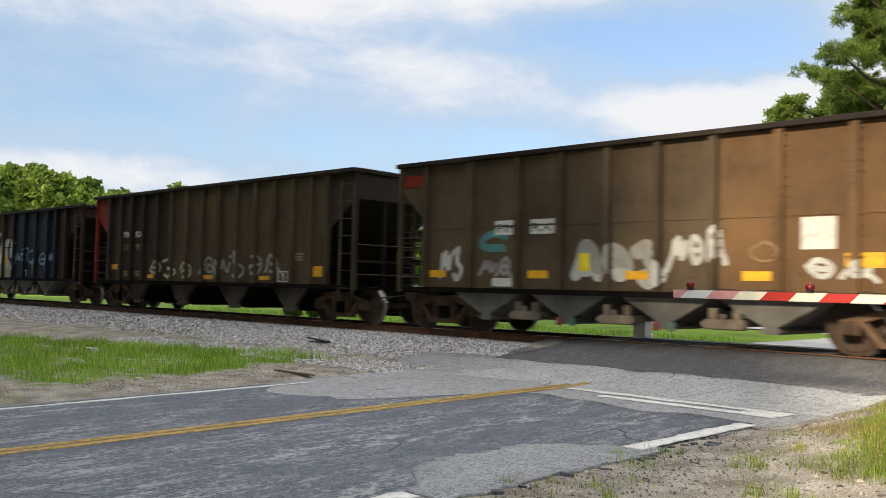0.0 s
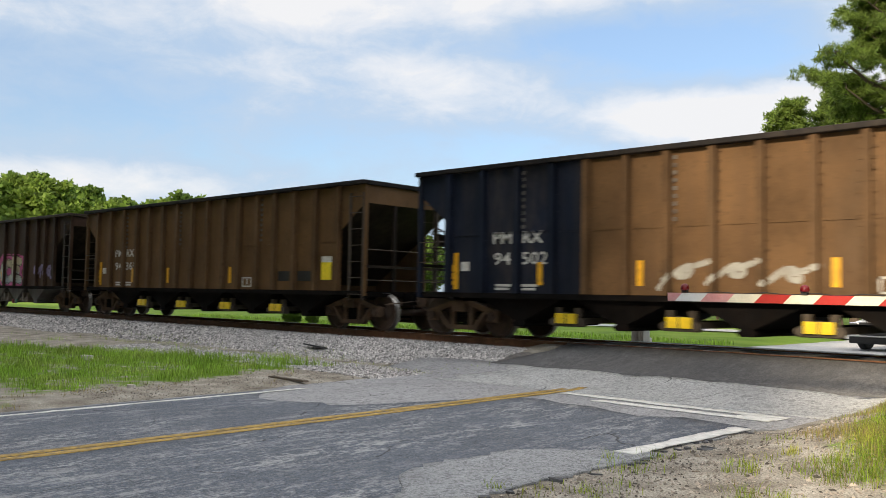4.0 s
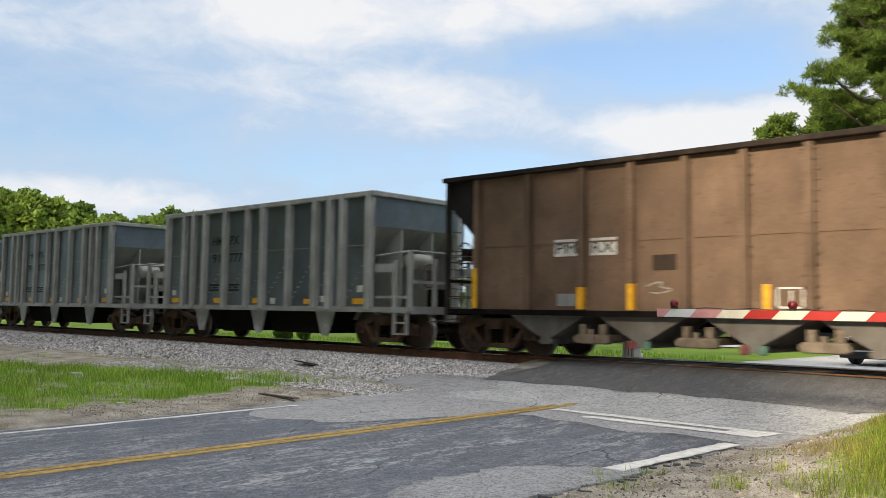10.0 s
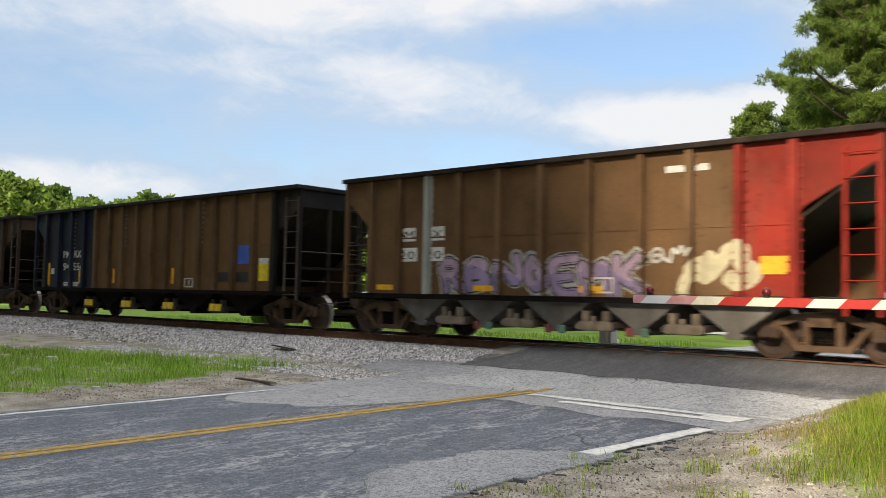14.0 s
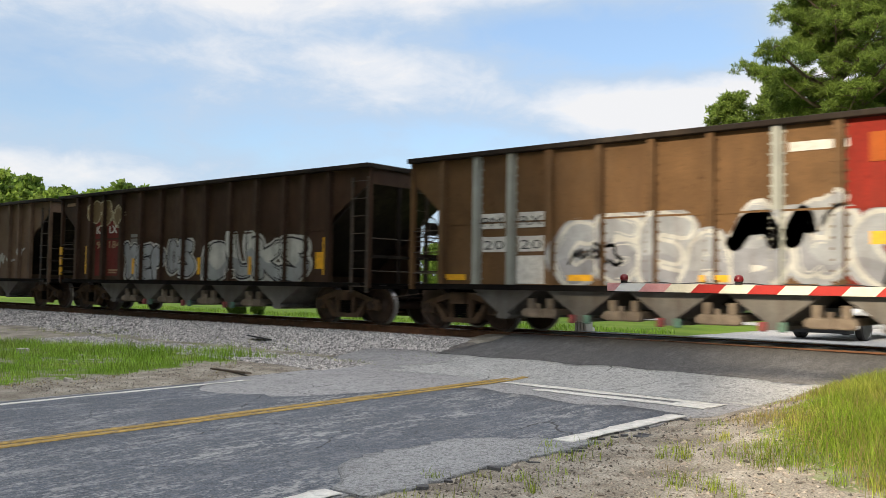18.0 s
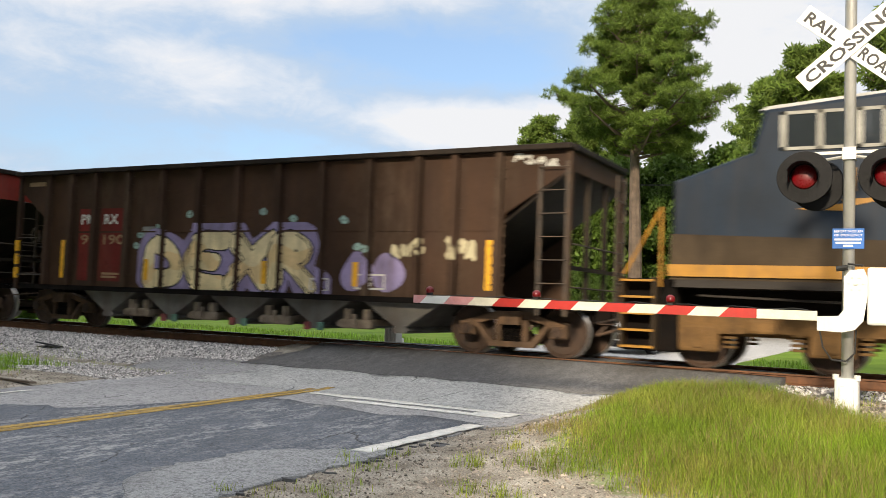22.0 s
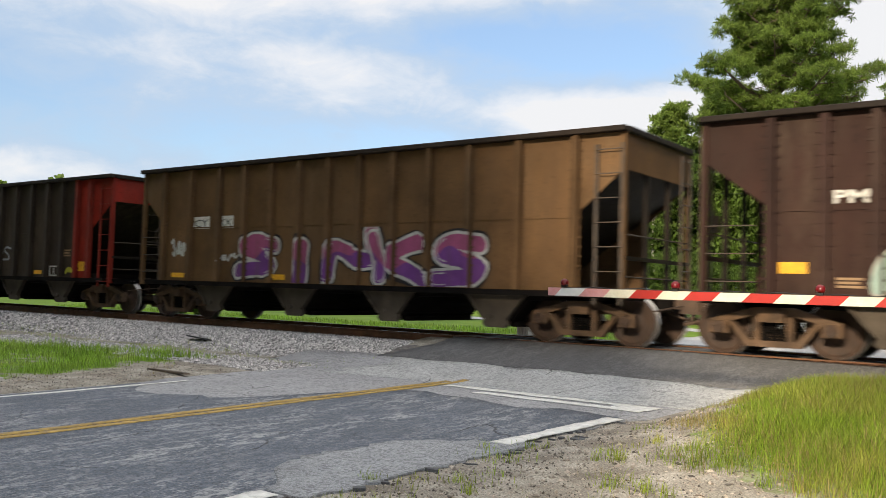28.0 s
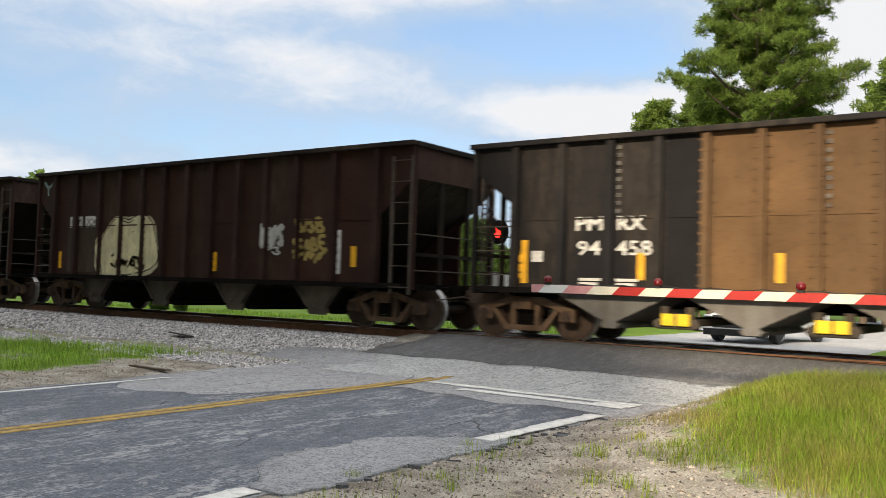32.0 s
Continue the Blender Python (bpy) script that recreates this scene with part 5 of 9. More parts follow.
        for z in (1.25, 2.0):
            shared("end_rail", "endrail", lambda: rod(bmesh.new(), (0.03, -SIDE_Y, 0), (0.03, SIDE_Y, 0), 0.015, 5), M_GRAB, car, at @ pose(0, 0, z))
    shared("ladder", (spec, "lad"), lambda: ladder_mesh(0.5, 0.75, H - 0.3, 7), rightm if right == "red" else M_GRAB, car, pose(L_ - 0.56, 0, 0))
    for z in (1.2, 1.65, 2.1):
        shared("grab_iron", "grab", lambda: rungs_mesh(0.75, [0.0]), M_GRAB, car, pose(0.12, 0, z))
    shared("end_ladder", (spec, "endlad"), lambda: end_ladder_mesh(0.85, H - 0.2, 7), M_GRAB, car, pose(0, 0, 0))
    shared("end_ladder", (spec, "endlad"), lambda: end_ladder_mesh(0.85, H - 0.2, 7), M_GRAB, car, pose(L_, 0, 0, 0, 0, 180))

    # underneath
    if "bays" in T:
        for x in T["plates"]:
            shared("hopper_bay", "bay", bay_mesh, M_FRAME, car, pose(x, 0, 0))
        for x in T["plates"]:
            shared("bay_plate", "bayplate", bay_plate, gusset or M_BAYPLATE, car, pose(x, 0, 0))
    else:
        w = 0.42 * (T["tri"][1] - T["tri"][0])
        for x in T["tri"]:
            shared("hopper_gusset", ("tri", spec), lambda: gusset_mesh(SILL0 + 0.01, w, 0.42), gusset or M_GUSSET, car, pose(x, 0, 0))
        if spec in ("A", "S", "T"):
            for x in T["tri"][1:-1]:
                for dx, m_ in ((-0.16, M_TIP_RED), (0.16, M_TIP_GREEN)):
                    shared("door_marker", "doormarker", lambda: rbox(bmesh.new(), -0.07, 0.07, -1.44, -1.36, 0.27, 0.43, 0.02), m_, car, pose(x + dx, 0, 0))
        for x in T["mech"]:
            g = shared("door_mechanism", "mech", mech_mesh, M_BAYPLATE if mech == "yellow" else M_MECH, car, pose(x, 0, 0))
            if mech == "yellow":
                for dx in (-0.13, 0.13):
                    shared("latch_cover", "latch", lambda: rbox(bmesh.new(), -0.11, 0.11, -1.48, -1.40, 0.40, 0.60, 0.01), M_LATCH, g, pose(dx, 0, 0), "yellow latch cover")
    if spec == "A":      # reflectors on the corner post
        for z in (1.12, 1.45, 1.78):
            block(car, -0.01, 0.10, z, z + 0.26, M_YELLOW, "reflector_strip", 0.056)
    for x in (T["inset"], L_ - T["inset"]):
        add_truck(car, x)
    shared("coupler", "coupler", coupler_mesh, M_COUPLER, car, pose(L_ + 0.62, 0, 0))
    shared("coupler", "coupler", coupler_mesh, M_COUPLER, car, pose(-0.62, 0, 0, 0, 0, 180))
    shared("brake_wheel", "brakewheel", lambda: brake_wheel(), M_GRAB, car, pose(-0.12, -0.75, 2.2))
    return car


def brake_wheel():
    bm = bmesh.new()
    n = 20
    for i in range(n):
        a, b = 2 * math.pi * i / n, 2 * math.pi * (i + 1) / n
        rod(bm, (0, 0.28 * math.cos(a), 0.28 * math.sin(a)), (0, 0.28 * math.cos(b), 0.28 * math.sin(b)), 0.016, 5)
    for i in range(5):
        a = 2 * math.pi * i / 5
        rod(bm, (0, 0, 0), (0, 0.28 * math.cos(a), 0.28 * math.sin(a)), 0.013, 4)
    bx(bm, 0.02, 0.12, -0.12, 0.12, -0.14, 0.14)
    return bm


# ---- aluminium hopper with open platforms ----
def alu_car(S, number):
    L_, H = 9.59, 3.79
    car = thing("aluminium_hopper_car", "grey aluminium coal hopper with bright ribs and open end platforms", "hopper car", pose(S, 0, RAIL_Z), "coal train")
    MOVERS.append((car, S))
    posts = [(0.17, 0.26), (1.12, 0.24), (1.63, 0.24), (2.25, 0.26), (3.31, 0.26), (4.41, 0.24), (5.14, 0.28), (6.30, 0.26), (7.39, 0.28), (7.97, 0.26), (8.46, 0.26), (9.44, 0.28)]
    for (a, _), (b, _) in zip(posts, posts[1:]):
        shared("side_panel", ("alupanel", round(b - a, 2)), lambda: alu_panel(b - a), PAINT["alu_dark"], car, pose(a, 0, 0))
        shared("rivet_rows", ("alurivet", round(b - a, 2)), lambda: alu_rivets(b - a), PAINT["alu"], car, pose(a, 0, 0))
    for p, w in posts:
        shared("side_post", ("alupost", w), lambda: alu_post(w), PAINT["alu"], car, pose(p, 0, 0))

    def chord():
        bm = bmesh.new()
        for s_ in (-1, 1):
            y = s_ * 1.52
            rbox(bm, -0.04, L_ + 0.04, y - 0.08, y + 0.08, H - 0.13, H, 0.02)
        for x in (0.0, L_):
            rbox(bm, x - 0.06, x + 0.06, -1.5, 1.5, H - 0.13, H - 0.004, 0.02)
        return bm
    shared("top_chord", "aluchord", chord, PAINT["alu"], car)

    def sill():
        bm = bmesh.new()
        for s_ in (-1, 1):
            y = s_ * 1.50
            bx(bm, -1.22, L_ + 1.22, y - 0.07, y + 0.07, 0.87, 1.0)
        for x in (-1.2, L_ + 1.2):
            bx(bm, x - 0.06, x + 0.06, -1.45, 1.45, 0.84, 1.02)
        bx(bm, -1.5, L_ + 1.5, -0.22, 0.22, 0.66, 0.94)
        for a in (-1.2, L_ + 0.02):
            bx(bm, a, a + 1.18, -1.42, 1.42, 0.96, 0.99)
        return bm
    shared("side_sill", "alusill", sill, PAINT["alu"], car)

    shared("far_side", "alufar", lambda: bx(bmesh.new(), 0.05, L_ - 0.05, 1.46, 1.49, 1.0, H - 0.1), PAINT["alu_end"], car)
    shared("hopper_floor", "alufloor", lambda: bx(bmesh.new(), 2.2, L_ - 2.2, -1.45, 1.45, 1.05, 1.15), PAINT["alu_end"], car)
    for p, w in posts:
        shared("side_post", ("alufarpost", w), lambda: bx(bmesh.new(), -w / 2, w / 2, 1.49, 1.58, 1.0, H - 0.1), PAINT["alu"], car, pose(p, 0, 0))
    brace = [(0.0, 2.9), (0.08, 2.9), (1.2, 1.9), (1.2, 1.0), (0.0, 1.0)]
    for at in (pose(0.03, 0, 0), pose(L_ - 0.03, 0, 0, 0, 0, 180)):
        shared("end_sheet", "aluendsheet", lambda: bx(bmesh.new(), 0.0, 0.02, -1.45, 1.45, 2.95, H - 0.1), PAINT["alu_dark"], car, at)
        shared("slope_sheet", "aluslope", lambda: prism(bmesh.new(), [(0, 2.95), (0.03, 2.95), (2.2, 1.15), (2.17, 1.15)], -1.45, 1.45), PAINT["alu_end"], car, at)
        for y in (-0.55, 0.55):
            shared("end_brace", "alubrace", lambda: prism(bmesh.new(), brace, -0.02, 0.02), PAINT["alu_end"], car, at @ pose(0, y, 0))
    for at in (pose(0, 0, 0), pose(L_, 0, 0, 0, 0, 180)):
        for y in (-1.42, 1.42):
            shared("corner_stanchion", "alustan", lambda: rbox(bmesh.new(), -1.22, -1.10, -0.05, 0.05, 0.95, 2.32, 0.015), PAINT["alu"], car, at @ pose(0, y, 0))
            shared("stanchion", "alustan2", lambda: rbox(bmesh.new(), -0.70, -0.60, -0.04, 0.04, 0.95, 2.1, 0.015), PAINT["alu"], car, at @ pose(0, y, 0))
            shared("hand_rail", "aluhand", lambda: rod(bmesh.new(), (-1.16, 0, 2.30), (0.0, 0, 2.22), 0.022, 6), PAINT["alu"], car, at @ pose(0, y, 0))
            shared("side_plate", "aluplate2", lambda: bx(bmesh.new(), -0.66, 0.0, -0.03, 0.03, 1.82, 2.02), PAINT["alu"], car, at @ pose(0, y, 0))
            shared("low_rail", "alulow", lambda: bx(bmesh.new(), -1.16, 0.0, -0.02, 0.02, 1.20, 1.26), PAINT["alu"], car, at @ pose(0, y, 0))
        shared("end_rail", "aluendrail", lambda: rod(bmesh.new(), (-1.16, -1.42, 2.30), (-1.16, 1.42, 2.30), 0.022, 6), PAINT["alu"], car, at)
        shared("cross_rail", "alucross", lambda: bx(bmesh.new(), -1.18, -1.12, -1.4, 1.4, 1.55, 1.62), PAINT["alu"], car, at)
        for y in (-0.6, 0.0, 0.6):
            shared("end_stanchion", "aluendst", lambda: rbox(bmesh.new(), -1.20, -1.12, -0.05, 0.05, 0.98, 2.15, 0.01), PAINT["alu"], car, at @ pose(0, y, 0))

    def tank():
        bm = bmesh.new()
        lathe(bm, [(-0.35, 0.1), (-0.32, 0.2), (0.32, 0.2), (0.35, 0.1)], 16)
        return bm
    shared("air_reservoir", "alutank", tank, PAINT["alu_end"], car, pose(L_ + 0.45, -0.45, 2.1), smooth=True)
    shared("brake_wheel", "brakewheel", lambda: brake_wheel(), M_GRAB, car, pose(L_ + 0.9, -0.5, 1.75))
    shared("brake_cylinder", "alubrake", lambda: rbox(bmesh.new(), -0.2, 0.2, -0.25, 0.25, 1.0, 1.45, 0.04), M_FRAME, car, pose(L_ + 0.65, 0.1, 0))

    def steps():
        bm = bmesh.new()
        for x in (-0.20, 0.20):
            bx(bm, x - 0.025, x + 0.025, -1.55, -1.47, 0.36, 0.90)
        for z in (0.36, 0.62):
            bx(bm, -0.20, 0.20, -1.56, -1.46, z, z + 0.035)
        return bm
    shared("sill_step", "alustep", steps, PAINT["alu"], car, pose(-0.95, 0, 0))
    shared("sill_step", "alustep", steps, PAINT["alu"], car, pose(L_ + 0.95, 0, 0))

    def pocket():
        bm = bmesh.new()
        prism(bm, [(-1.35, 0.92), (1.35, 0.92), (0.95, 0.30), (-0.95, 0.30)], -1.2, 1.2)
        return bm

    def plate():
        bm = bmesh.new()
        prism(bm, [(-0.36, 0.88), (0.36, 0.88), (0.12, 0.26), (-0.12, 0.26)], -1.38, -1.33)
        rod(bm, (0, -1.40, 0.5), (0, -1.36, 0.5), 0.06, 10)
        return bm
    for x in (3.35, 6.25):
        shared("hopper_bay", "alupocket", pocket, M_FRAME, car, pose(x, 0, 0))
    for x in (1.95, 4.8, 7.65):
        shared("bay_plate", "aluplate", plate, PAINT["alu"], car, pose(x, 0, 0))
    for x, w in ((0.42, 0.42), (2.75, 0.50), (4.68, 0.42), (6.95, 0.55), (8.85, 0.48)):
        block(car, x, x + w, 1.06, 1.2 if w < 0.55 else 1.18, M_YELLOW, "reflector_strip", 0.016)
    for x, z in ((0.45, 1.28), (5.5, 1.05), (7.6, 1.1), (9.0, 1.35)):
        block(car, x, x + 0.2, z, z + 0.16, M_WHITE, "data_plate", 0.014)
    dark = material("stencil_black", (0.012, 0.012, 0.012), 0.6)
    side_text(car, "HM", 0.36, 2.62, 2.72, dark, 0.46)
    side_text(car, "PX", 0.36, 3.50, 2.72, dark, 0.46)
    side_text(car, number[:2], 0.36, 2.62, 2.22, dark, 0.40)
    side_text(car, number[2:], 0.36, 3.50, 2.22, dark, 0.62)
    bars(car, 2.5, 1.55, 0.5, 0.05, 3, dark)
    bars(car, 3.5, 1.55, 0.5, 0.05, 3, dark)
    for x in (0.05, L_ - 0.05):
        add_truck(car, x)
    shared("coupler", "coupler", coupler_mesh, M_COUPLER, car, pose(L_ + 1.72, 0, 0))
    shared("coupler", "coupler", coupler_mesh, M_COUPLER, car, pose(-1.72, 0, 0, 0, 0, 180))

    def load_make():
        bm = bmesh.new()
        n, k = 16, 7
        g = [[bm.verts.new((0.2 + (L_ - 0.4) * i / n, -1.4 + 2.8 * j / (k - 1), H - 0.30 + 0.42 * math.sin(math.pi * j / (k - 1)) * math.sin(math.pi * i / n) + 0.1 * noise.noise((i * 0.9, j * 0.8, 2)))) for j in range(k)] for i in range(n + 1)]
        for i in range(n):
            for j in range(k - 1):
                bm.faces.new((g[i][j], g[i + 1][j], g[i + 1][j + 1], g[i][j + 1]))
        return bm
    shared("coal_load", "aluload", load_make, M_COAL, car, None, "heaped black coal")
    return car


def alu_panel(w):
    bm = bmesh.new()
    bx(bm, 0, w, -SIDE_Y, -SIDE_Y + 0.012, 1.0, 3.68)
    bx(bm, 0.1, w - 0.1, -SIDE_Y - 0.008, -SIDE_Y, 2.44, 2.47)
    return bm


def alu_rivets(w):
    """Fastener heads on a panel: one level row and one slanted row."""
    bm = bmesh.new()
    n = max(3, int(w / 0.13))
    for i in range(n):
        u = i / (n - 1)
        x = 0.15 + (w - 0.30) * u
        bx(bm, x - 0.014, x + 0.014, -SIDE_Y - 0.018, -SIDE_Y, 2.475, 2.50)
        z = 1.22 + 0.9 * u
        bx(bm, x - 0.038, x + 0.038, -SIDE_Y - 0.018, -SIDE_Y, z, z + 0.026)
    return bm


def alu_post(w):
    bm = bmesh.new()
    prism(bm, [(-w / 2, 0.93), (w / 2, 0.93), (w / 2, 3.68), (-w / 2, 3.68)], -SIDE_Y - 0.03, -SIDE_Y)
    rbox(bm, -w / 2 + 0.04, w / 2 - 0.04, -SIDE_Y - 0.12, -SIDE_Y - 0.02, 0.93, 3.68, 0.02)
    for i in range(9):
        z = 1.1 + 0.3 * i
        bx(bm, -w / 2 + 0.01, w / 2 - 0.01, -SIDE_Y - 0.036, -SIDE_Y - 0.03, z, z + 0.02)
    return bm

# ---- locomotive ----
M_CABLE_K = material("hose_black", (0.012, 0.012, 0.012), 0.6)


def locomotive(S):
    m_blue = material("loco_blue", (0.0105, 0.0205, 0.038), 0.45, 0, 0.35, 0.8, (0.040, 0.034, 0.028), 0.5, True, 0.06, 30, 0.2)
    m_gold = material("loco_gold", (0.38, 0.18, 0.012), 0.5, 0, 0.25, 3, (0.14, 0.07, 0.03), 0.45, True, 0.05)
    m_grime = material("loco_grime", (0.060, 0.043, 0.027), 0.75, 0, 0.4, 1.2, (0.02, 0.017, 0.014), 0.5, True, 0.1, spec=0.15)
    m_tank = material("fuel_tank_grime", (0.026, 0.021, 0.018), 0.75, 0, 0.35, 1.0, (0.06, 0.035, 0.022), 0.35, True, 0.15, spec=0.15)
    m_roof = material("roof_grey", (0.52, 0.52, 0.51), 0.55, 0.1, 0.25, 2.0, (0.1, 0.08, 0.06), 0.4)
    m_glass = material("cab_glass", (0.02, 0.025, 0.03), 0.08, 0, 0.05, 3, None, 0, False, 0.0, spec=0.8)
    m_grille = material("louvre_brown", (0.020, 0.015, 0.012), 0.7, 0, 0.3, 3)
    m_ltruck = material("loco_truck_grime", (0.16, 0.09, 0.034), 0.8, 0, 0.45, 3, (0.045, 0.03, 0.02), 0.5, False, 0.3, spec=0.2)
    m_frame = material("window_frame_pale", (0.34, 0.33, 0.29), 0.6)
    lo = thing("diesel_locomotive", "dark blue and gold diesel freight locomotive streaked with grime", "locomotive", pose(S, 0, RAIL_Z), "coal train")
    MOVERS.append((lo, S))
    W = 1.5
    # full-width cab and nose
    nose = [(0.0, 1.45), (0.0, 3.0), (1.2, 3.42), (1.38, 4.08), (3.9, 4.30), (3.9, 1.45)]
    bm = bmesh.new()
    prism(bm, nose, -W, W)
    bmesh.ops.bevel(bm, geom=[e for e in bm.edges if abs(e.verts[0].co.y - e.verts[1].co.y) < 0.01], offset=0.06, segments=2, affect="EDGES", profile=0.5)
    part("cab", bm, m_blue, lo)
    bm = bmesh.new()
    prism(bm, [(-0.02, 1.42), (-0.02, 2.15), (3.0, 2.05), (6.75, 1.95), (6.75, 1.42)], -W - 0.004, W + 0.004)
    part("grime_skirt", bm, m_grime, lo, "lower cab sheet brown with grime")
    bm = bmesh.new()
    prism(bm, [(1.30, 4.08), (1.42, 4.14), (3.8, 4.33), (3.95, 4.30)], -1.42, 1.42)
    part("cab_roof", bm, m_roof, lo, "pale grey cab roof")
    # cab window: frame and three panes
    bm = bmesh.new()
    for x0, x1 in ((1.62, 1.70), (2.14, 2.22), (2.66, 2.76), (3.02, 3.10), (3.46, 3.54)):
        bx(bm, x0, x1, -W - 0.02, -W, 3.42, 4.02)
    bx(bm, 1.62, 3.54, -W - 0.02, -W, 3.42, 3.47), bx(bm, 1.62, 3.54, -W - 0.02, -W, 3.97, 4.02)
    wf = part("window_frame", bm, m_frame, lo)
    for x0, x1 in ((1.70, 2.14), (2.22, 2.66), (2.76, 3.02), (3.10, 3.46)):
        bm = bmesh.new()
        bx(bm, x0, x1, -W - 0.008, -W, 3.47, 3.97)
        part("pane", bm, m_glass, wf)
    # inverter cabin behind, full width, louvred
    bm = bmesh.new()
    prism(bm, [(3.9, 1.45), (3.9, 4.28), (9.3, 4.30), (9.3, 3.1), (6.75, 3.0), (6.75, 1.45)], -W + 0.02, W - 0.02)
    part("equipment_cabinet", bm, m_blue, lo)
    bm = bmesh.new()
    bx(bm, 3.95, 6.7, -W - 0.0, -W + 0.03, 2.92, 2.96)
    bx(bm, 4.0, 6.7, -W - 0.0, -W + 0.03, 2.02, 2.05)
    rod(bm, (4.0, -W - 0.05, 3.86), (8.4, -W - 0.05, 3.98), 0.014, 5)
    rod(bm, (4.0, -W - 0.05, 3.42), (6.6, -W - 0.05, 3.46), 0.014, 5)
    rod(bm, (7.2, -W - 0.05, 4.05), (8.9, -W - 0.05, 3.25), 0.014, 5)
    part("trim_rail", bm, m_grille, lo)
    for x in (5.15, 6.15, 7.15):
        bm = bmesh.new()
        bx(bm, x, x + 0.78, -W - 0.01, -W + 0.03, 3.62, 4.12)
        for k in range(6):
            prism(bm, [(x + 0.04, 3.66 + 0.075 * k), (x + 0.74, 3.66 + 0.075 * k), (x + 0.74, 3.70 + 0.075 * k), (x + 0.04, 3.70 + 0.075 * k)], -W - 0.035, -W)
        part("louvre", bm, m_grille, lo, "brown louvred intake")
        bm = bmesh.new()
        bx(bm, x - 0.08, x - 0.02, -W - 0.02, -W, 3.56, 4.16)
        part("louvre_post", bm, m_roof, lo)
    bm = bmesh.new()
    bx(bm, 9.0 - 1.1, 9.0 - 0.55, -W - 0.006, -W + 0.03, 3.55, 4.0)
    part("access_hatch", bm, m_grille, lo)
    # engine hood, narrower, beside the walkway
    HY = 0.95
    bm = bmesh.new()
    prism(bm, [(6.7, 1.6), (6.7, 4.0), (9.3, 4.22), (11.6, 4.36), (12.6, 4.38), (12.6, 1.6)], -HY, HY)
    part("engine_hood", bm, m_blue, lo)
    bm = bmesh.new()
    prism(bm, [(12.6, 1.6), (12.6, 4.2), (18.4, 4.2), (18.4, 1.6)], -HY, HY)
    part("radiator_hood", bm, m_blue, lo)
    # radiator wings
    bm = bmesh.new()
    pts = [(-1.0, 3.62), (-1.55, 3.80), (-1.55, 4.22), (-1.2, 4.42), (1.2, 4.42), (1.55, 4.22), (1.55, 3.80), (1.0, 3.62)]
    a = [bm.verts.new((13.0, y, z)) for y, z in pts]
    b = [bm.verts.new((18.9, y, z)) for y, z in pts]
    for i in range(len(pts)):
        bm.faces.new((a[i], b[i], b[(i + 1) % len(pts)], a[(i + 1) % len(pts)]))
    bm.faces.new(a[::-1]), bm.faces.new(b)
    bmesh.ops.recalc_face_normals(bm, faces=bm.faces[:])
    part("radiator_wing", bm, m_blue, lo, "flared dark blue radiator housing")
    bm = bmesh.new()
    prism(bm, [(13.2, 4.42), (13.4, 4.47), (16.0, 4.47), (16.0, 4.42)], -1.1, 1.1)
    part("radiator_screen", bm, m_roof, lo, "pale grey roof screen")
    bm = bmesh.new()
    bx(bm, 18.4, 18.47, -HY, HY, 1.75, 3.75)
    part("rear_panel", bm, m_gold, lo, "gold rear hood end")
    for y0_, y1_, z0_, z1_ in ((-0.72, -0.66, 2.35, 2.95), (-0.42, -0.05, 2.5, 2.85), (0.05, 0.42, 2.5, 2.85), (0.66, 0.72, 2.35, 2.95)):
        bm = bmesh.new()
        bx(bm, 18.47, 18.478, y0_, y1_, z0_, z1_)
        part("emblem", bm, m_blue, lo)
    bm = bmesh.new()
    bx(bm, 18.05, 18.40, -HY - 0.006, HY + 0.006, 2.1, 3.72)
    part("rear_wrap", bm, m_gold, lo, "gold paint round the rear corner")
    # doors on the hood
    m_dust = material("hood_door_dust", (0.030, 0.032, 0.034), 0.6, 0, 0.35, 1.2, (0.07, 0.06, 0.045), 0.5, True, 0.08)
    m_rusty = material("louvre_rust", (0.060, 0.038, 0.026), 0.75, 0, 0.35, 3)
    for x in (14.15, 15.45):
        bm = bmesh.new()
        rbox(bm, x, x + 1.22, -HY - 0.03, -HY, 1.75, 3.25, 0.012)
        d = part("hood_door", bm, m_dust, lo, "dusty hood door with louvres")
        for dx in (0.10, 0.48, 0.86):
            bm = bmesh.new()
            for k in range(14):
                z = 1.95 + 0.08 * k
                prism(bm, [(x + dx, z), (x + dx + 0.26, z), (x + dx + 0.26, z + 0.045), (x + dx, z + 0.045)], -HY - 0.055, -HY - 0.03)
            bx(bm, x + dx - 0.015, x + dx + 0.275, -HY - 0.036, -HY - 0.03, 1.92, 3.08)
            part("louvre", bm, m_rusty, d)
    bm = bmesh.new()
    rbox(bm, 16.9, 18.0, -HY - 0.03, -HY, 1.75, 3.1, 0.012)
    d = part("hood_door", bm, m_blue, lo)
    bm = bmesh.new()
    rod(bm, (17.25, -HY - 0.06, 2.6), (17.25, -HY - 0.02, 2.6), 0.17, 16)
    part("round_cover", bm, m_grille, d)
    for k in range(8):
        x = 9.6 + 0.4 * k
        bm = bmesh.new()
        bx(bm, x, x + 0.015, -HY - 0.012, -HY, 1.7, 2.9)
        part("door_seam", bm, m_grille, lo)
    # emblem: brackets and three plain blocks, dots below
    def gold(x0, x1, z0, z1, nm="emblem"):
        bm_ = bmesh.new()
        bx(bm_, x0, x1, -HY - 0.010, -HY - 0.001, z0, z1)
        part(nm, bm_, m_gold, lo)
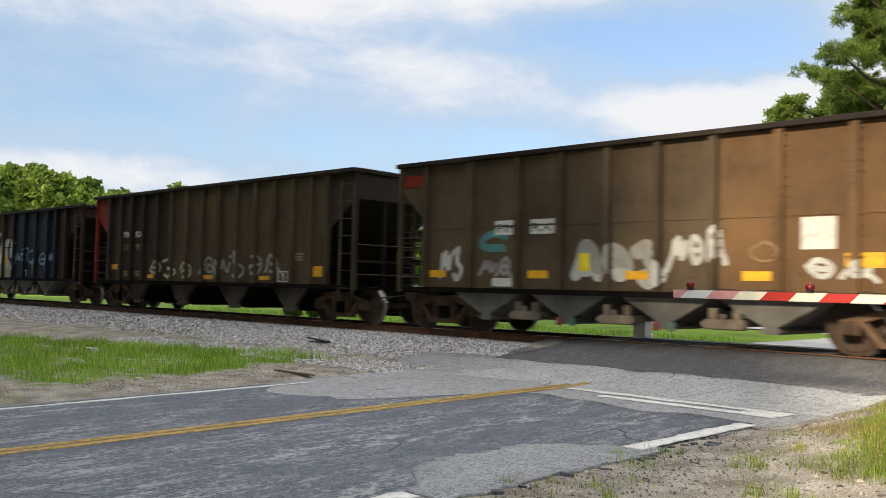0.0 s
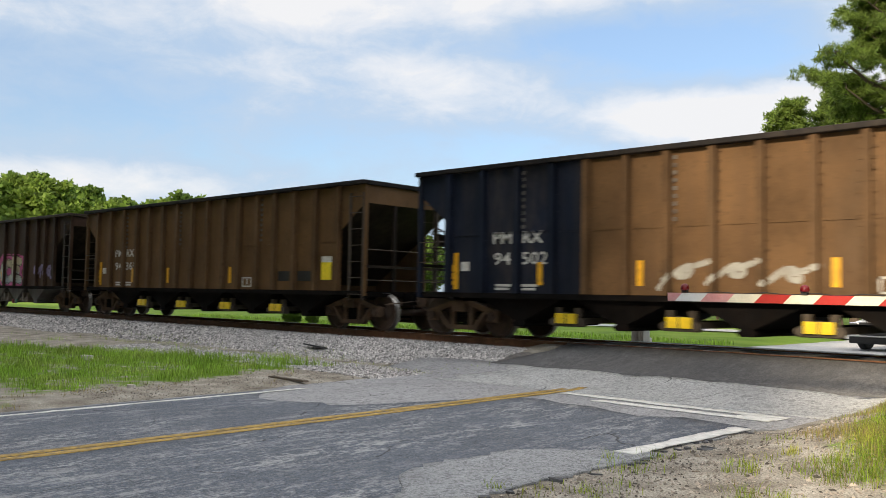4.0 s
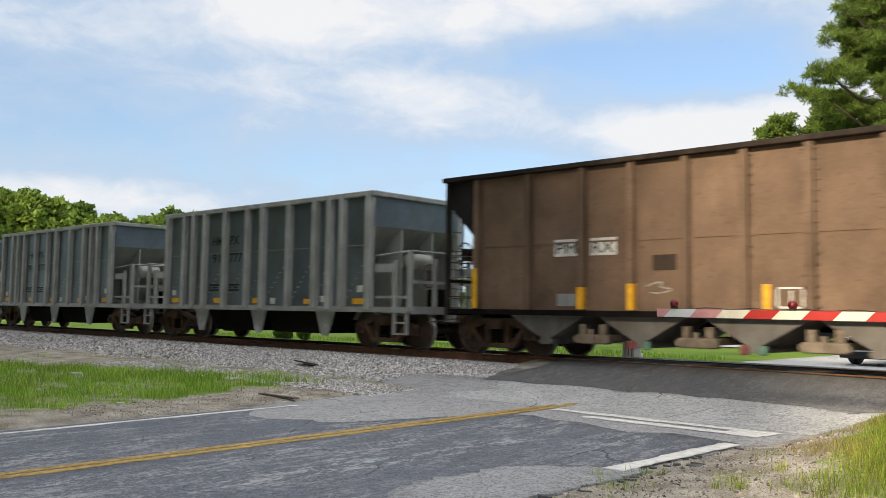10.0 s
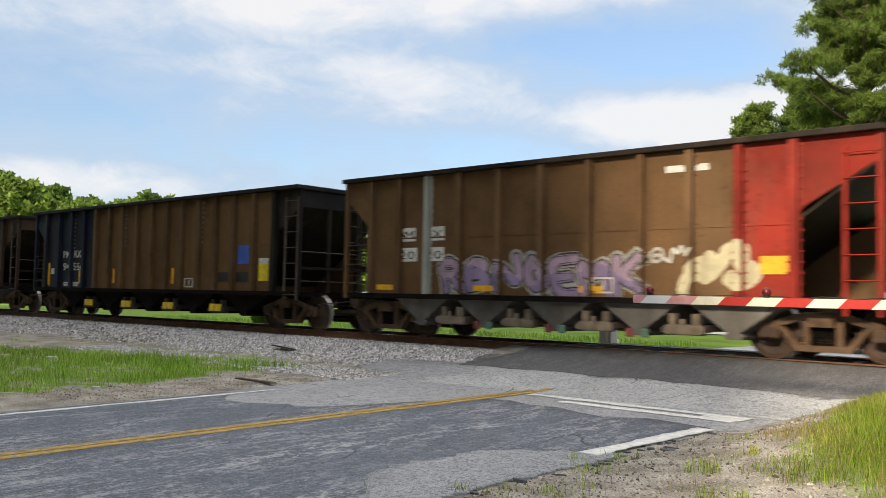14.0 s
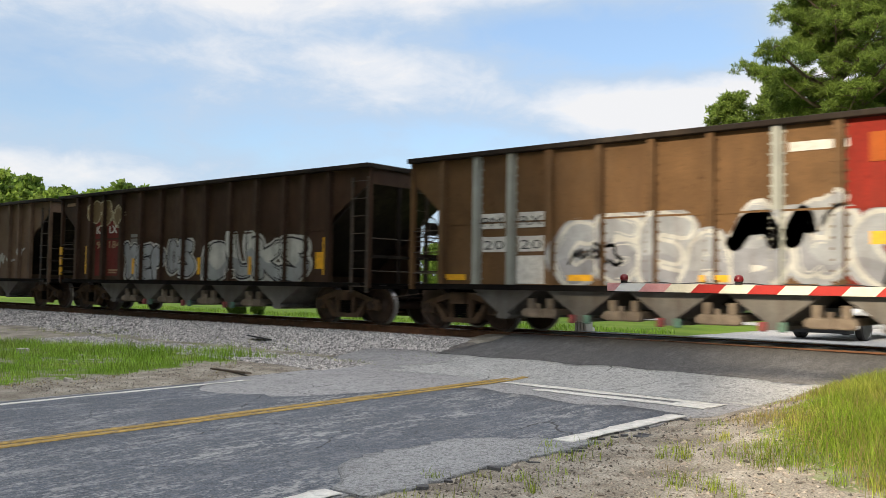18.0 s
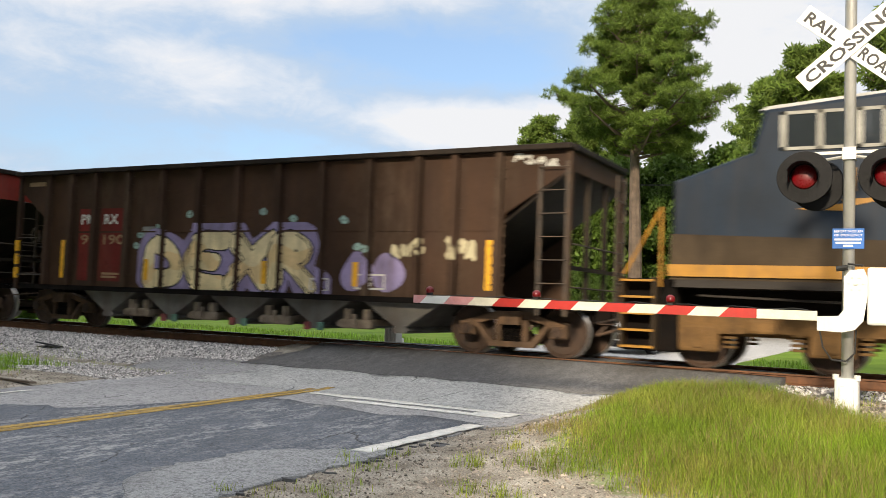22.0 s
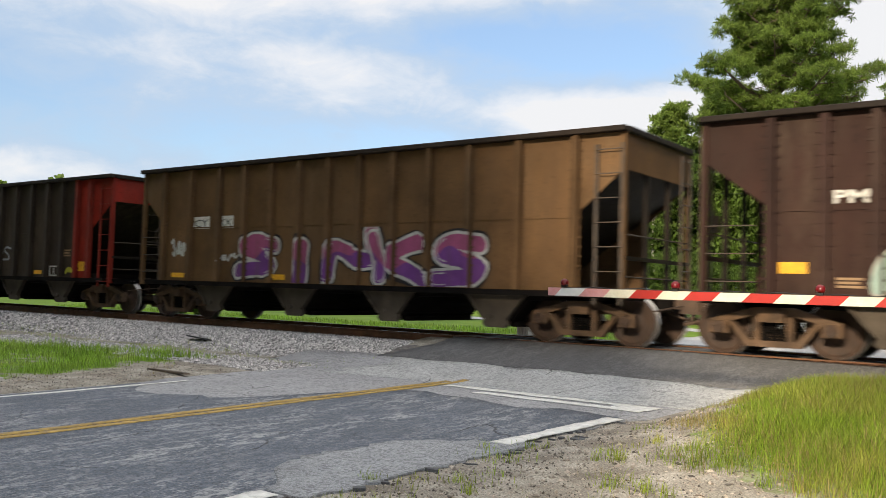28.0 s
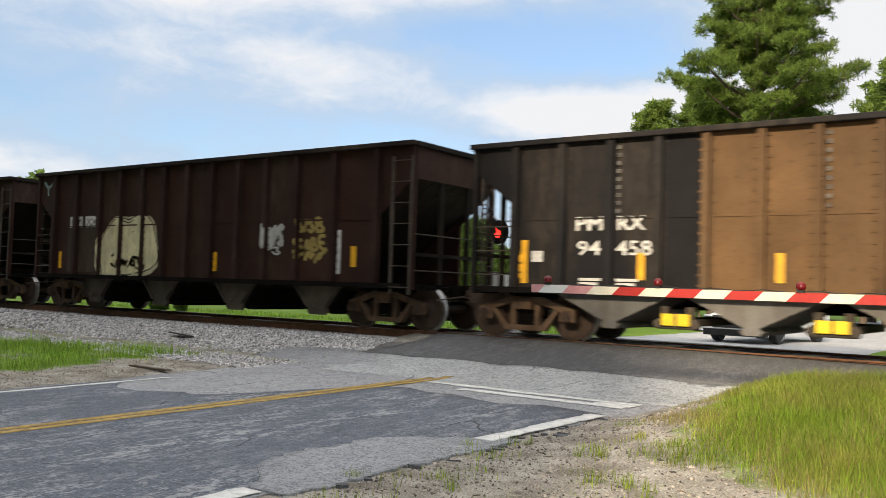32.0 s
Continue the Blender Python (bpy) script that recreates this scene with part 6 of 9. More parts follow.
    for x, s_ in ((9.06, 1), (12.45, -1)):
        gold(min(x, x + s_ * 0.09), max(x, x + s_ * 0.09), 2.36, 3.67, "emblem_bracket")
        gold(min(x, x + s_ * 0.30), max(x, x + s_ * 0.30), 3.58, 3.67, "emblem_bracket")
        gold(min(x, x + s_ * 0.30), max(x, x + s_ * 0.30), 2.36, 2.45, "emblem_bracket")
    for x0, w_, cut_ in ((9.55, 0.78, 0.20), (10.42, 0.68, 0.12), (11.2, 0.84, 0.05)):
        bm = bmesh.new()
        prism(bm, [(x0 + cut_, 2.54), (x0 + w_, 2.54), (x0 + w_, 3.24), (x0 + w_ - 0.06, 3.44), (x0 + cut_, 3.44), (x0, 3.44 - cut_), (x0, 2.54 + cut_)], -HY - 0.010, -HY - 0.001)
        part("emblem", bm, m_gold, lo)
    for x in (9.56, 9.95, 11.8, 12.2):
        bm = bmesh.new()
        rod(bm, (x, -HY - 0.010, 2.17), (x, -HY - 0.001, 2.17), 0.13, 16)
        part("emblem_dot", bm, m_gold, lo)
    letters("3217", 0.50, pose(1.85, -W - 0.012, 2.78), m_gold, lo, 1.25, bold=0.01)
    bm = bmesh.new()
    prism(bm, [(1.85, 2.52), (2.55, 2.60), (2.5, 2.66), (3.2, 2.68), (2.55, 2.54), (2.6, 2.48)], -W - 0.012, -W - 0.001)
    part("emblem_bolt", bm, m_gold, lo)
    for x, z, w in ((3.75, 3.45, 0.42), (5.6, 3.5, 0.14), (6.6, 3.55, 0.14), (7.6, 3.6, 0.14)):
        bm = bmesh.new()
        bx(bm, x, x + w, -W - 0.012, -W, z, z + (0.26 if w > 0.3 else 0.04))
        part("data_plate", bm, M_WHITE, lo)
    for x, z in ((12.75, 3.55), (12.75, 2.25), (13.6, 2.4), (14.9, 3.25), (15.9, 3.1), (16.95, 3.25)):
        bm = bmesh.new()
        bx(bm, x, x + 0.2, -HY - 0.02, -HY, z, z + 0.07)
        part("data_plate", bm, M_WHITE, lo)
    # frame, walkway stripe
    bm = bmesh.new()
    bx(bm, 0.05, 20.3, -W, W, 1.30, 1.46)
    part("underframe", bm, m_grille, lo)
    bm = bmesh.new()
    bx(bm, 0.1, 20.2, -0.75, 0.75, 0.55, 1.30)
    part("centre_sill", bm, M_FRAME, lo)
    for x in (5.55, 13.25, 13.6):
        bm = bmesh.new()
        lathe(bm, [(-1.35, 0.05), (-1.32, 0.13), (-0.8, 0.13), (-0.78, 0.05)], 12)
        ob_ = part("air_reservoir", bm, m_grille, lo)
        ob_.matrix_basis = pose(x, 0, 1.12)
    for a, b, z in ((0.4, 5.2, 1.18), (13.4, 18.5, 1.16), (14.0, 18.2, 1.02)):
        bm = bmesh.new()
        rod(bm, (a, -1.3, z), ((a + b) / 2, -1.32, z - 0.06), 0.022, 5), rod(bm, ((a + b) / 2, -1.32, z - 0.06), (b, -1.3, z + 0.03), 0.022, 5)
        part("air_pipe", bm, m_grille, lo)
    for a, b in ((-0.05, 6.7), (6.72, 12.6), (12.62, 18.75)):
        bm = bmesh.new()
        bx(bm, a, b, -W - 0.05, -W + 0.02, 1.47, 1.66)
        part("walkway_stripe", bm, m_gold, lo, "gold walkway edge")
    bm = bmesh.new()
    bx(bm, 6.75, 18.7, -W, -0.9, 1.60, 1.66), bx(bm, 6.75, 18.7, 0.9, W, 1.60, 1.66)
    bx(bm, 18.4, 20.3, -W, W, 1.44, 1.50)
    part("walkway", bm, m_grime, lo)
    # railing on the walkway
    for x in (6.9, 8.1, 9.95, 11.5, 12.6, 14.0, 15.4, 16.7, 17.7, 18.6):
        bm = bmesh.new()
        bx(bm, x - 0.025, x + 0.025, -W - 0.02, -W + 0.01, 1.62, 2.72)
        part("handrail_post", bm, m_blue, lo)
    bm = bmesh.new()
    rod(bm, (6.8, -W - 0.01, 2.66), (18.9, -W - 0.01, 2.74), 0.02, 6)
    part("handrail", bm, m_grille, lo)
    # fuel tank
    bm = bmesh.new()
    pts = [(-1.45, 1.20), (-1.45, 0.55), (-1.1, 0.20), (1.1, 0.20), (1.45, 0.55), (1.45, 1.18)]
    a = [bm.verts.new((5.75, y, z)) for y, z in pts]
    b = [bm.verts.new((13.05, y, z)) for y, z in pts]
    for i in range(len(pts)):
        bm.faces.new((a[i], b[i], b[(i + 1) % len(pts)], a[(i + 1) % len(pts)]))
    bm.faces.new(a[::-1]), bm.faces.new(b)
    bmesh.ops.recalc_face_normals(bm, faces=bm.faces[:])
    part("fuel_tank", bm, m_tank, lo, "long fuel tank brown with grime")
    bm = bmesh.new()
    bx(bm, 9.15, 9.27, -1.47, -1.44, 0.62, 1.05)
    part("fuel_gauge", bm, material("gauge_orange", (0.5, 0.12, 0.05), 0.6), lo)
    # three-axle trucks
    def truck6():
        bm_ = bmesh.new()
        for s_ in (-1, 1):
            y0, y1 = sorted((s_ * 1.0, s_ * 1.16))
            prism(bm_, [(-2.55, 0.78), (-2.2, 0.95), (-0.6, 0.88), (0.6, 0.88), (2.2, 0.95), (2.55, 0.78), (2.4, 0.55), (0.9, 0.62), (-0.9, 0.62), (-2.4, 0.55)], y0, y1)
            for x in (-1.98, 0.0, 1.98):
                rbox(bm_, x - 0.32, x + 0.32, y0 - 0.03, y1 + 0.03, 0.28, 0.72, 0.05)
                rod(bm_, (x, s_ * 1.14, 0.50), (x, s_ * 1.22, 0.50), 0.15, 14)
                for dx in (-0.48, 0.48):
                    for k in range(4):
                        rod(bm_, (x + dx, s_ * 1.08, 0.36 + 0.075 * k), (x + dx, s_ * 1.08, 0.40 + 0.075 * k), 0.11, 10)
            for x in (-1.0, 1.0):
                rbox(bm_, x - 0.22, x + 0.22, y1 - 0.02 if s_ > 0 else y0 - 0.10, y1 + 0.10 if s_ > 0 else y0 + 0.02, 0.60, 0.84, 0.05)
        bx(bm_, -2.3, 2.3, -0.9, 0.9, 0.55, 0.85)
        return bm_
    for cx in (2.35, 16.0):
        tr = shared("loco_truck", "truck6", truck6, m_ltruck, lo, pose(cx, 0, 0), "three-axle locomotive truck")
        for dx in (-1.98, 0.0, 1.98):
            w = link("wheelset", CACHE["wheelset"], tr)
            w.matrix_basis = pose(dx, 0, 0.457)
            WHEELS.append((w, dx, lo))
    # end steps, pilots
    for x, m_ in ((-0.55, m_gold), (19.3, m_gold)):
        bm = bmesh.new()
        for dx in (-0.27, 0.27):
            bx(bm, x + dx - 0.02, x + dx + 0.02, -W, -W + 0.3, 0.28, 1.46)
        part("step_well", bm, m_grime, lo)
        for k in range(5):
            bm = bmesh.new()
            bx(bm, x - 0.27, x + 0.27, -W - 0.02, -W + 0.28, 0.30 + 0.27 * k, 0.335 + 0.27 * k)
            part("step", bm, m_, lo, "gold step edge")
    for x in (18.95, 19.6, 20.25):
        for y in (-1.45, -0.5, 0.5, 1.45):
            if x < 19.7 and abs(y) < 1:
                continue
            bm = bmesh.new()
            rod(bm, (x, y, 1.48), (x + 0.05, y, 2.62), 0.028, 6)
            part("end_handrail_post", bm, m_gold, lo)
    bm = bmesh.new()
    rod(bm, (18.95, -1.45, 2.62), (19.3, -1.45, 1.75), 0.025, 6), rod(bm, (19.65, -1.45, 2.62), (20.3, -1.45, 2.5), 0.025, 6)
    rod(bm, (-0.8, -1.4, 1.5), (-0.2, -1.4, 2.6), 0.025, 6), rod(bm, (-0.2, -1.4, 1.3), (-0.2, -1.4, 2.6), 0.025, 6)
    part("end_handrail", bm, m_gold, lo)
    for a, b in ((19.75, 20.5), (-0.9, 0.05)):
        bm = bmesh.new()
        rbox(bm, a, b, -1.2, 1.2, 0.25, 1.44, 0.03)
        pl = part("pilot", bm, M_FRAME, lo)
        for y in (-0.9, -0.6, 0.6, 0.9):
            bm = bmesh.new()
            x_ = b if a > 0 else a
            d_ = 0.18 if a > 0 else -0.18
            rod(bm, (x_, y, 0.95), (x_ + d_, y, 0.75), 0.025, 5), rod(bm, (x_ + d_, y, 0.75), (x_ + d_ * 0.8, y, 0.40), 0.025, 5)
            part("air_hose", bm, M_CABLE_K, pl)
    bm = bmesh.new()
    bx(bm, 19.0, 19.6, -1.56, -1.52, 0.5, 0.72)
    part("marker_plate", bm, material("marker_red", (0.45, 0.07, 0.04), 0.6), lo)
    # roof: horns, antenna, stacks
    bm = bmesh.new()
    for k in range(3):
        lathe_at(bm, (10.2 + 0.24 * k, -0.2, 4.62), 0.13)
    bx(bm, 10.1, 10.85, -0.3, -0.1, 4.26, 4.46)
    part("horn", bm, M_FRAME, lo)
    bm = bmesh.new()
    bx(bm, 12.3, 12.9, -0.5, 0.5, 4.36, 4.50)
    part("exhaust_stack", bm, M_TRUCK, lo)
    bm = bmesh.new()
    bx(bm, 3.5, 3.75, -0.5, -0.3, 4.3, 4.42), rod(bm, (3.0, -0.6, 4.25), (3.9, -0.6, 4.38), 0.02, 5)
    part("antenna", bm, M_FRAME, lo)
    shared("coupler", "coupler", coupler_mesh, M_COUPLER, lo, pose(21.1, 0, 0))
    shared("coupler", "coupler", coupler_mesh, M_COUPLER, lo, pose(-1.5, 0, 0, 0, 0, 180))
    return lo


def lathe_at(bm, c, r):
    rod(bm, (c[0], c[1] - 0.1, c[2]), (c[0] + 0.05, c[1] + 0.2, c[2]), r * 0.4, 8, r)
    bx(bm, c[0] - 0.02, c[0] + 0.02, c[1] - 0.02, c[1] + 0.02, c[2] - 0.2, c[2])


# ---- the cars, front to back ----
W_, PALE, PINK, SKYB = (0.66, 0.65, 0.60), (0.48, 0.46, 0.40), (0.75, 0.12, 0.36), (0.18, 0.36, 0.52)
BLK, CREAM, SILVER, LILAC = (0.015, 0.016, 0.022), (0.70, 0.62, 0.40), (0.42, 0.44, 0.46), (0.36, 0.30, 0.52)


def mark_plates(car, x1, x2, z, a="PM", b="RX", size=0.26, w=0.5, plate=True):
    dark = material("stencil_black", (0.012, 0.012, 0.012), 0.6)
    for x, s_ in ((x1, a), (x2, b)):
        if plate:
            block(car, x - 0.05, x + w + 0.05, z - 0.05, z + size * 0.75 + 0.06, M_WHITE, "mark_plate", 0.012)
            letters(s_, size, pose(x, -SIDE_Y - 0.015, z), dark, car, w)
        else:
            letters(s_, size, pose(x, -SIDE_Y - 0.014, z), M_WHITE, car, w, bold=0.008)


def type_b_marks(car, number, left=True):
    mark_plates(car, 2.22, 3.02, 2.02, size=0.34, plate=False, w=0.52)
    side_text(car, number[:2], 0.36, 2.25, 1.58, M_WHITE, 0.46)
    side_text(car, number[2:], 0.36, 3.00, 1.58, M_WHITE, 0.66)
    bars(car, 2.3, 1.12, 0.42, 0.05, 2, M_WHITE), bars(car, 3.0, 1.12, 0.42, 0.05, 2, M_WHITE)
    reflectors(car, "B", "tall", [1.06, 3.4, 5.7, 9.2, 12.15])
    block(car, 14.0, 14.13, 1.1, 2.05, M_YELLOW, "reflector_strip")
    block(car, 1.1, 1.23, 1.05, 1.85, M_YELLOW, "reflector_strip")
    block(car, 1.32, 1.55, 1.45, 1.65, M_WHITE, "data_plate")
    yb = block(car, 13.45, 13.85, 1.25, 1.70, material("placard_yellow", (0.80, 0.62, 0.02), 0.55), "placard")
    block(car, 13.45, 13.85, 1.70, 1.85, M_WHITE, "placard_head")
    frame_box(car, 9.9, 10.35, 1.05, 1.32)
    for x in (11.6, 12.45):
        block(car, x, x + 0.62, 1.22, 1.48, material("stencil_black", (0.012, 0.012, 0.012), 0.6), "data_panel")
        bars(car, x + 0.08, 1.38, 0.4, 0.03, 2, M_WHITE)


def frame_box(car, x0, x1, z0, z1):
    t = 0.035
    for a, b, c, d in ((x0, x1, z0, z0 + t), (x0, x1, z1 - t, z1), (x0, x0 + t, z0, z1), (x1 - t, x1, z0, z1), ((x0 + x1) / 2, (x0 + x1) / 2 + t, z0 + 0.06, z1 - 0.06)):
        block(car, a, b, c, d, M_WHITE, "data_frame", 0.013)


def type_c_marks(car, mark=("PM", "RX"), number=None, plate=False):
    mark_plates(car, 2.05, 2.88, 2.42, *mark, size=0.28, plate=plate, w=0.5)
    if number:
        side_text(car, number[:2], 0.32, 2.08, 1.98, M_STENCIL_TAN, 0.45)
        side_text(car, number[2:], 0.32, 2.90, 1.98, M_STENCIL_TAN, 0.50)
    bars(car, 2.1, 1.25, 0.38, 0.04, 3, M_STENCIL_TAN), bars(car, 2.9, 1.25, 0.38, 0.04, 3, M_STENCIL_TAN)
    reflectors(car, "C", "low", [3.75, 7.1, 10.0])
    block(car, 1.25, 1.68, 1.34, 1.52, M_YELLOW, "reflector_strip"), block(car, 12.2, 12.85, 1.18, 1.45, M_YELLOW, "reflector_strip")
    frame_box(car, 10.85, 11.3, 1.02, 1.32)
    bars(car, 11.6, 1.75, 0.35, 0.05, 3, M_STENCIL_TAN)


def type_a_marks(car, number=None, mark=("PM", "RX"), red=True):
    if red:
        m_red = paint("sign_red", (0.22, 0.03, 0.025), (0.08, 0.03, 0.02), 0.4)
        block(car, 2.22, 2.80, 1.1, 2.78, m_red, "red_panel", 0.008), block(car, 2.92, 3.84, 1.1, 2.78, m_red, "red_panel", 0.008)
    mark_plates(car, 2.28, 3.05, 2.42, *mark, size=0.32, plate=False, w=0.46)
    if number:
        side_text(car, number[:2], 0.32, 2.30, 1.95, M_STENCIL_TAN, 0.42)
        side_text(car, number[2:], 0.32, 3.05, 1.95, M_STENCIL_TAN, 0.66)
    bars(car, 3.05, 1.25, 0.55, 0.05, 2, M_STENCIL_TAN)
    reflectors(car, "A", "tall", [4.4, 7.75, 10.0])
    for x in (1.62, 12.85):
        block(car, x, x + 0.13, 1.15, 2.05, M_YELLOW, "reflector_strip", 0.014)
    block(car, 4.3, 4.7, 1.85, 2.35, PAINT["grey"], "grey_patch", 0.009)
    frame_box(car, 9.0, 9.45, 1.05, 1.3)
    block(car, 0.35, 1.1, 3.36, 3.46, M_STENCIL_TAN, "top_stencil")


def build_train():
    # the tan section puts sunlight on the car's right part into its paint
    c = hopper_car("T", -14.78, "dusk", "weathered brown coal hopper with white graffiti and red corner plate", sections=((8.2, 14.5, "tan"),))
    block(c, 0.12, 0.82, 3.28, 3.56, PAINT["red"], "red_plate"), mark_plates(c, 3.0, 3.95, 2.16)
    graffiti(c, "T", "acd", 4.95, 7.0, 1.02, 1.95, [W_, PALE], None, None, 0.15, seed=3)
    graffiti(c, "T", "bca", 7.0, 8.1, 1.3, 2.15, W_, seed=4, fat=0.06, glow=0)
    graffiti(c, "T", "bd", 1.35, 2.1, 1.15, 2.05, W_, seed=5, fat=0.06, glow=0)
    graffiti(c, "T", "C", 2.4, 3.3, 1.65, 2.15, (0.10, 0.30, 0.30), None, None, 0.16, seed=8)
    graffiti(c, "T", "ba", 2.5, 3.4, 1.15, 1.7, (0.40, 0.36, 0.34), None, None, 0.08, seed=9)
    graffiti(c, "T", "ca", 9.4, 10.6, 1.15, 1.6, W_, None, None, 0.1, seed=10), graffiti(c, "T", "O", 8.5, 9.2, 1.55, 1.95, (0.35, 0.22, 0.12), None, None, 0.05, seed=13)
    for x in (1.02, 3.85, 6.15, 8.45):
        block(c, x, x + 0.5, 1.2, 1.36, M_YELLOW, "reflector_strip")
    block(c, 10.15, 10.75, 1.42, 1.66, M_YELLOW, "reflector_strip"), block(c, 9.45, 10.0, 1.72, 2.25, M_WHITE, "white_panel")
    block(c, 5.1, 5.35, 1.35, 1.7, material("placard_yellow", (0.80, 0.62, 0.02), 0.55), "placard"), block(c, 2.9, 3.5, 1.02, 1.2, M_WHITE, "data_plate")

    # the lighter dusk section stands for sun on the side from x 5
    c = hopper_car("C", -30.37, "umber", "dark brown coal hopper with one red end", left="red", left_to=1.1, sections=((5.0, 14.1, "dusk"),))
    type_c_marks(c, number="1097")
    graffiti(c, "C", "cdc", 3.8, 6.5, 1.0, 1.7, CREAM, None, None, 0.06, seed=11)
    graffiti(c, "C", "abdca", 7.0, 11.0, 1.05, 1.9, PALE, None, None, 0.045, seed=12)

    c = hopper_car("A", -45.88, "maroon", "dark brown coal hopper with green, white and blue graffiti", sections=((7.9, 12.4, "navy"),))
    type_a_marks(c, "91079", ("KG", "LX"), red=False)
    for x0, x1 in ((2.2, 2.7), (2.82, 3.78)):
        block(c, x0, x1, 1.88, 2.66, PAINT["black"], "black_panel", 0.008), block(c, x0, x1, 2.66, 2.95, PAINT["red"], "red_panel", 0.008)
    graffiti(c, "A", "WAMAB", 2.55, 8.2, 1.03, 2.35, [(0.42, 0.48, 0.34), (0.34, 0.52, 0.50), (0.58, 0.64, 0.50), (0.62, 0.66, 0.60)], W_, (0.30, 0.44, 0.42), 0.145, 0.06, 0.10, seed=21)
    graffiti(c, "A", "I", 5.3, 5.7, 2.2, 2.85, W_, None, None, 0.10, seed=23), graffiti(c, "A", "C", 7.4, 8.25, 1.5, 2.6, (0.60, 0.64, 0.50), None, None, 0.07, seed=24)
    block(c, 5.55, 6.05, 1.18, 1.5, spray((0.03, 0.10, 0.30)), "painted_block", 0.016), block(c, 7.18, 7.32, 1.35, 1.9, M_YELLOW, "reflector_strip", 0.018), block(c, 3.95, 4.08, 1.3, 1.8, M_YELLOW, "reflector_strip", 0.018)
    graffiti(c, "A", "badcb", 8.1, 12.2, 1.4, 2.2, (0.25, 0.45, 0.60), None, None, 0.05, seed=22)

    c = hopper_car("F", -61.02, "tan", "rusty brown coal hopper with cream graffiti and one ochre end", left="ochre", left_to=1.0)
    mark_plates(c, 1.75, 2.5, 2.33, size=0.24, w=0.46)
    graffiti(c, "F", "LAZY", 3.15, 6.6, 1.0, 2.15, CREAM, BLK, (0.50, 0.52, 0.42), 0.145, 0.035, 0.06, seed=31)
    graffiti(c, "F", "BUHPd", 6.85, 11.2, 1.0, 2.15, CREAM, BLK, (0.50, 0.52, 0.42), 0.145, 0.035, 0.06, seed=33)
    for k in range(9):
        x, z = (2.55, 11.4, 6.5)[k % 3] + 0.16 * (k // 3), 1.25 + 0.22 * (k // 3) + 0.1 * (k % 2)
        block(c, x, x + 0.12, z, z + 0.09, spray(CREAM), "paint_fleck")
    block(c, 9.69, 10.31, 2.05, 2.6, PAINT["grey"], "grey_patch"), reflectors(c, "F", "low", [2.6, 5.3, 8.6, 11.8])
    block(c, 1.1, 1.3, 1.25, 1.65, M_YELLOW, "reflector_strip"), block(c, 12.5, 12.8, 1.2, 1.75, M_YELLOW, "reflector_strip")

    c = hopper_car("B", -77.58, "tan", "brown coal hopper with a navy section and black end", left="navy", left_to=4.3, right="black", right_from=14.1, mech="yellow", chord="black", gusset=M_FRAME)
    type_b_marks(c, "94502")
    graffiti(c, "B", "???", 6.0, 8.9, 1.05, 1.7, PALE, None, None, 0.08, seed=41)

    c = hopper_car("B", -94.55, "tan", "plain rusty brown coal hopper", mech="yellow", chord="black", gusset=M_FRAME)
    type_b_marks(c, "94365")

    c = hopper_car("A", -110.27, "brown", "brown coal hopper with pink, white and blue graffiti", chord="umber")
    type_a_marks(c, "91192")
    graffiti(c, "A", "HAWCE", 4.7, 9.9, 1.05, 2.05, [(0.55, 0.62, 0.66), (0.66, 0.66, 0.58), (0.72, 0.62, 0.40)], BLK, PINK, 0.2, 0.03, 0.16, seed=51)
    graffiti(c, "A", "bba", 11.2, 12.8, 1.2, 1.9, LILAC, None, None, 0.09, seed=52)

    c = hopper_car("A", -125.57, "brown", "brown coal hopper with a red lettered panel", chord="umber")
    type_a_marks(c, "91336")
    block(c, 6.6, 7.0, 1.2, 1.55, material("placard_yellow", (0.80, 0.62, 0.02), 0.55), "placard")
    graffiti(c, "A", "?", 8.4, 8.9, 1.1, 1.6, PALE, None, None, 0.05, seed=53)

    c = hopper_car("D", -140.92, "tan", "tan coal hopper with one orange end and pale cover paint", left="orange", left_to=1.0)
    mark_plates(c, 1.85, 2.65, 2.22, "CY", "XX", size=0.30)
    side_text(c, "994", 0.34, 1.80, 1.80, M_FRAME, 0.60), side_text(c, "335", 0.34, 2.62, 1.80, M_FRAME, 0.62)
    buff = paint("buff", (0.60, 0.57, 0.50), (0.40, 0.35, 0.28), 0.3)
    for k, (a, b, tops) in enumerate(((3.40, 4.07, (2.36, 2.38, 2.35)), (4.28, 4.97, (2.38, 2.41, 2.40)), (5.17, 5.92, (2.45, 2.40, 2.20, 2.12)), (6.12, 6.87, (1.97, 2.10, 2.28, 2.38)),
                                      (7.03, 7.80, (2.46, 2.50, 2.30, 2.25)), (7.97, 8.72, (2.17, 2.19, 2.21)), (8.90, 9.65, (2.40, 2.48, 2.30, 2.05)), (9.83, 10.57, (2.04, 1.96, 1.90)))):
        cover_paint(c, a, b, tops, 1.0, buff, 60 + k)
    rest, soot = spray((0.62, 0.20, 0.09)), spray(BLK)
    for p, z in ((4.16, 1.9), (5.05, 1.8), (6.95, 1.7), (7.88, 1.6), (8.80, 1.75), (9.73, 1.6)):      # old letters left on the posts
        for m_, a, b in ((soot, z - 0.5, z + 0.55), (rest, z - 0.7, z - 0.4), (rest, z + 0.2, z + 0.36)):
            bm = bmesh.new()
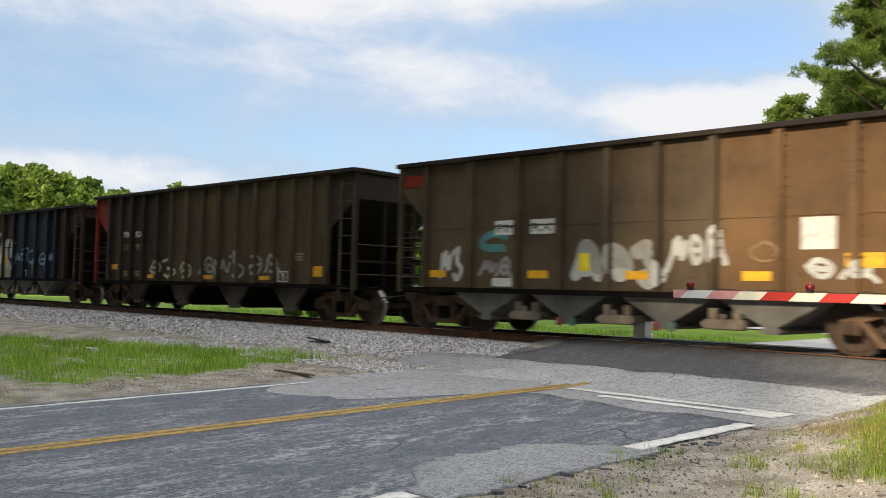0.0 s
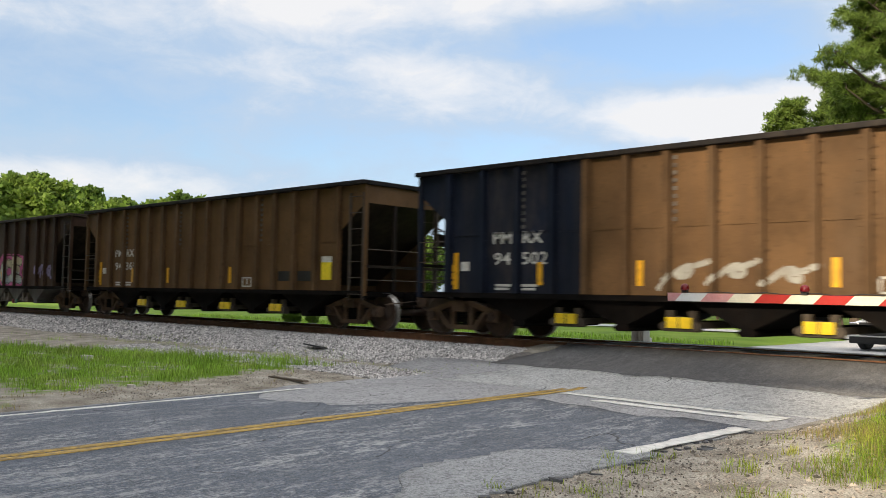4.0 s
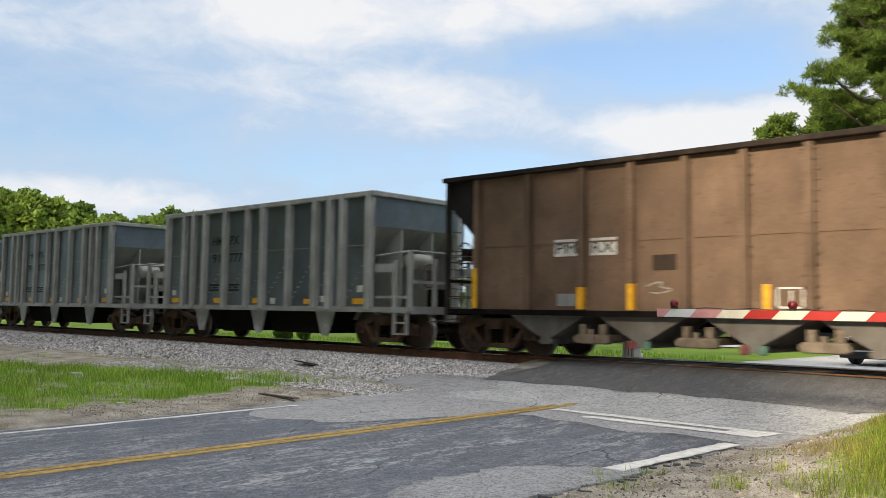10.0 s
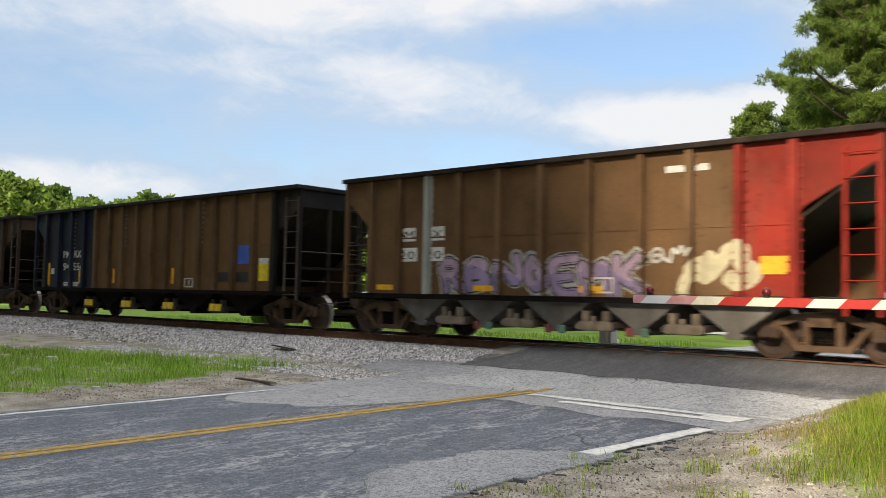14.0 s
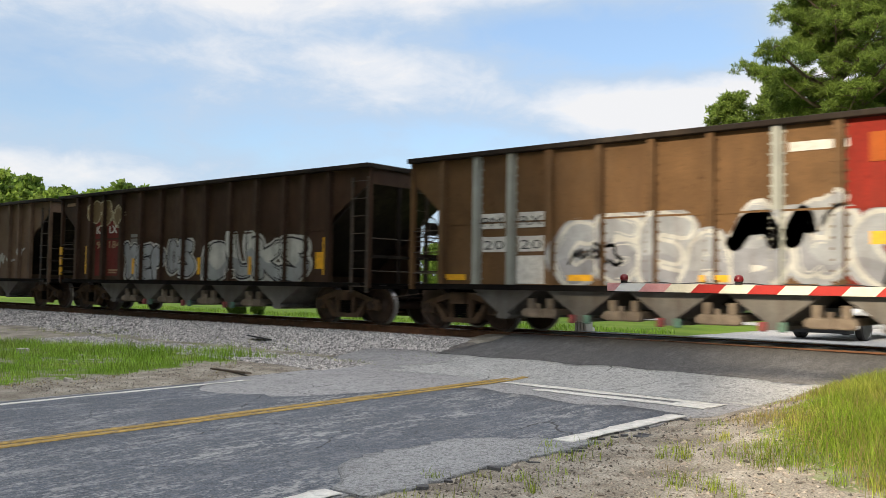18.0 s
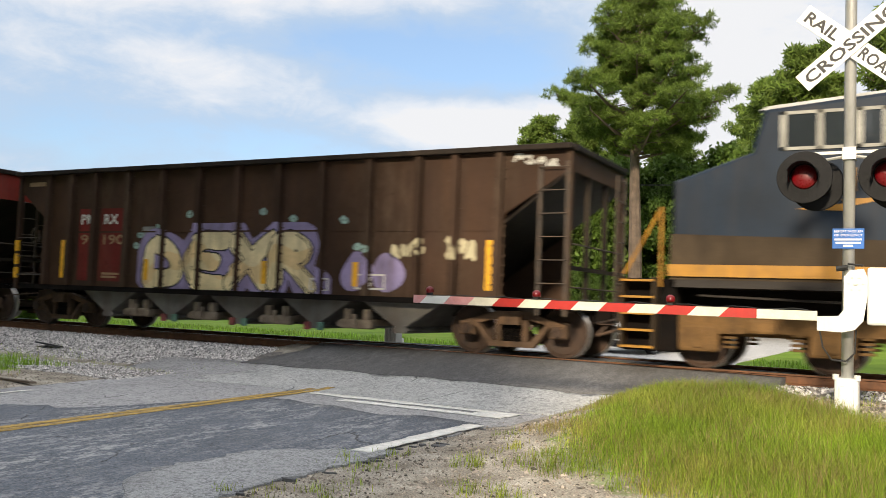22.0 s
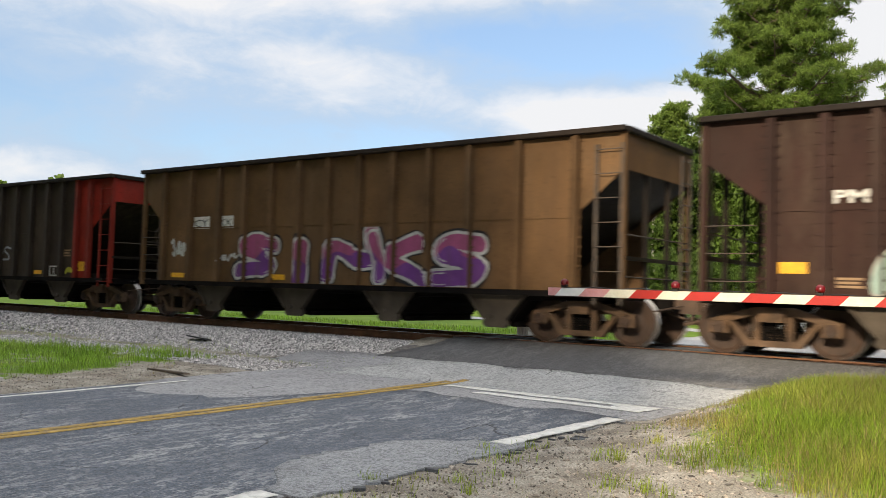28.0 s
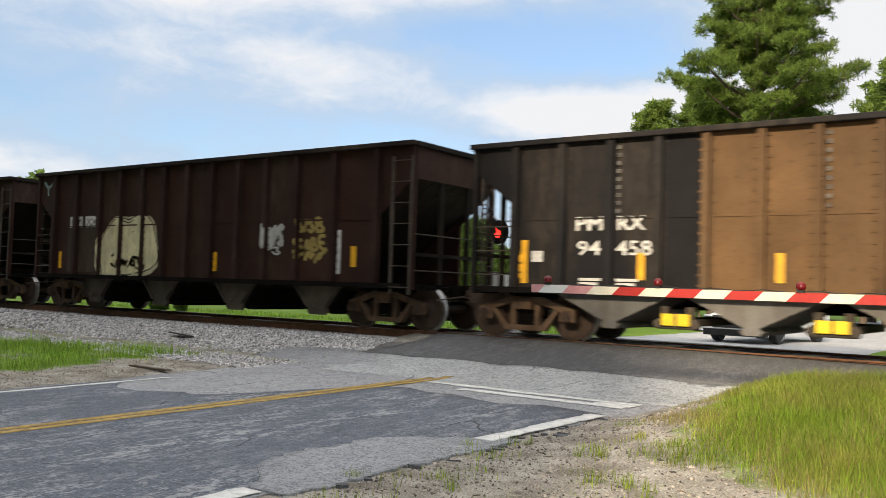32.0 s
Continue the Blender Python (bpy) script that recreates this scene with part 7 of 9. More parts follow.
            bx(bm, p - POST_W / 2 - 0.002, p + POST_W / 2 + 0.002, -SIDE_Y - POST_D - (0.004 if m_ is soot else 0.007), -SIDE_Y - POST_D, a, b)
            part("paint_remnant", bm, m_, c)
    block(c, 5.5, 5.75, 1.55, 1.8, rest, "painted_block", 0.014), graffiti(c, "D", "b", 3.3, 3.6, 1.1, 1.7, BLK, None, None, 0.05, seed=63)
    graffiti(c, "D", "G", 11.3, 12.1, 1.2, 1.9, (0.35, 0.06, 0.12), None, None, 0.18, seed=62), graffiti(c, "D", "c", 10.1, 10.5, 1.45, 1.95, BLK, None, None, 0.06, seed=64)
    block(c, 1.12, 1.55, 1.42, 1.62, M_YELLOW, "reflector_strip"), reflectors(c, "D", "low", [2.62, 5.3, 8.15, 9.85, 12.3])
    frame_box(c, 10.85, 11.25, 1.05, 1.35)

    c = hopper_car("B", -157.77, "tan", "tan coal hopper with black section and black end", left="black", left_to=4.3, right="black", right_from=14.1, mech="yellow", chord="black", gusset=M_FRAME)
    type_b_marks(c, "94525")

    c = hopper_car("T", -171.0, "dusty", "short dusty brown coal hopper with black ends", left="black", left_to=0.9, right="black", right_from=11.0)
    mark_plates(c, 2.96, 3.80, 2.08, "PM", "RX", 0.30, 0.48)
    for x, z1 in ((3.52, 1.42), (4.62, 1.48), (7.12, 1.45)):
        block(c, x, x + 0.13, 1.0, z1, M_YELLOW, "reflector_strip", 0.13 if abs(x - 3.58) < 0.1 or abs(x - 4.67) < 0.1 else 0.014)
    block(c, 10.85, 10.98, 1.1, 2.0, M_YELLOW, "reflector_strip", 0.014), block(c, 0.86, 0.98, 1.0, 1.85, M_YELLOW, "reflector_strip", 0.13)
    block(c, 5.09, 5.56, 1.72, 2.0, PAINT["umber"], "dark_patch"), block(c, 9.5, 10.1, 1.9, 2.35, PAINT["black"], "black_patch")
    block(c, 2.98, 3.42, 1.06, 1.30, PAINT["grey"], "data_plate"), bars(c, 3.0, 1.24, 0.38, 0.03, 3, M_FRAME)
    graffiti(c, "T", "??", 9.4, 10.8, 1.0, 1.3, CREAM, None, None, 0.16, seed=66), graffiti(c, "T", "d", 5.0, 5.6, 1.25, 1.5, PALE, None, None, 0.05, seed=67)
    frame_box(c, 7.35, 7.8, 1.05, 1.4)

    for S, nr in ((-182.95, "91777"), (-195.95, "91777"), (-208.85, "91758"), (-221.97, "91684")):
        alu_car(S, nr)

    c = hopper_car("S", -236.1, "tan", "rusty coal hopper with one red end and lilac graffiti", right="red", right_from=9.6, pale_posts=(2,))
    mark_plates(c, 1.75, 2.6, 2.2), mark_plates(c, 1.8, 2.6, 1.75, "20", "20")
    graffiti(c, "S", "RBNOEMK", 3.1, 8.0, 1.02, 1.78, [(0.34, 0.26, 0.42), (0.50, 0.36, 0.46)], BLK, PALE, 0.13, 0.03, 0.04, seed=71)
    graffiti(c, "S", "ab", 8.0, 9.0, 1.5, 1.95, W_, None, None, 0.06, seed=73)
    graffiti(c, "S", "bd", 8.7, 10.2, 1.05, 2.0, CREAM, None, None, 0.14, seed=72)
    block(c, 10.1, 10.6, 1.4, 1.7, M_YELLOW, "reflector_strip"), reflectors(c, "S", "low", [1.1, 4.0, 6.6])
    frame_box(c, 6.9, 7.35, 1.05, 1.35)
    block(c, 8.4, 9.2, 3.2, 3.32, M_WHITE, "top_stencil")

    c = hopper_car("B", -252.95, "tan", "tan coal hopper with navy section and black end", left="navy", left_to=4.3, right="black", right_from=14.1, mech="yellow", chord="black", gusset=M_FRAME)
    type_b_marks(c, "94556")
    block(c, 12.5, 13.0, 1.7, 2.25, material("placard_blue", (0.05, 0.11, 0.45), 0.5), "placard")
    bars(c, 12.55, 2.12, 0.4, 0.04, 5, M_WHITE)

    c = hopper_car("S", -266.42, "brown", "brown coal hopper with red corner plate and yellow graffiti")
    block(c, 0.35, 1.0, 3.15, 3.45, PAINT["red"], "red_plate")
    graffiti(c, "S", "dba", 1.8, 3.2, 1.1, 2.0, CREAM, None, None, 0.1, seed=81)
    block(c, 4.1, 6.3, 1.95, 2.35, PAINT["black"], "black_panel"), side_text(c, "PM  X", 0.34, 4.2, 2.03, M_WHITE, 1.9)
    block(c, 4.1, 6.3, 1.4, 1.8, PAINT["black"], "black_panel"), side_text(c, "12372", 0.34, 4.2, 1.47, M_WHITE, 1.9)
    graffiti(c, "S", "cab", 7.4, 9.8, 1.05, 1.8, CREAM, BLK, None, 0.12, seed=82)
    reflectors(c, "S", "low", [1.0, 6.7, 10.2])

    c = hopper_car("E", -281.88, "maroon", "dark red-brown coal hopper with yellow, blue and black painted blocks")
    mark_plates(c, 2.55, 3.38, 2.2, "CY", "XX", size=0.24, w=0.42), mark_black_number(c)
    graffiti(c, "E", "A", 0.85, 2.1, 1.0, 2.2, (0.05, 0.22, 0.48), W_, (0.05, 0.22, 0.48), 0.13, 0.05, 0.10, seed=91)
    graffiti(c, "E", "dbd", 1.2, 1.9, 2.2, 2.5, (0.42, 0.28, 0.12), None, None, 0.06, seed=96)
    graffiti(c, "E", "MM", 0.35, 0.9, 2.95, 3.6, (0.55, 0.40, 0.14), None, None, 0.04, seed=94), graffiti(c, "E", "OA", 1.25, 1.7, 2.75, 3.5, (0.55, 0.40, 0.14), None, None, 0.04, seed=95)
    gold_ = [(0.72, 0.64, 0.42), (0.66, 0.50, 0.22), (0.72, 0.46, 0.05)]
    graffiti(c, "E", "A", 4.05, 5.22, 1.0, 2.3, gold_, (0.38, 0.13, 0.04), CREAM, 0.145, 0.05, 0.16, seed=92)
    graffiti(c, "E", "DR", 5.90, 7.06, 1.0, 2.3, gold_, (0.38, 0.13, 0.04), CREAM, 0.145, 0.05, 0.16, seed=97)
    graffiti(c, "E", "Y", 7.6, 8.5, 1.0, 2.4, gold_, (0.30, 0.10, 0.03), (0.72, 0.50, 0.10), 0.145, 0.05, 0.14, seed=98)
    for x in (4.7, 5.6, 6.4, 7.6, 8.1):
        graffiti(c, "E", "b", x, x + 0.4, 2.35, 2.55, (0.30, 0.42, 0.46), None, None, 0.12, seed=int(100 * x))
    jet = spray((0.010, 0.010, 0.012))
    for x0, x1 in ((5.22, 5.88), (7.06, 7.69)):
        block(c, x0, x1, 1.02, 2.40, jet, "painted_block", 0.018)
    for x0, x1 in ((8.92, 9.58), (10.78, 11.8)):
        block(c, x0, x1, 1.02, 2.15, PAINT["black"], "painted_block", 0.018)
    for x0, x1, z1, m_ in ((8.46, 8.90, 2.12, (0.12, 0.30, 0.50)), (9.62, 9.78, 2.0, (0.20, 0.36, 0.46)), (9.80, 10.58, 2.14, (0.14, 0.33, 0.52))):
        block(c, x0, x1, 1.0, z1, spray(m_), "painted_block", 0.018)
    graffiti(c, "E", "bd", 8.5, 8.8, 1.4, 1.95, PALE, None, None, 0.06, seed=99), frame_box(c, 8.0, 8.42, 1.1, 1.4)
    graffiti(c, "E", "O?", 11.9, 13.0, 1.1, 2.1, PALE, None, None, 0.06, seed=93)
    block(c, 13.1, 13.22, 1.1, 2.05, M_YELLOW, "reflector_strip", 0.02)
    for x in (1.18, 2.98, 5.82, 7.95, 10.72):
        block(c, x, x + 0.13, 1.05, 1.55 if x > 1.5 else 1.9, M_YELLOW, "reflector_strip", 0.022)

    c = hopper_car("S", -295.26, "tan", "rusty coal hopper with grey and white graffiti and a red end", right="red", right_from=9.0, pale_posts=(1, 2, 7, 9))
    mark_plates(c, 1.95, 2.9, 2.15), mark_plates(c, 2.0, 2.9, 1.68, "20", "20")
    graffiti(c, "S", "CGEABWC", 3.66, 9.9, 1.0, 2.1, [(0.34, 0.35, 0.38), SILVER], W_, SILVER, 0.145, 0.07, 0.06, seed=101)
    graffiti(c, "S", "AV", 7.2, 8.8, 1.7, 2.6, SILVER, W_, None, 0.12, 0.06, seed=103), graffiti(c, "S", "bad", 4.0, 5.2, 1.3, 1.75, BLK, None, None, 0.07, seed=104)
    block(c, 2.81, 3.62, 1.0, 1.55, M_WHITE, "white_panel"), bars(c, 2.9, 1.36, 0.6, 0.08, 2, M_FRAME)
    block(c, 9.3, 10.1, 2.9, 3.35, PAINT["orange"], "orange_patch"), block(c, 9.3, 10.2, 1.65, 1.85, M_YELLOW, "reflector_strip")
    block(c, 8.1, 9.0, 3.15, 3.3, M_WHITE, "top_stencil"), graffiti(c, "S", "??", 9.35, 10.3, 1.05, 1.6, W_, None, None, 0.1, seed=102)
    reflectors(c, "S", "low", [1.0, 4.0, 6.6])

    c = hopper_car("A", -310.95, "brown", "brown coal hopper with grey and white bubble graffiti")
    type_a_marks(c, "91184", ("KG", "LX"))
    graffiti(c, "A", "cdc", 1.8, 3.9, 2.6, 3.45, (0.25, 0.17, 0.08), CREAM, None, 0.16, seed=111)
    graffiti(c, "A", "KEPOS", 4.1, 7.6, 1.05, 2.0, SILVER, BLK, W_, 0.17, 0.04, 0.05, seed=112)
    graffiti(c, "A", "BUKS", 8.2, 12.4, 1.05, 2.1, [(0.40, 0.42, 0.42), W_], BLK, W_, 0.2, 0.045, 0.07, seed=113)
    block(c, 12.6, 13.1, 1.3, 1.7, M_YELLOW, "reflector_strip")

    c = hopper_car("A", -326.15, "dusty", "brown coal hopper with small white graffiti")
    type_a_marks(c, "91225")
    graffiti(c, "A", "SUMGO", 5.2, 9.0, 1.02, 1.85, [(0.66, 0.60, 0.60), (0.58, 0.50, 0.50)], (0.55, 0.10, 0.16), PALE, 0.14, 0.03, 0.04, seed=121)
    graffiti(c, "A", "bMb", 6.6, 7.5, 1.8, 2.15, (0.60, 0.42, 0.14), None, None, 0.10, seed=122)
    graffiti(c, "A", "bac", 8.1, 9.4, 1.6, 2.0, W_, None, None, 0.05, seed=123), graffiti(c, "A", "dcb", 9.7, 11.0, 1.2, 2.0, W_, None, None, 0.06, seed=124)
    graffiti(c, "A", "LF", 11.3, 12.4, 1.55, 2.1, W_, None, None, 0.07, seed=125)
    graffiti(c, "A", "ab", 2.2, 2.75, 1.3, 1.8, W_, None, None, 0.06, seed=126), graffiti(c, "A", "cad", 2.9, 3.9, 1.2, 1.8, W_, None, None, 0.06, seed=127), graffiti(c, "A", "ba", 4.05, 4.9, 1.15, 1.65, W_, None, None, 0.06, seed=128)

    locomotive(-347.35)

    c = hopper_car("A", -363.5, "brown", "brown coal hopper with cream and lilac graffiti", left="brown")
    type_a_marks(c, "91190")
    graffiti(c, "A", "DEXR", 4.5, 9.2, 1.0, 2.1, [(1.0, 0.82, 0.46), (0.95, 0.70, 0.36), (1.0, 0.84, 0.50)], BLK, LILAC, 0.17, 0.035, 0.2, seed=131, cap=0.17)
    for k, (x, z) in enumerate(((4.1, 2.05), (4.7, 2.3), (5.6, 2.45), (7.6, 2.55), (8.4, 2.45), (9.6, 2.3), (9.9, 1.9), (10.2, 1.75), (4.0, 1.8))):
        graffiti(c, "A", "O", x, x + 0.22, z, z + 0.16, (0.40, 0.58, 0.52), None, None, 0.2, seed=140 + k)
    graffiti(c, "A", "OO", 9.7, 11.1, 1.05, 1.7, LILAC, None, None, 0.36, seed=132), frame_box(c, 10.05, 10.75, 1.1, 1.4)
    graffiti(c, "A", "acbd", 10.8, 11.6, 1.7, 2.05, CREAM, None, None, 0.1, seed=133), graffiti(c, "A", "dba", 12.0, 12.6, 1.6, 2.1, CREAM, None, None, 0.08, seed=134)
    graffiti(c, "A", "bdca", 13.4, 14.2, 3.35, 3.55, W_, None, None, 0.12, seed=135)

    c = hopper_car("E", -378.75, "brown", "brown coal hopper with black and red graffiti, one red end", right="red", right_from=12.9, pale_posts=(3, 8))
    mark_plates(c, 2.35, 3.2, 2.2, "CY", "XX", size=0.22)
    graffiti(c, "E", "SKEWR", 3.7, 10.0, 1.08, 2.15, BLK, W_, (0.50, 0.03, 0.035), 0.17, 0.06, 0.17, seed=151)
    graffiti(c, "E", "bad", 10.6, 11.8, 1.55, 2.05, CREAM, None, None, 0.1, seed=152), graffiti(c, "E", "OO", 11.9, 12.9, 1.1, 1.9, PALE, None, None, 0.05, seed=153)
    block(c, 12.75, 12.9, 1.2, 2.1, M_YELLOW, "reflector_strip"), reflectors(c, "E", "tall", [1.3, 7.6])
    block(c, 10.5, 11.0, 1.05, 1.6, PAINT["grey"], "grey_patch")

    c = hopper_car("A", -394.35, "brown", "brown coal hopper with a red lettered panel and white scrawls")
    type_a_marks(c, "91314", ("KG", "LX"))
    graffiti(c, "A", "dcab", 2.95, 3.8, 1.3, 1.75, PALE, None, None, 0.09, seed=161)
    graffiti(c, "A", "cab", 6.6, 7.6, 1.2, 1.7, PALE, None, None, 0.06, seed=162), graffiti(c, "A", "SOB", 9.0, 10.1, 1.4, 1.75, W_, BLK, None, 0.12, 0.02, seed=164)
    for x in (5.2, 8.3, 11.3):
        block(c, x, x + 0.25, 1.15, 1.9, PAINT["dusty"], "dusty_strip")
    block(c, 12.1, 12.5, 1.4, 1.75, M_YELLOW, "placard")

    c = hopper_car("A", -409.95, "dusk", "dusty maroon coal hopper with a large grey patch and white scrawls", sections=((1.9, 5.2, "maroon"), (7.2, 11.3, "grey")))
    type_a_marks(c, None)
    graffiti(c, "A", "abdc", 4.9, 7.3, 1.1, 1.6, W_, None, None, 0.06, seed=171), graffiti(c, "A", "cbd", 7.6, 9.2, 1.1, 1.9, PALE, None, None, 0.05, seed=172)
    graffiti(c, "A", "bd", 11.8, 12.7, 1.9, 2.2, W_, None, None, 0.1, seed=173)

    c = hopper_car("C", -425.45, "umber", "dark brown coal hopper with one red end and white scrawls", left="red", left_to=1.1)
    type_c_marks(c, number="1024")
    graffiti(c, "C", "MR", 4.0, 6.2, 1.02, 2.05, (0.46, 0.46, 0.43), PALE, None, 0.15, 0.03, seed=181), graffiti(c, "C", "?b", 2.5, 3.15, 1.3, 1.95, W_, None, None, 0.09, seed=182)
    graffiti(c, "C", "cad", 1.85, 2.35, 1.1, 1.8, (0.22, 0.19, 0.16), None, None, 0.06, seed=180), graffiti(c, "C", "dab", 3.35, 3.85, 1.2, 1.55, (0.30, 0.27, 0.24), None, None, 0.07, seed=187)
    graffiti(c, "C", "dba", 6.35, 7.15, 1.45, 1.8, (0.34, 0.31, 0.26), None, None, 0.08, seed=183), graffiti(c, "C", "cd", 6.4, 7.1, 1.05, 1.4, (0.34, 0.31, 0.26), None, None, 0.07, seed=188)
    for k, (z, s_) in enumerate(((1.12, "SbE"), (1.5, "aBd"), (1.85, "YSO"))):
        graffiti(c, "C", s_, 7.4, 8.25, z, z + 0.36, (0.48, 0.44, 0.34), None, None, 0.10, seed=230 + k)
    graffiti(c, "C", "dcba", 8.4, 9.15, 1.05, 1.45, (0.42, 0.39, 0.34), None, None, 0.09, seed=189), bars(c, 8.6, 1.75, 0.25, 0.07, 2, M_WHITE)
    graffiti(c, "C", "SaB", 9.2, 9.8, 1.75, 2.15, (0.46, 0.52, 0.26), None, None, 0.14, seed=184), graffiti(c, "C", "cb", 9.25, 9.65, 1.3, 1.7, (0.30, 0.52, 0.56), None, None, 0.14, seed=190)
    graffiti(c, "C", "MbS", 10.0, 10.65, 1.8, 2.2, W_, None, None, 0.12, seed=185), graffiti(c, "C", "bdE", 10.05, 10.6, 1.15, 1.6, (0.42, 0.32, 0.14), None, None, 0.09, seed=193)
    graffiti(c, "C", "bWd", 10.8, 11.5, 1.9, 2.4, W_, None, None, 0.13, seed=186), bars(c, 10.95, 1.72, 0.45, 0.06, 3, M_WHITE)
    graffiti(c, "C", "dSb", 11.85, 12.5, 1.5, 2.2, (0.48, 0.30, 0.18), None, None, 0.08, seed=194)

    c = hopper_car("C", -440.85, "maroon", "dark maroon coal hopper with pale blue graffiti")
    type_c_marks(c)
    graffiti(c, "C", "badcb", 2.6, 7.2, 1.05, 2.0, (0.35, 0.46, 0.40), PALE, None, 0.14, seed=191)
    block(c, 12.2, 12.9, 1.2, 1.9, M_YELLOW, "reflector_strip"), graffiti(c, "C", "da", 9.0, 10.0, 2.2, 2.5, W_, None, None, 0.06, seed=192)

    c = hopper_car("E", -456.25, "tan", "tan coal hopper with purple and white graffiti")
    mark_plates(c, 2.2, 3.1, 2.35, "CY", "XX")
    graffiti(c, "E", "SINKS", 3.8, 11.3, 1.05, 2.05, [(0.20, 0.06, 0.28), (0.42, 0.10, 0.22)], W_, BLK, 0.2, 0.06, 0.05, seed=201)
    graffiti(c, "E", "dab", 1.3, 1.95, 1.5, 2.0, W_, None, None, 0.09, seed=202), graffiti(c, "E", "ab", 3.2, 3.9, 1.5, 1.75, W_, None, None, 0.09, seed=203), reflectors(c, "E", "low", [1.3, 5.0])

    c = hopper_car("C", -471.72, "umber", "dark brown coal hopper with one red end and grey graffiti", right="red", right_from=12.2)
    type_c_marks(c, number="1004")
    graffiti(c, "C", "SMSE", 4.6, 8.0, 1.02, 1.95, (0.075, 0.085, 0.11), SILVER, None, 0.2, 0.04, seed=211)
    graffiti(c, "C", "?", 2.9, 3.4, 1.3, 2.1, PALE, None, None, 0.05, seed=212), graffiti(c, "C", "S", 8.1, 8.6, 1.4, 1.9, SILVER, None, None, 0.06, seed=213)
    graffiti(c, "C", "ba", 11.7, 12.2, 1.05, 1.3, (0.55, 0.55, 0.05), None, None, 0.2, seed=214)

    c = hopper_car("B", -488.6, "tan", "rusty tan coal hopper with a dark section", left="umber", left_to=4.3, right="black", right_from=14.1, mech="yellow", chord="black", gusset=M_FRAME)
    type_b_marks(c, "94368")
    block(c, 3.7, 4.05, 1.9, 2.3, PAINT["black"], "black_patch"), block(c, 12.4, 13.0, 1.7, 2.2, PAINT["grey"], "grey_patch")

    c = hopper_car("B", -505.62, "tan", "tan coal hopper with a black section", left="black", left_to=4.3, right="black", right_from=14.1, mech="yellow", chord="black")
    type_b_marks(c, "94458")

    c = hopper_car("E", -521.1, "maroon", "dark maroon coal hopper with cream graffiti")
    mark_plates(c, 1.75, 2.5, 2.35, "CY", "XX", size=0.26)
    block(c, 1.6, 3.1, 1.05, 2.6, PAINT["umber"], "repainted_patch", 0.005)
    graffiti(c, "E", "n", 3.3, 5.7, 1.02, 2.4, (0.95, 0.85, 0.52), BLK, CREAM, 0.16, 0.03, 0.06, seed=221), graffiti(c, "E", "dbad", 3.75, 5.3, 1.1, 1.5, BLK, None, None, 0.10, seed=226)
    graffiti(c, "E", "aMbS", 9.55, 10.35, 1.75, 2.35, W_, None, None, 0.11, seed=222), graffiti(c, "E", "bd", 9.6, 10.3, 1.6, 1.8, W_, None, None, 0.1, seed=225)
    for k, (z, s_) in enumerate(((1.4, "VbV"), (1.65, "SaBE"), (1.98, "WdB"))):
        graffiti(c, "E", s_, 10.7 + 0.06 * (k != 1), 11.65 - 0.06 * (k != 1), z, z + 0.36, (0.46, 0.34, 0.10), None, None, 0.12, seed=240 + k)
    graffiti(c, "E", "Y", 0.3, 0.8, 3.3, 3.7, (0.35, 0.5, 0.5), None, None, 0.1, seed=224)
    block(c, 12.35, 12.5, 1.3, 1.75, M_YELLOW, "reflector_strip"), block(c, 11.95, 12.05, 1.15, 2.1, M_WHITE, "white_strip"), reflectors(c, "E", "tall", [1.2, 7.9, 9.6])

    hopper_car("C", -536.6, "maroon", "dark maroon coal hopper, plain and sooty")


def mark_black_number(c):
    for x, s_ in ((2.5, "94"), (3.42, "721")):
        block(c, x - 0.25, x + 0.53, 1.03, 2.1, PAINT["black"], "black_panel", 0.009)
        side_text(c, s_, 0.3, x, 1.7, M_WHITE, 0.42)
        bars(c, x, 1.25, 0.42, 0.05, 2, M_WHITE)


build_train()

# ---- crossing signals ----
M_ALU = material("galvanised_mast", (0.52, 0.52, 0.50), 0.45, 0.4, 0.15, 3, (0.3, 0.28, 0.25), 0.3, True, 0.05)
M_SIGNW = material("sign_white", (0.80, 0.80, 0.78), 0.45, 0, 0.06, 3, (0.55, 0.53, 0.5), 0.2)
M_SIGNK = material("sign_black", (0.012, 0.012, 0.013), 0.5)
M_BOXW = material("white_enamel", (0.74, 0.74, 0.71), 0.45, 0, 0.08, 3, (0.5, 0.47, 0.4), 0.25, True, 0.05)
M_HOOD = material("lamp_black", (0.009, 0.009, 0.010), 0.6, spec=0.2)
M_LENS = material("red_lens", (0.15, 0.003, 0.006), 0.3, 0, 0.3, 14, None, 0, False, 0)
M_LENS_LIT = material("red_lens_lit", (0.6, 0.01, 0.01), 0.25, 0, 0.1, 6, None, 0, False, 0, emit=((1.0, 0.03, 0.02), 2.2))
M_RED = material("gate_red", (0.42, 0.018, 0.012), 0.5, 0, 0.12, 5, (0.35, 0.05, 0.04), 0.25)
M_GATEW = material("gate_white", (0.72, 0.68, 0.55), 0.5, 0, 0.1, 5, (0.45, 0.4, 0.3), 0.3)
M_FADED = material("gate_faded_red", (0.66, 0.30, 0.30), 0.5, 0, 0.12, 5, (0.75, 0.6, 0.6), 0.3)
M_CABLE = material("cable_black", (0.012, 0.012, 0.012), 0.6)


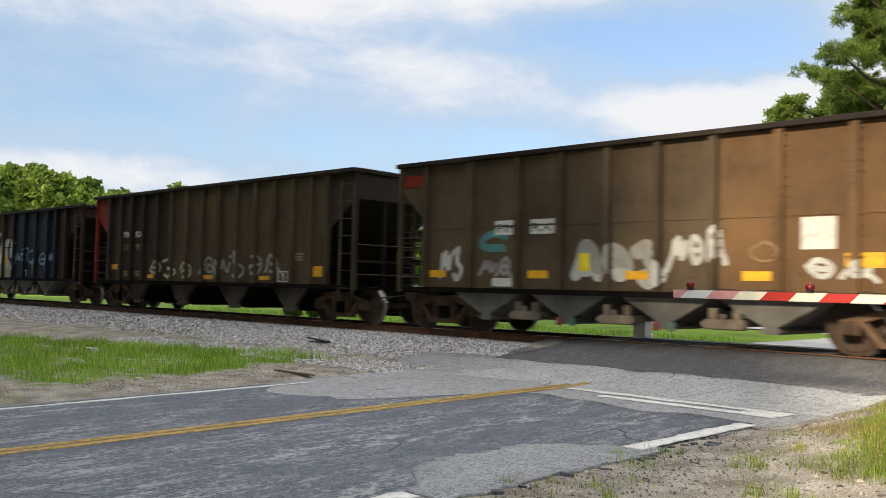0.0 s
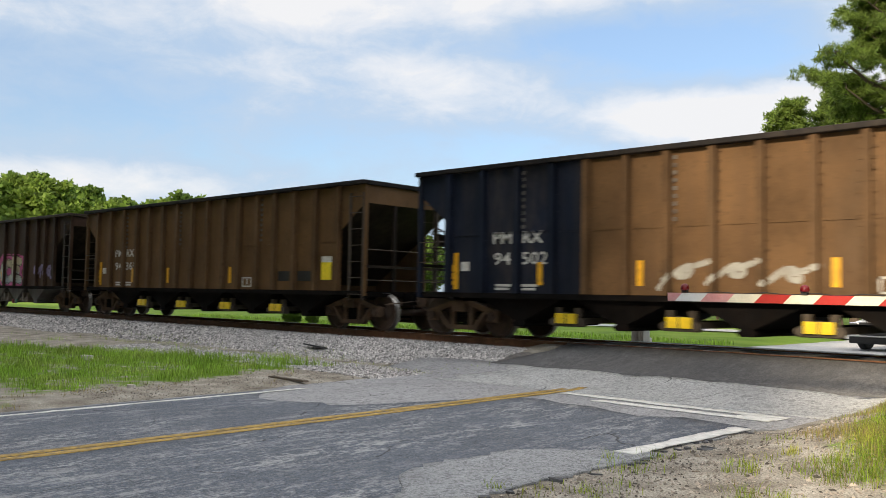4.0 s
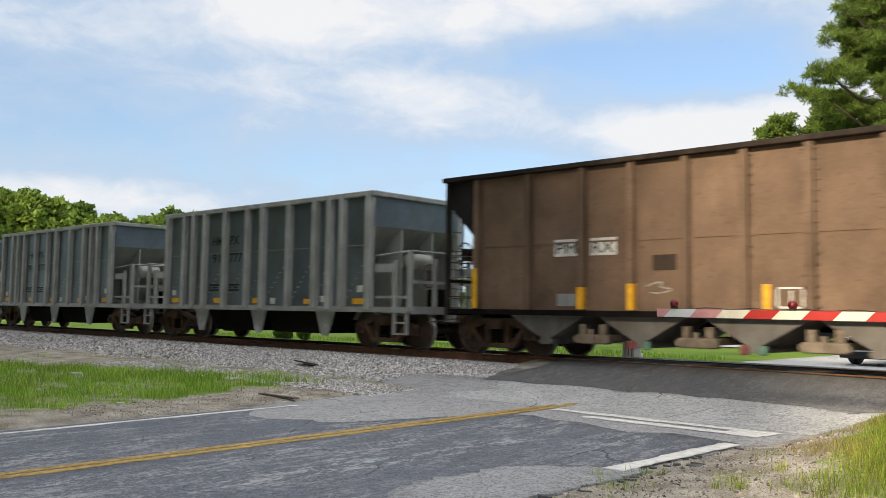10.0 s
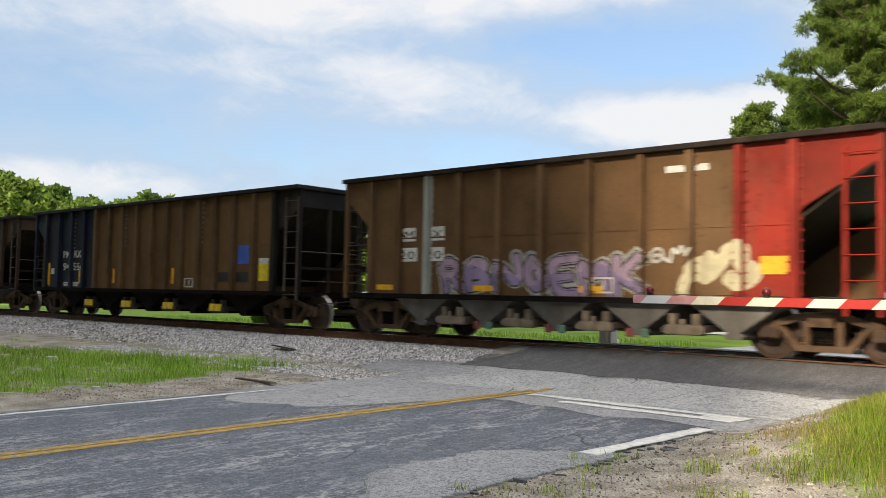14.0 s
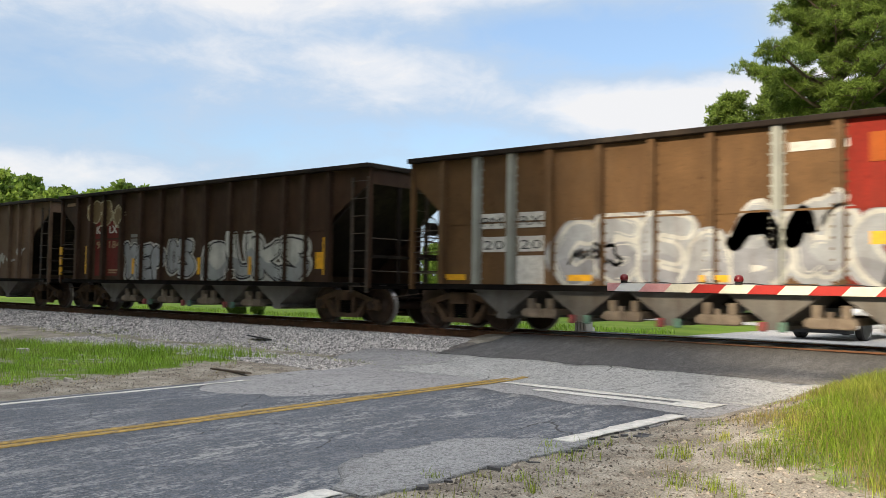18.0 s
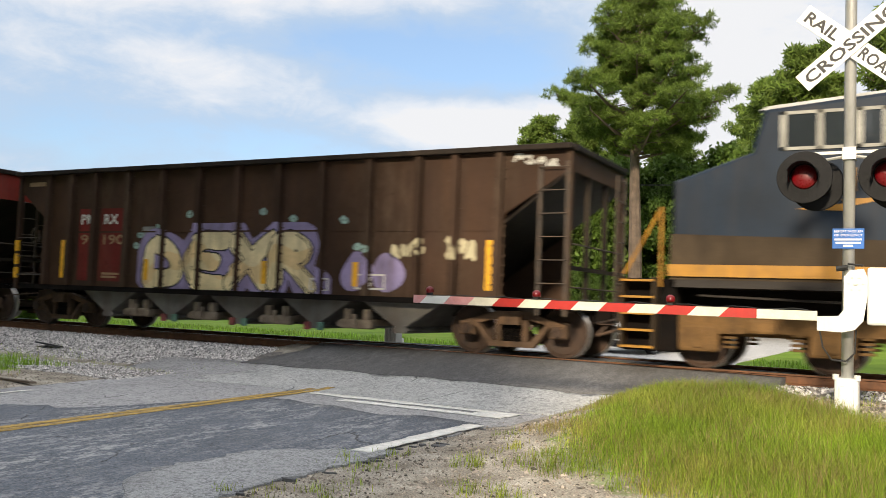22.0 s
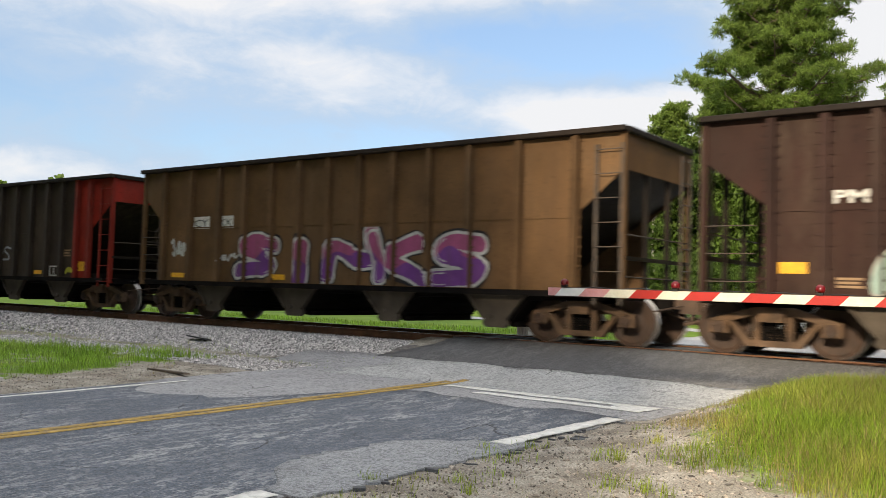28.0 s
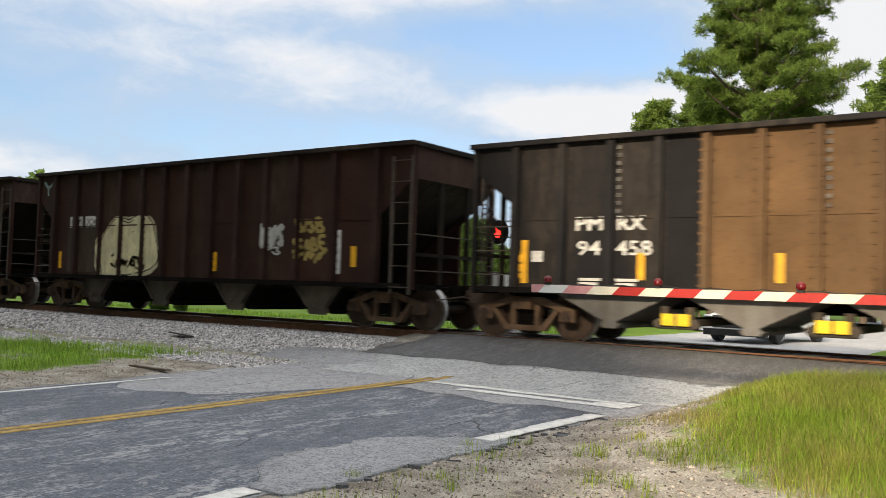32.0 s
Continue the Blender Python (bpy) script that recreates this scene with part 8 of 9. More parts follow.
def lamp_unit(parent, x, z, y0, lit=False, flip=1):
    """A flasher: round background, hood and lens, facing -y (flip 1) or +y."""
    def disc():
        bm = bmesh.new()
        lathe(bm, [(0.0, 0.30), (0.012, 0.305), (0.02, 0.29)], 32)
        lathe(bm, [(0.02, 0.16), (0.10, 0.15), (0.16, 0.06)], 20)
        return bm

    def hood():
        bm = bmesh.new()
        n = 20
        ring = []
        for k, (y, r, zz) in enumerate(((0.0, 0.165, 0.0), (-0.30, 0.17, -0.02))):
            ring.append([])
            for i in range(n + 1):
                a = math.pi * (-0.10 + 1.2 * i / n)
                d = y * (1.0 if 0.15 < i / n < 0.85 else 0.45)
                for rr in (r, r - 0.008):
                    ring[-1].append(bm.verts.new((rr * math.cos(a), d, rr * math.sin(a) + zz)))
        for i in range(n):
            for o in (0, 1):
                bm.faces.new((ring[0][2 * i + o], ring[0][2 * i + 2 + o], ring[1][2 * i + 2 + o], ring[1][2 * i + o]))
            bm.faces.new((ring[1][2 * i], ring[1][2 * i + 2], ring[1][2 * i + 3], ring[1][2 * i + 1]))
        return bm

    def lens():
        bm = bmesh.new()
        lathe(bm, [(0.0, 0.145), (-0.02, 0.13), (-0.035, 0.09), (-0.042, 0.03)], 24)
        return bm
    rot = 0 if flip > 0 else 180
    d = shared("lamp_background", "lampdisc", disc, M_HOOD, parent, pose(x, y0, z, 0, 0, rot))
    shared("hood", "lamphood", hood, M_HOOD, d, smooth=True)
    shared("lens", "lamplens", lens, M_LENS_LIT if lit else M_LENS, d, pose(0, -0.004, 0), "red lens", True)
    return d


def crossbuck(parent, z, y, with_text=True):
    for k, (rot, word) in enumerate(((-40, None), (40, "CROSSING"))):
        bm = bmesh.new()
        rbox(bm, -0.66, 0.66, -0.006, 0.006, -0.115, 0.115, 0.004)
        ob = part("blade", bm, M_SIGNW, parent, "white crossbuck blade")
        ob.matrix_basis = pose(0, y - 0.02 * k, z) @ pose(0, 0, 0, 0, -rot, 0)
        if not with_text:
            continue
        if word:
            letters(word, 0.185, pose(-0.60, -0.009, -0.066), M_SIGNK, ob, 1.20, bold=0.004)
        else:
            letters("RAIL", 0.185, pose(-0.60, -0.009, -0.066), M_SIGNK, ob, 0.44, bold=0.004)
            letters("ROAD", 0.185, pose(0.15, -0.009, -0.066), M_SIGNK, ob, 0.46, bold=0.004)


def near_signal():
    x0, y0, zb = -0.19, -4.7, 0.50
    g = thing("crossing_signal", "grey railroad crossing mast with red flashers, crossbuck and white gate arm", "crossing signal", pose(x0, y0, zb))
    bm = bmesh.new()
    lathe(bm, [(0.25, 0.065), (4.72, 0.063), (4.74, 0.07), (4.80, 0.07), (4.82, 0.03)], 20, "z")
    part("mast", bm, M_ALU, g, smooth=True)
    bm = bmesh.new()
    rbox(bm, -0.125, 0.125, -0.14, 0.14, -0.02, 0.38, 0.03)
    for sx in (-1, 1):
        rod(bm, (sx * 0.11, -0.11, 0.36), (sx * 0.11, -0.11, 0.42), 0.035, 10)
    rod(bm, (0, -0.155, 0.30), (0, -0.14, 0.30), 0.03, 8), rod(bm, (0, -0.155, 0.02), (0, -0.14, 0.02), 0.03, 8)
    rbox(bm, -0.08, 0.08, -0.155, -0.13, -0.09, 0.29, 0.02)
    part("base_casting", bm, M_BOXW, g, "white cast base")
    crossbuck(g, 4.17, -0.10)
    bm = bmesh.new()
    bx(bm, -0.42, 0.42, -0.045, -0.01, 2.92, 2.955), bx(bm, -0.07, 0.07, -0.09, 0.09, 2.85, 2.99)
    rod(bm, (-0.40, -0.02, 2.84), (0.0, -0.02, 2.90), 0.018, 6), rod(bm, (0.40, -0.02, 2.84), (0.0, -0.02, 2.90), 0.018, 6)
    part("cross_arm", bm, M_ALU, g)
    lamp_unit(g, -0.47, 2.66, -0.10), lamp_unit(g, 0.40, 2.66, -0.10)
    lamp_unit(g, -0.36, 2.60, 0.22, False, -1), lamp_unit(g, 0.48, 2.60, 0.22, False, -1)
    bm = bmesh.new()
    rbox(bm, -0.165, 0.165, -0.095, -0.083, 1.83, 2.06, 0.005)
    s_ = part("notice_plate", bm, material("notice_blue", (0.015, 0.13, 0.48), 0.45), g, "blue notice with white lettering")
    letters("REPORT PROBLEM", 0.036, pose(-0.145, -0.097, 2.015), M_SIGNW, s_, 0.29)
    letters("OR EMERGENCY", 0.036, pose(-0.145, -0.097, 1.972), M_SIGNW, s_, 0.29)
    for z, w in ((1.925, 0.28), (1.888, 0.26), (1.855, 0.10)):
        bm = bmesh.new()
        bx(bm, -w / 2, w / 2, -0.099, -0.096, z, z + 0.02)
        part("print_bar", bm, M_SIGNW, s_)
    # gate mechanism and bent arm root
    bm = bmesh.new()
    rbox(bm, 0.20, 0.62, -0.18, 0.24, 0.98, 1.62, 0.03)
    part("mechanism_box", bm, M_BOXW, g, "white gate machine housing")
    bm = bmesh.new()
    out = [(0.03, 1.58), (0.17, 1.60), (0.21, 1.50), (0.21, 1.30), (0.17, 1.02), (0.08, 0.92), (-0.05, 0.89), (-0.30, 0.90), (-0.30, 1.06), (-0.08, 1.07), (-0.03, 1.14), (-0.03, 1.50)]
    prism(bm, out, -0.24, -0.20)
    for k in range(6):
        a = k * 1.047
        rod(bm, (0.09 + 0.075 * math.cos(a), -0.255, 1.44 + 0.075 * math.sin(a)), (0.09 + 0.075 * math.cos(a), -0.24, 1.44 + 0.075 * math.sin(a)), 0.012, 6)
    rod(bm, (0.09, -0.26, 1.44), (0.09, -0.24, 1.44), 0.025, 8)
    bx(bm, -0.03, 0.15, -0.2, 0.0, 1.36, 1.52)
    part("arm_bracket", bm, M_BOXW, g, "white bent arm bracket")
    bm = bmesh.new()
    rod(bm, (-0.12, -0.1, 1.60), (0.0, -0.1, 1.62), 0.03, 8), rod(bm, (0.0, -0.12, 1.66), (0.16, -0.12, 1.64), 0.012, 6)
    part("latch", bm, M_CABLE, g)
    bm = bmesh.new()
    pts = [(-0.30, -0.22, 1.04), (-0.24, -0.22, 0.72), (-0.15, -0.2, 0.58), (0.0, -0.15, 0.57), (0.08, -0.12, 0.66), (0.09, -0.10, 0.92)]
    for a, b in zip(pts, pts[1:]):
        rod(bm, a, b, 0.01, 5)
    part("cable", bm, M_CABLE, g)
    # arm: striped sections out to the tip, slightly sagging
    tip, root = -5.55, -0.30
    edges = [root]
    w = 0.40
    n = 12
    z_of = lambda x: 1.06 + 0.03 * (x / tip)
    span = (tip - root)
    plain = 0.65
    cols = []
    x = root
    bm = bmesh.new()
    rbox(bm, root - plain, root, -0.235, -0.205, z_of(root) - 0.055, z_of(root) + 0.055, 0.006)
    part("arm_root", bm, M_GATEW, g, "aged white arm root")
    x = root - plain
    red = True
    while x > tip + 0.05:
        nx_ = max(tip, x - 0.37)
        bm = bmesh.new()
        sh = 0.055
        z = z_of(x)
        prism(bm, [(x + sh if x < root - plain else x, z + 0.055), (nx_ + sh if nx_ > tip + 0.01 else nx_, z + 0.055), (nx_ - sh if nx_ > tip + 0.01 else nx_, z - 0.055), (x - sh if x < root - plain else x, z - 0.055)], -0.235, -0.205)
        part("arm_stripe", bm, (M_FADED if red else M_SIGNW) if nx_ < tip + 0.85 else M_RED if red else M_GATEW, g)
        red = not red
        x = nx_
    for i, x in enumerate((-5.30, -3.70, -1.95)):
        z = z_of(x) + 0.055
        bm = bmesh.new()
        bx(bm, x - 0.035, x + 0.035, -0.25, -0.19, z, z + 0.035)
        b = part("arm_lamp", bm, M_CABLE, g)
        bm = bmesh.new()
        lathe(bm, [(0.035, 0.05), (0.06, 0.058), (0.10, 0.052), (0.125, 0.02)], 16, "z")
        o = part("lens", bm, M_LENS, b, "red arm lamp lens", True)
        o.matrix_basis = pose(x, -0.22, z)
    bm = bmesh.new()
    rings = []
    for i in range(31):
        x = -0.4 - i * 0.165
        z = z_of(x) + 0.065 + 0.012 * math.sin(i * 1.7)
        rings.append([bm.verts.new((x, -0.20 + 0.006 * math.cos(a), z + 0.006 * math.sin(a))) for a in (0.0, 1.571, 3.142, 4.712)])
    for r0, r1 in zip(rings, rings[1:]):
        for k in range(4):
            bm.faces.new((r0[k], r0[(k + 1) % 4], r1[(k + 1) % 4], r1[k]))
    part("arm_wire", bm, M_CABLE, g)


def far_signal():
    x0, y0, zb = -11.0, 3.3, 0.35
    g = thing("crossing_signal", "far crossing mast with red flashers and the back of its crossbuck", "crossing signal", pose(x0, y0, zb))
    bm = bmesh.new()
    lathe(bm, [(0.0, 0.065), (4.8, 0.063), (4.82, 0.03)], 16, "z")
    part("mast", bm, M_ALU, g, smooth=True)
    bm = bmesh.new()
    rbox(bm, -0.17, 0.17, -0.14, 0.14, -0.02, 0.27, 0.03)
    part("base_casting", bm, M_BOXW, g)
    crossbuck(g, 4.2, 0.10, False)
    bm = bmesh.new()
    bx(bm, -0.42, 0.42, -0.045, -0.01, 2.92, 2.955)
    part("cross_arm", bm, M_ALU, g)
    lamp_unit(g, -0.40, 2.66, -0.12, True), lamp_unit(g, 0.40, 2.66, -0.12, True)
    bm = bmesh.new()
    rbox(bm, -0.62, -0.20, -0.24, 0.18, 0.98, 1.62, 0.03)
    part("mechanism_box", bm, M_BOXW, g)


def bungalow():
    g = thing("signal_cabinet", "grey metal railway signal cabinet on short legs beside the ballast", "equipment cabinet", pose(-23.3, -9.35, -0.05))
    m = material("cabinet_grey", (0.38, 0.39, 0.40), 0.5, 0.1, 0.12, 1.5, (0.28, 0.27, 0.25), 0.3, True, 0.05)
    bm = bmesh.new()
    rbox(bm, -2.6, 0.0, 0.0, 1.9, 0.52, 2.72, 0.02)
    b = part("body", bm, m, g)
    bm = bmesh.new()
    prism(bm, [(-2.7, 2.70), (0.1, 2.70), (0.1, 2.76), (-1.3, 2.95), (-2.7, 2.76)], -0.08, 1.98)
    part("roof", bm, m, g)
    for x in (-2.4, -0.2):
        bm = bmesh.new()
        bx(bm, x - 0.05, x + 0.05, 0.1, 0.2, -0.05, 0.52), bx(bm, x - 0.05, x + 0.05, 1.7, 1.8, -0.05, 0.52)
        part("leg", bm, M_FRAME, g)
    bm = bmesh.new()
    rbox(bm, -1.5, -0.6, -0.03, 0.0, 0.62, 2.55, 0.01)
    d = part("door", bm, m, g)
    for z in (0.8, 1.6, 2.35):
        bm = bmesh.new()
        bx(bm, -0.63, -0.50, -0.045, 0.0, z, z + 0.06)
        part("hinge", bm, M_ALU, d)
    bm = bmesh.new()
    rod(bm, (-0.12, -0.03, 2.42), (-0.12, 0.0, 2.42), 0.035, 10)
    part("indicator_lamp", bm, material("amber_lamp", (0.7, 0.3, 0.02), 0.4, emit=((1.0, 0.45, 0.08), 1.0)), g, "small amber lamp")


def trackside_box():
    g = thing("trackside_post_box", "small galvanised junction box on a post by the rails", "junction box", pose(-10.9, 3.0, 0.2))
    bm = bmesh.new()
    for k in range(4):
        rbox(bm, -0.16 + 0.085 * k, -0.085 + 0.085 * k, -0.15, 0.15, 0.1, 0.72, 0.012)
    part("housing", bm, M_ALU, g)
    bm = bmesh.new()
    bx(bm, -0.19, 0.21, -0.17, 0.17, 0.72, 0.76)
    part("lid", bm, M_ALU, g)


near_signal()
far_signal()
bungalow()
trackside_box()


# ---- plants ----
def leaf_material(name, c, var=0.35, c2=None):
    mt = bpy.data.materials.new(name)
    mt.use_nodes = True
    nt = mt.node_tree
    N, L = nt.nodes.new, nt.links.new
    bs = nt.nodes["Principled BSDF"]
    ge, mr = N("ShaderNodeNewGeometry"), N("ShaderNodeMapRange")
    L(ge.outputs["Random Per Island"], mr.inputs[0])
    mr.inputs[3].default_value, mr.inputs[4].default_value = 1 - var, 1 + var
    tc, nz, mr2 = N("ShaderNodeTexCoord"), N("ShaderNodeTexNoise"), N("ShaderNodeMapRange")
    nz.inputs["Scale"].default_value = 0.5
    L(tc.outputs["Object"], nz.inputs[0]), L(nz.outputs[0], mr2.inputs[0])
    mr2.inputs[1].default_value, mr2.inputs[2].default_value, mr2.inputs[3].default_value, mr2.inputs[4].default_value = 0.3, 0.7, 0.75, 1.25
    mu = N("ShaderNodeMath")
    mu.operation = "MULTIPLY"
    L(mr.outputs[0], mu.inputs[0]), L(mr2.outputs[0], mu.inputs[1])
    mx = N("ShaderNodeMix")
    mx.data_type, mx.blend_type = "RGBA", "MULTIPLY"
    mx.inputs[0].default_value = 1.0
    mx.inputs[6].default_value = rgb(c)
    if c2:
        n2, r2, m2 = N("ShaderNodeTexNoise"), N("ShaderNodeMapRange"), N("ShaderNodeMix")
        n2.inputs["Scale"].default_value, n2.inputs["Detail"].default_value = 1.1, 5
        m2.data_type = "RGBA"
        L(tc.outputs["Object"], n2.inputs[0]), L(n2.outputs[0], r2.inputs[0])
        r2.inputs[1].default_value, r2.inputs[2].default_value, r2.inputs[4].default_value = 0.46, 0.68, 0.85
        m2.inputs[6].default_value, m2.inputs[7].default_value = rgb(c), rgb(c2)
        L(r2.outputs[0], m2.inputs[0]), L(m2.outputs[2], mx.inputs[6])
    L(mu.outputs[0], mx.inputs[7]), L(mx.outputs[2], bs.inputs["Base Color"])
    bs.inputs["Roughness"].default_value = 0.6
    bs.inputs["Specular IOR Level"].default_value = 0.25
    tr = N("ShaderNodeBsdfTranslucent")
    L(mx.outputs[2], tr.inputs[0])
    ms = N("ShaderNodeMixShader")
    ms.inputs[0].default_value = 0.45
    L(bs.outputs[0], ms.inputs[1]), L(tr.outputs[0], ms.inputs[2])
    L(ms.outputs[0], nt.nodes["Material Output"].inputs[0])
    return mt


M_PINE = leaf_material("pine_needles", (0.150, 0.215, 0.040), 0.5)
M_LEAF = leaf_material("broad_leaves", (0.12, 0.19, 0.034))
# darker copy of the leaf colour, with the wood's shade put into it
M_SHADELEAF = leaf_material("shaded_wood_leaves", (0.085, 0.14, 0.026), 0.45)
M_LEAF2 = leaf_material("bright_leaves", (0.18, 0.26, 0.044))
M_BARK = material("bark", (0.13, 0.095, 0.07), 0.9, 0, 0.4, 3, (0.06, 0.045, 0.035), 0.5, True, 0.5, 20)
M_GRASS = leaf_material("grass_blades", (0.240, 0.335, 0.034), 0.6, (0.40, 0.38, 0.085))
# brighter copy of the grass, its colour raised to offset shade by the road
M_BRIGHTGRASS = leaf_material("brightened_grass", (0.26, 0.42, 0.05), 0.5, (0.36, 0.42, 0.10))
M_DRYGRASS = leaf_material("dry_grass", (0.34, 0.27, 0.11), 0.4)


def leaves(points, size, rng, per, slim=1.0, flat=1.0, radial=1.2, long=0.42):
    """Clumps of small leaf blades round each point, as arrays of vertices and faces."""
    P = np.repeat(np.asarray(points, float), per, 0)
    n = len(P)
    grow = np.repeat(rng.uniform(0.65, 1.25, len(points)), per) * size
    d = rng.normal(0, 1, (n, 3))
    d /= np.linalg.norm(d, axis=1)[:, None]
    c = P + d * np.array((1, 1, flat)) * (grow * rng.uniform(0.15, 1.0, n) ** 0.6)[:, None]
    a = rng.normal(0, 1, (n, 3)) + d * radial
    a /= np.linalg.norm(a, axis=1)[:, None]
    b = np.cross(a, rng.normal(0, 1, (n, 3)))
    b /= np.linalg.norm(b, axis=1)[:, None]
    s_ = (grow * long * rng.uniform(0.6, 1.3, n))[:, None]
    V = np.stack([c - a * s_, c + b * s_ * 0.45 * slim, c + a * s_, c - b * s_ * 0.45 * slim], 1).reshape(-1, 3)
    return V, np.arange(4 * n).reshape(-1, 4)


def tree_meshes(kind, seed, height, per, long):
    """Trunk with limbs and a crown for one variant of a tree, base at the origin."""
    rng = np.random.default_rng(seed)
    bm = bmesh.new()
    pts, tips = [], []
    lean = rng.normal(0, 0.015, 2)
    k = 9
    spine = [Vector((lean[0] * height * (i / k) + rng.normal(0, 0.05), lean[1] * height * (i / k) + rng.normal(0, 0.05), height * 0.97 * i / k)) for i in range(k + 1)]
    r0 = height * (0.022 if kind == "pine" else 0.02)
    for i in range(k):
        rod(bm, spine[i], spine[i + 1], r0 * (1 - 0.85 * i / k), 8, r0 * (1 - 0.85 * (i + 1) / k))
    if kind == "pine":
        first, nb, top_reach = 0.30, 52, 0.22
    else:
        first, nb, top_reach = 0.16, 40, 0.36
    for i in range(nb):
        f_ = first + (0.985 - first) * (i / (nb - 1)) ** 0.9
        j = min(k - 1, int(f_ * k))
        base = spine[j].lerp(spine[j + 1], f_ * k - j)
        az = i * 2.399 + rng.normal(0, 0.4)
        u = (f_ - first) / (1 - first)
        if kind == "pine":
            reach = height * top_reach * max(0.08, 1 - u) ** 0.44 * rng.uniform(0.5, 1.08) * (0.8 if u < 0.06 else 1.0)
            rise = rng.uniform(-0.02, 0.22) + 0.5 * u
        else:
            reach = height * top_reach * math.sin(math.pi * (0.2 + 0.74 * u)) * rng.uniform(0.6, 1.15)
            rise = rng.uniform(0.1, 0.7)
        d = Vector((math.cos(az), math.sin(az), rise)).normalized()
        end = base + d * reach
        mid = base.lerp(end, 0.55) + Vector((0, 0, 0.05 * reach))
        rb = max(0.02, r0 * 0.30 * (1 - 0.7 * u))
        rod(bm, base, mid, rb, 5, rb * 0.6), rod(bm, mid, end, rb * 0.6, 5, rb * 0.2)
        across = Vector((-d.y, d.x, 0)).normalized()
        if kind == "pine":
            # twigs to both sides of the limb, each ending in a tuft of needles
            m = 5 + int(12 * reach / (height * top_reach))
            for q in range(m):
                t = 0.26 + 0.78 * q / (m - 1)
                root = base.lerp(mid, t / 0.55) if t < 0.55 else mid.lerp(end, (t - 0.55) / 0.45)
                out_ = across * ((-1) ** q * rng.uniform(0.2, 1.0) * reach * 0.34 * (1.15 - 0.6 * t)) + d * rng.uniform(0.0, 0.12) * reach
                p = root + out_ + Vector((0, 0, rng.uniform(-0.05, 0.10) * reach + 0.15))
                rod(bm, root, p, 0.022, 4, 0.01)
                pts.append(tuple(p))
                if rng.random() < 0.75:
                    pts.append(tuple(root.lerp(p, 0.55) + Vector((0, 0, 0.12))))
            continue
        m = int(12 * (0.5 + reach / (height * 0.3)))
        for q in range(m):
            t = 0.30 + 0.75 * (q / m)
            side = across * rng.normal(0, 0.16 * reach * (0.5 + t))
            p = base.lerp(end, t) + side + Vector((0, 0, rng.normal(0.05, 0.05) * reach + 0.02 * height))
            pts.append(tuple(p))
    me_t = mesh_of("trunk", bm, M_BARK)
    if kind == "pine":
        V, F = leaves(pts, 0.60, rng, per, 0.5, 0.66, 1.3, long)
    else:
        V, F = leaves(pts, height * 0.055, rng, per, 1.5, 1.0, 1.2, long)
    me_c = bpy.data.meshes.new("crown")
    me_c.from_pydata(V.tolist(), [], F.tolist())
    me_c.materials.append(M_PINE if kind == "pine" else M_LEAF)
    return me_t, me_c


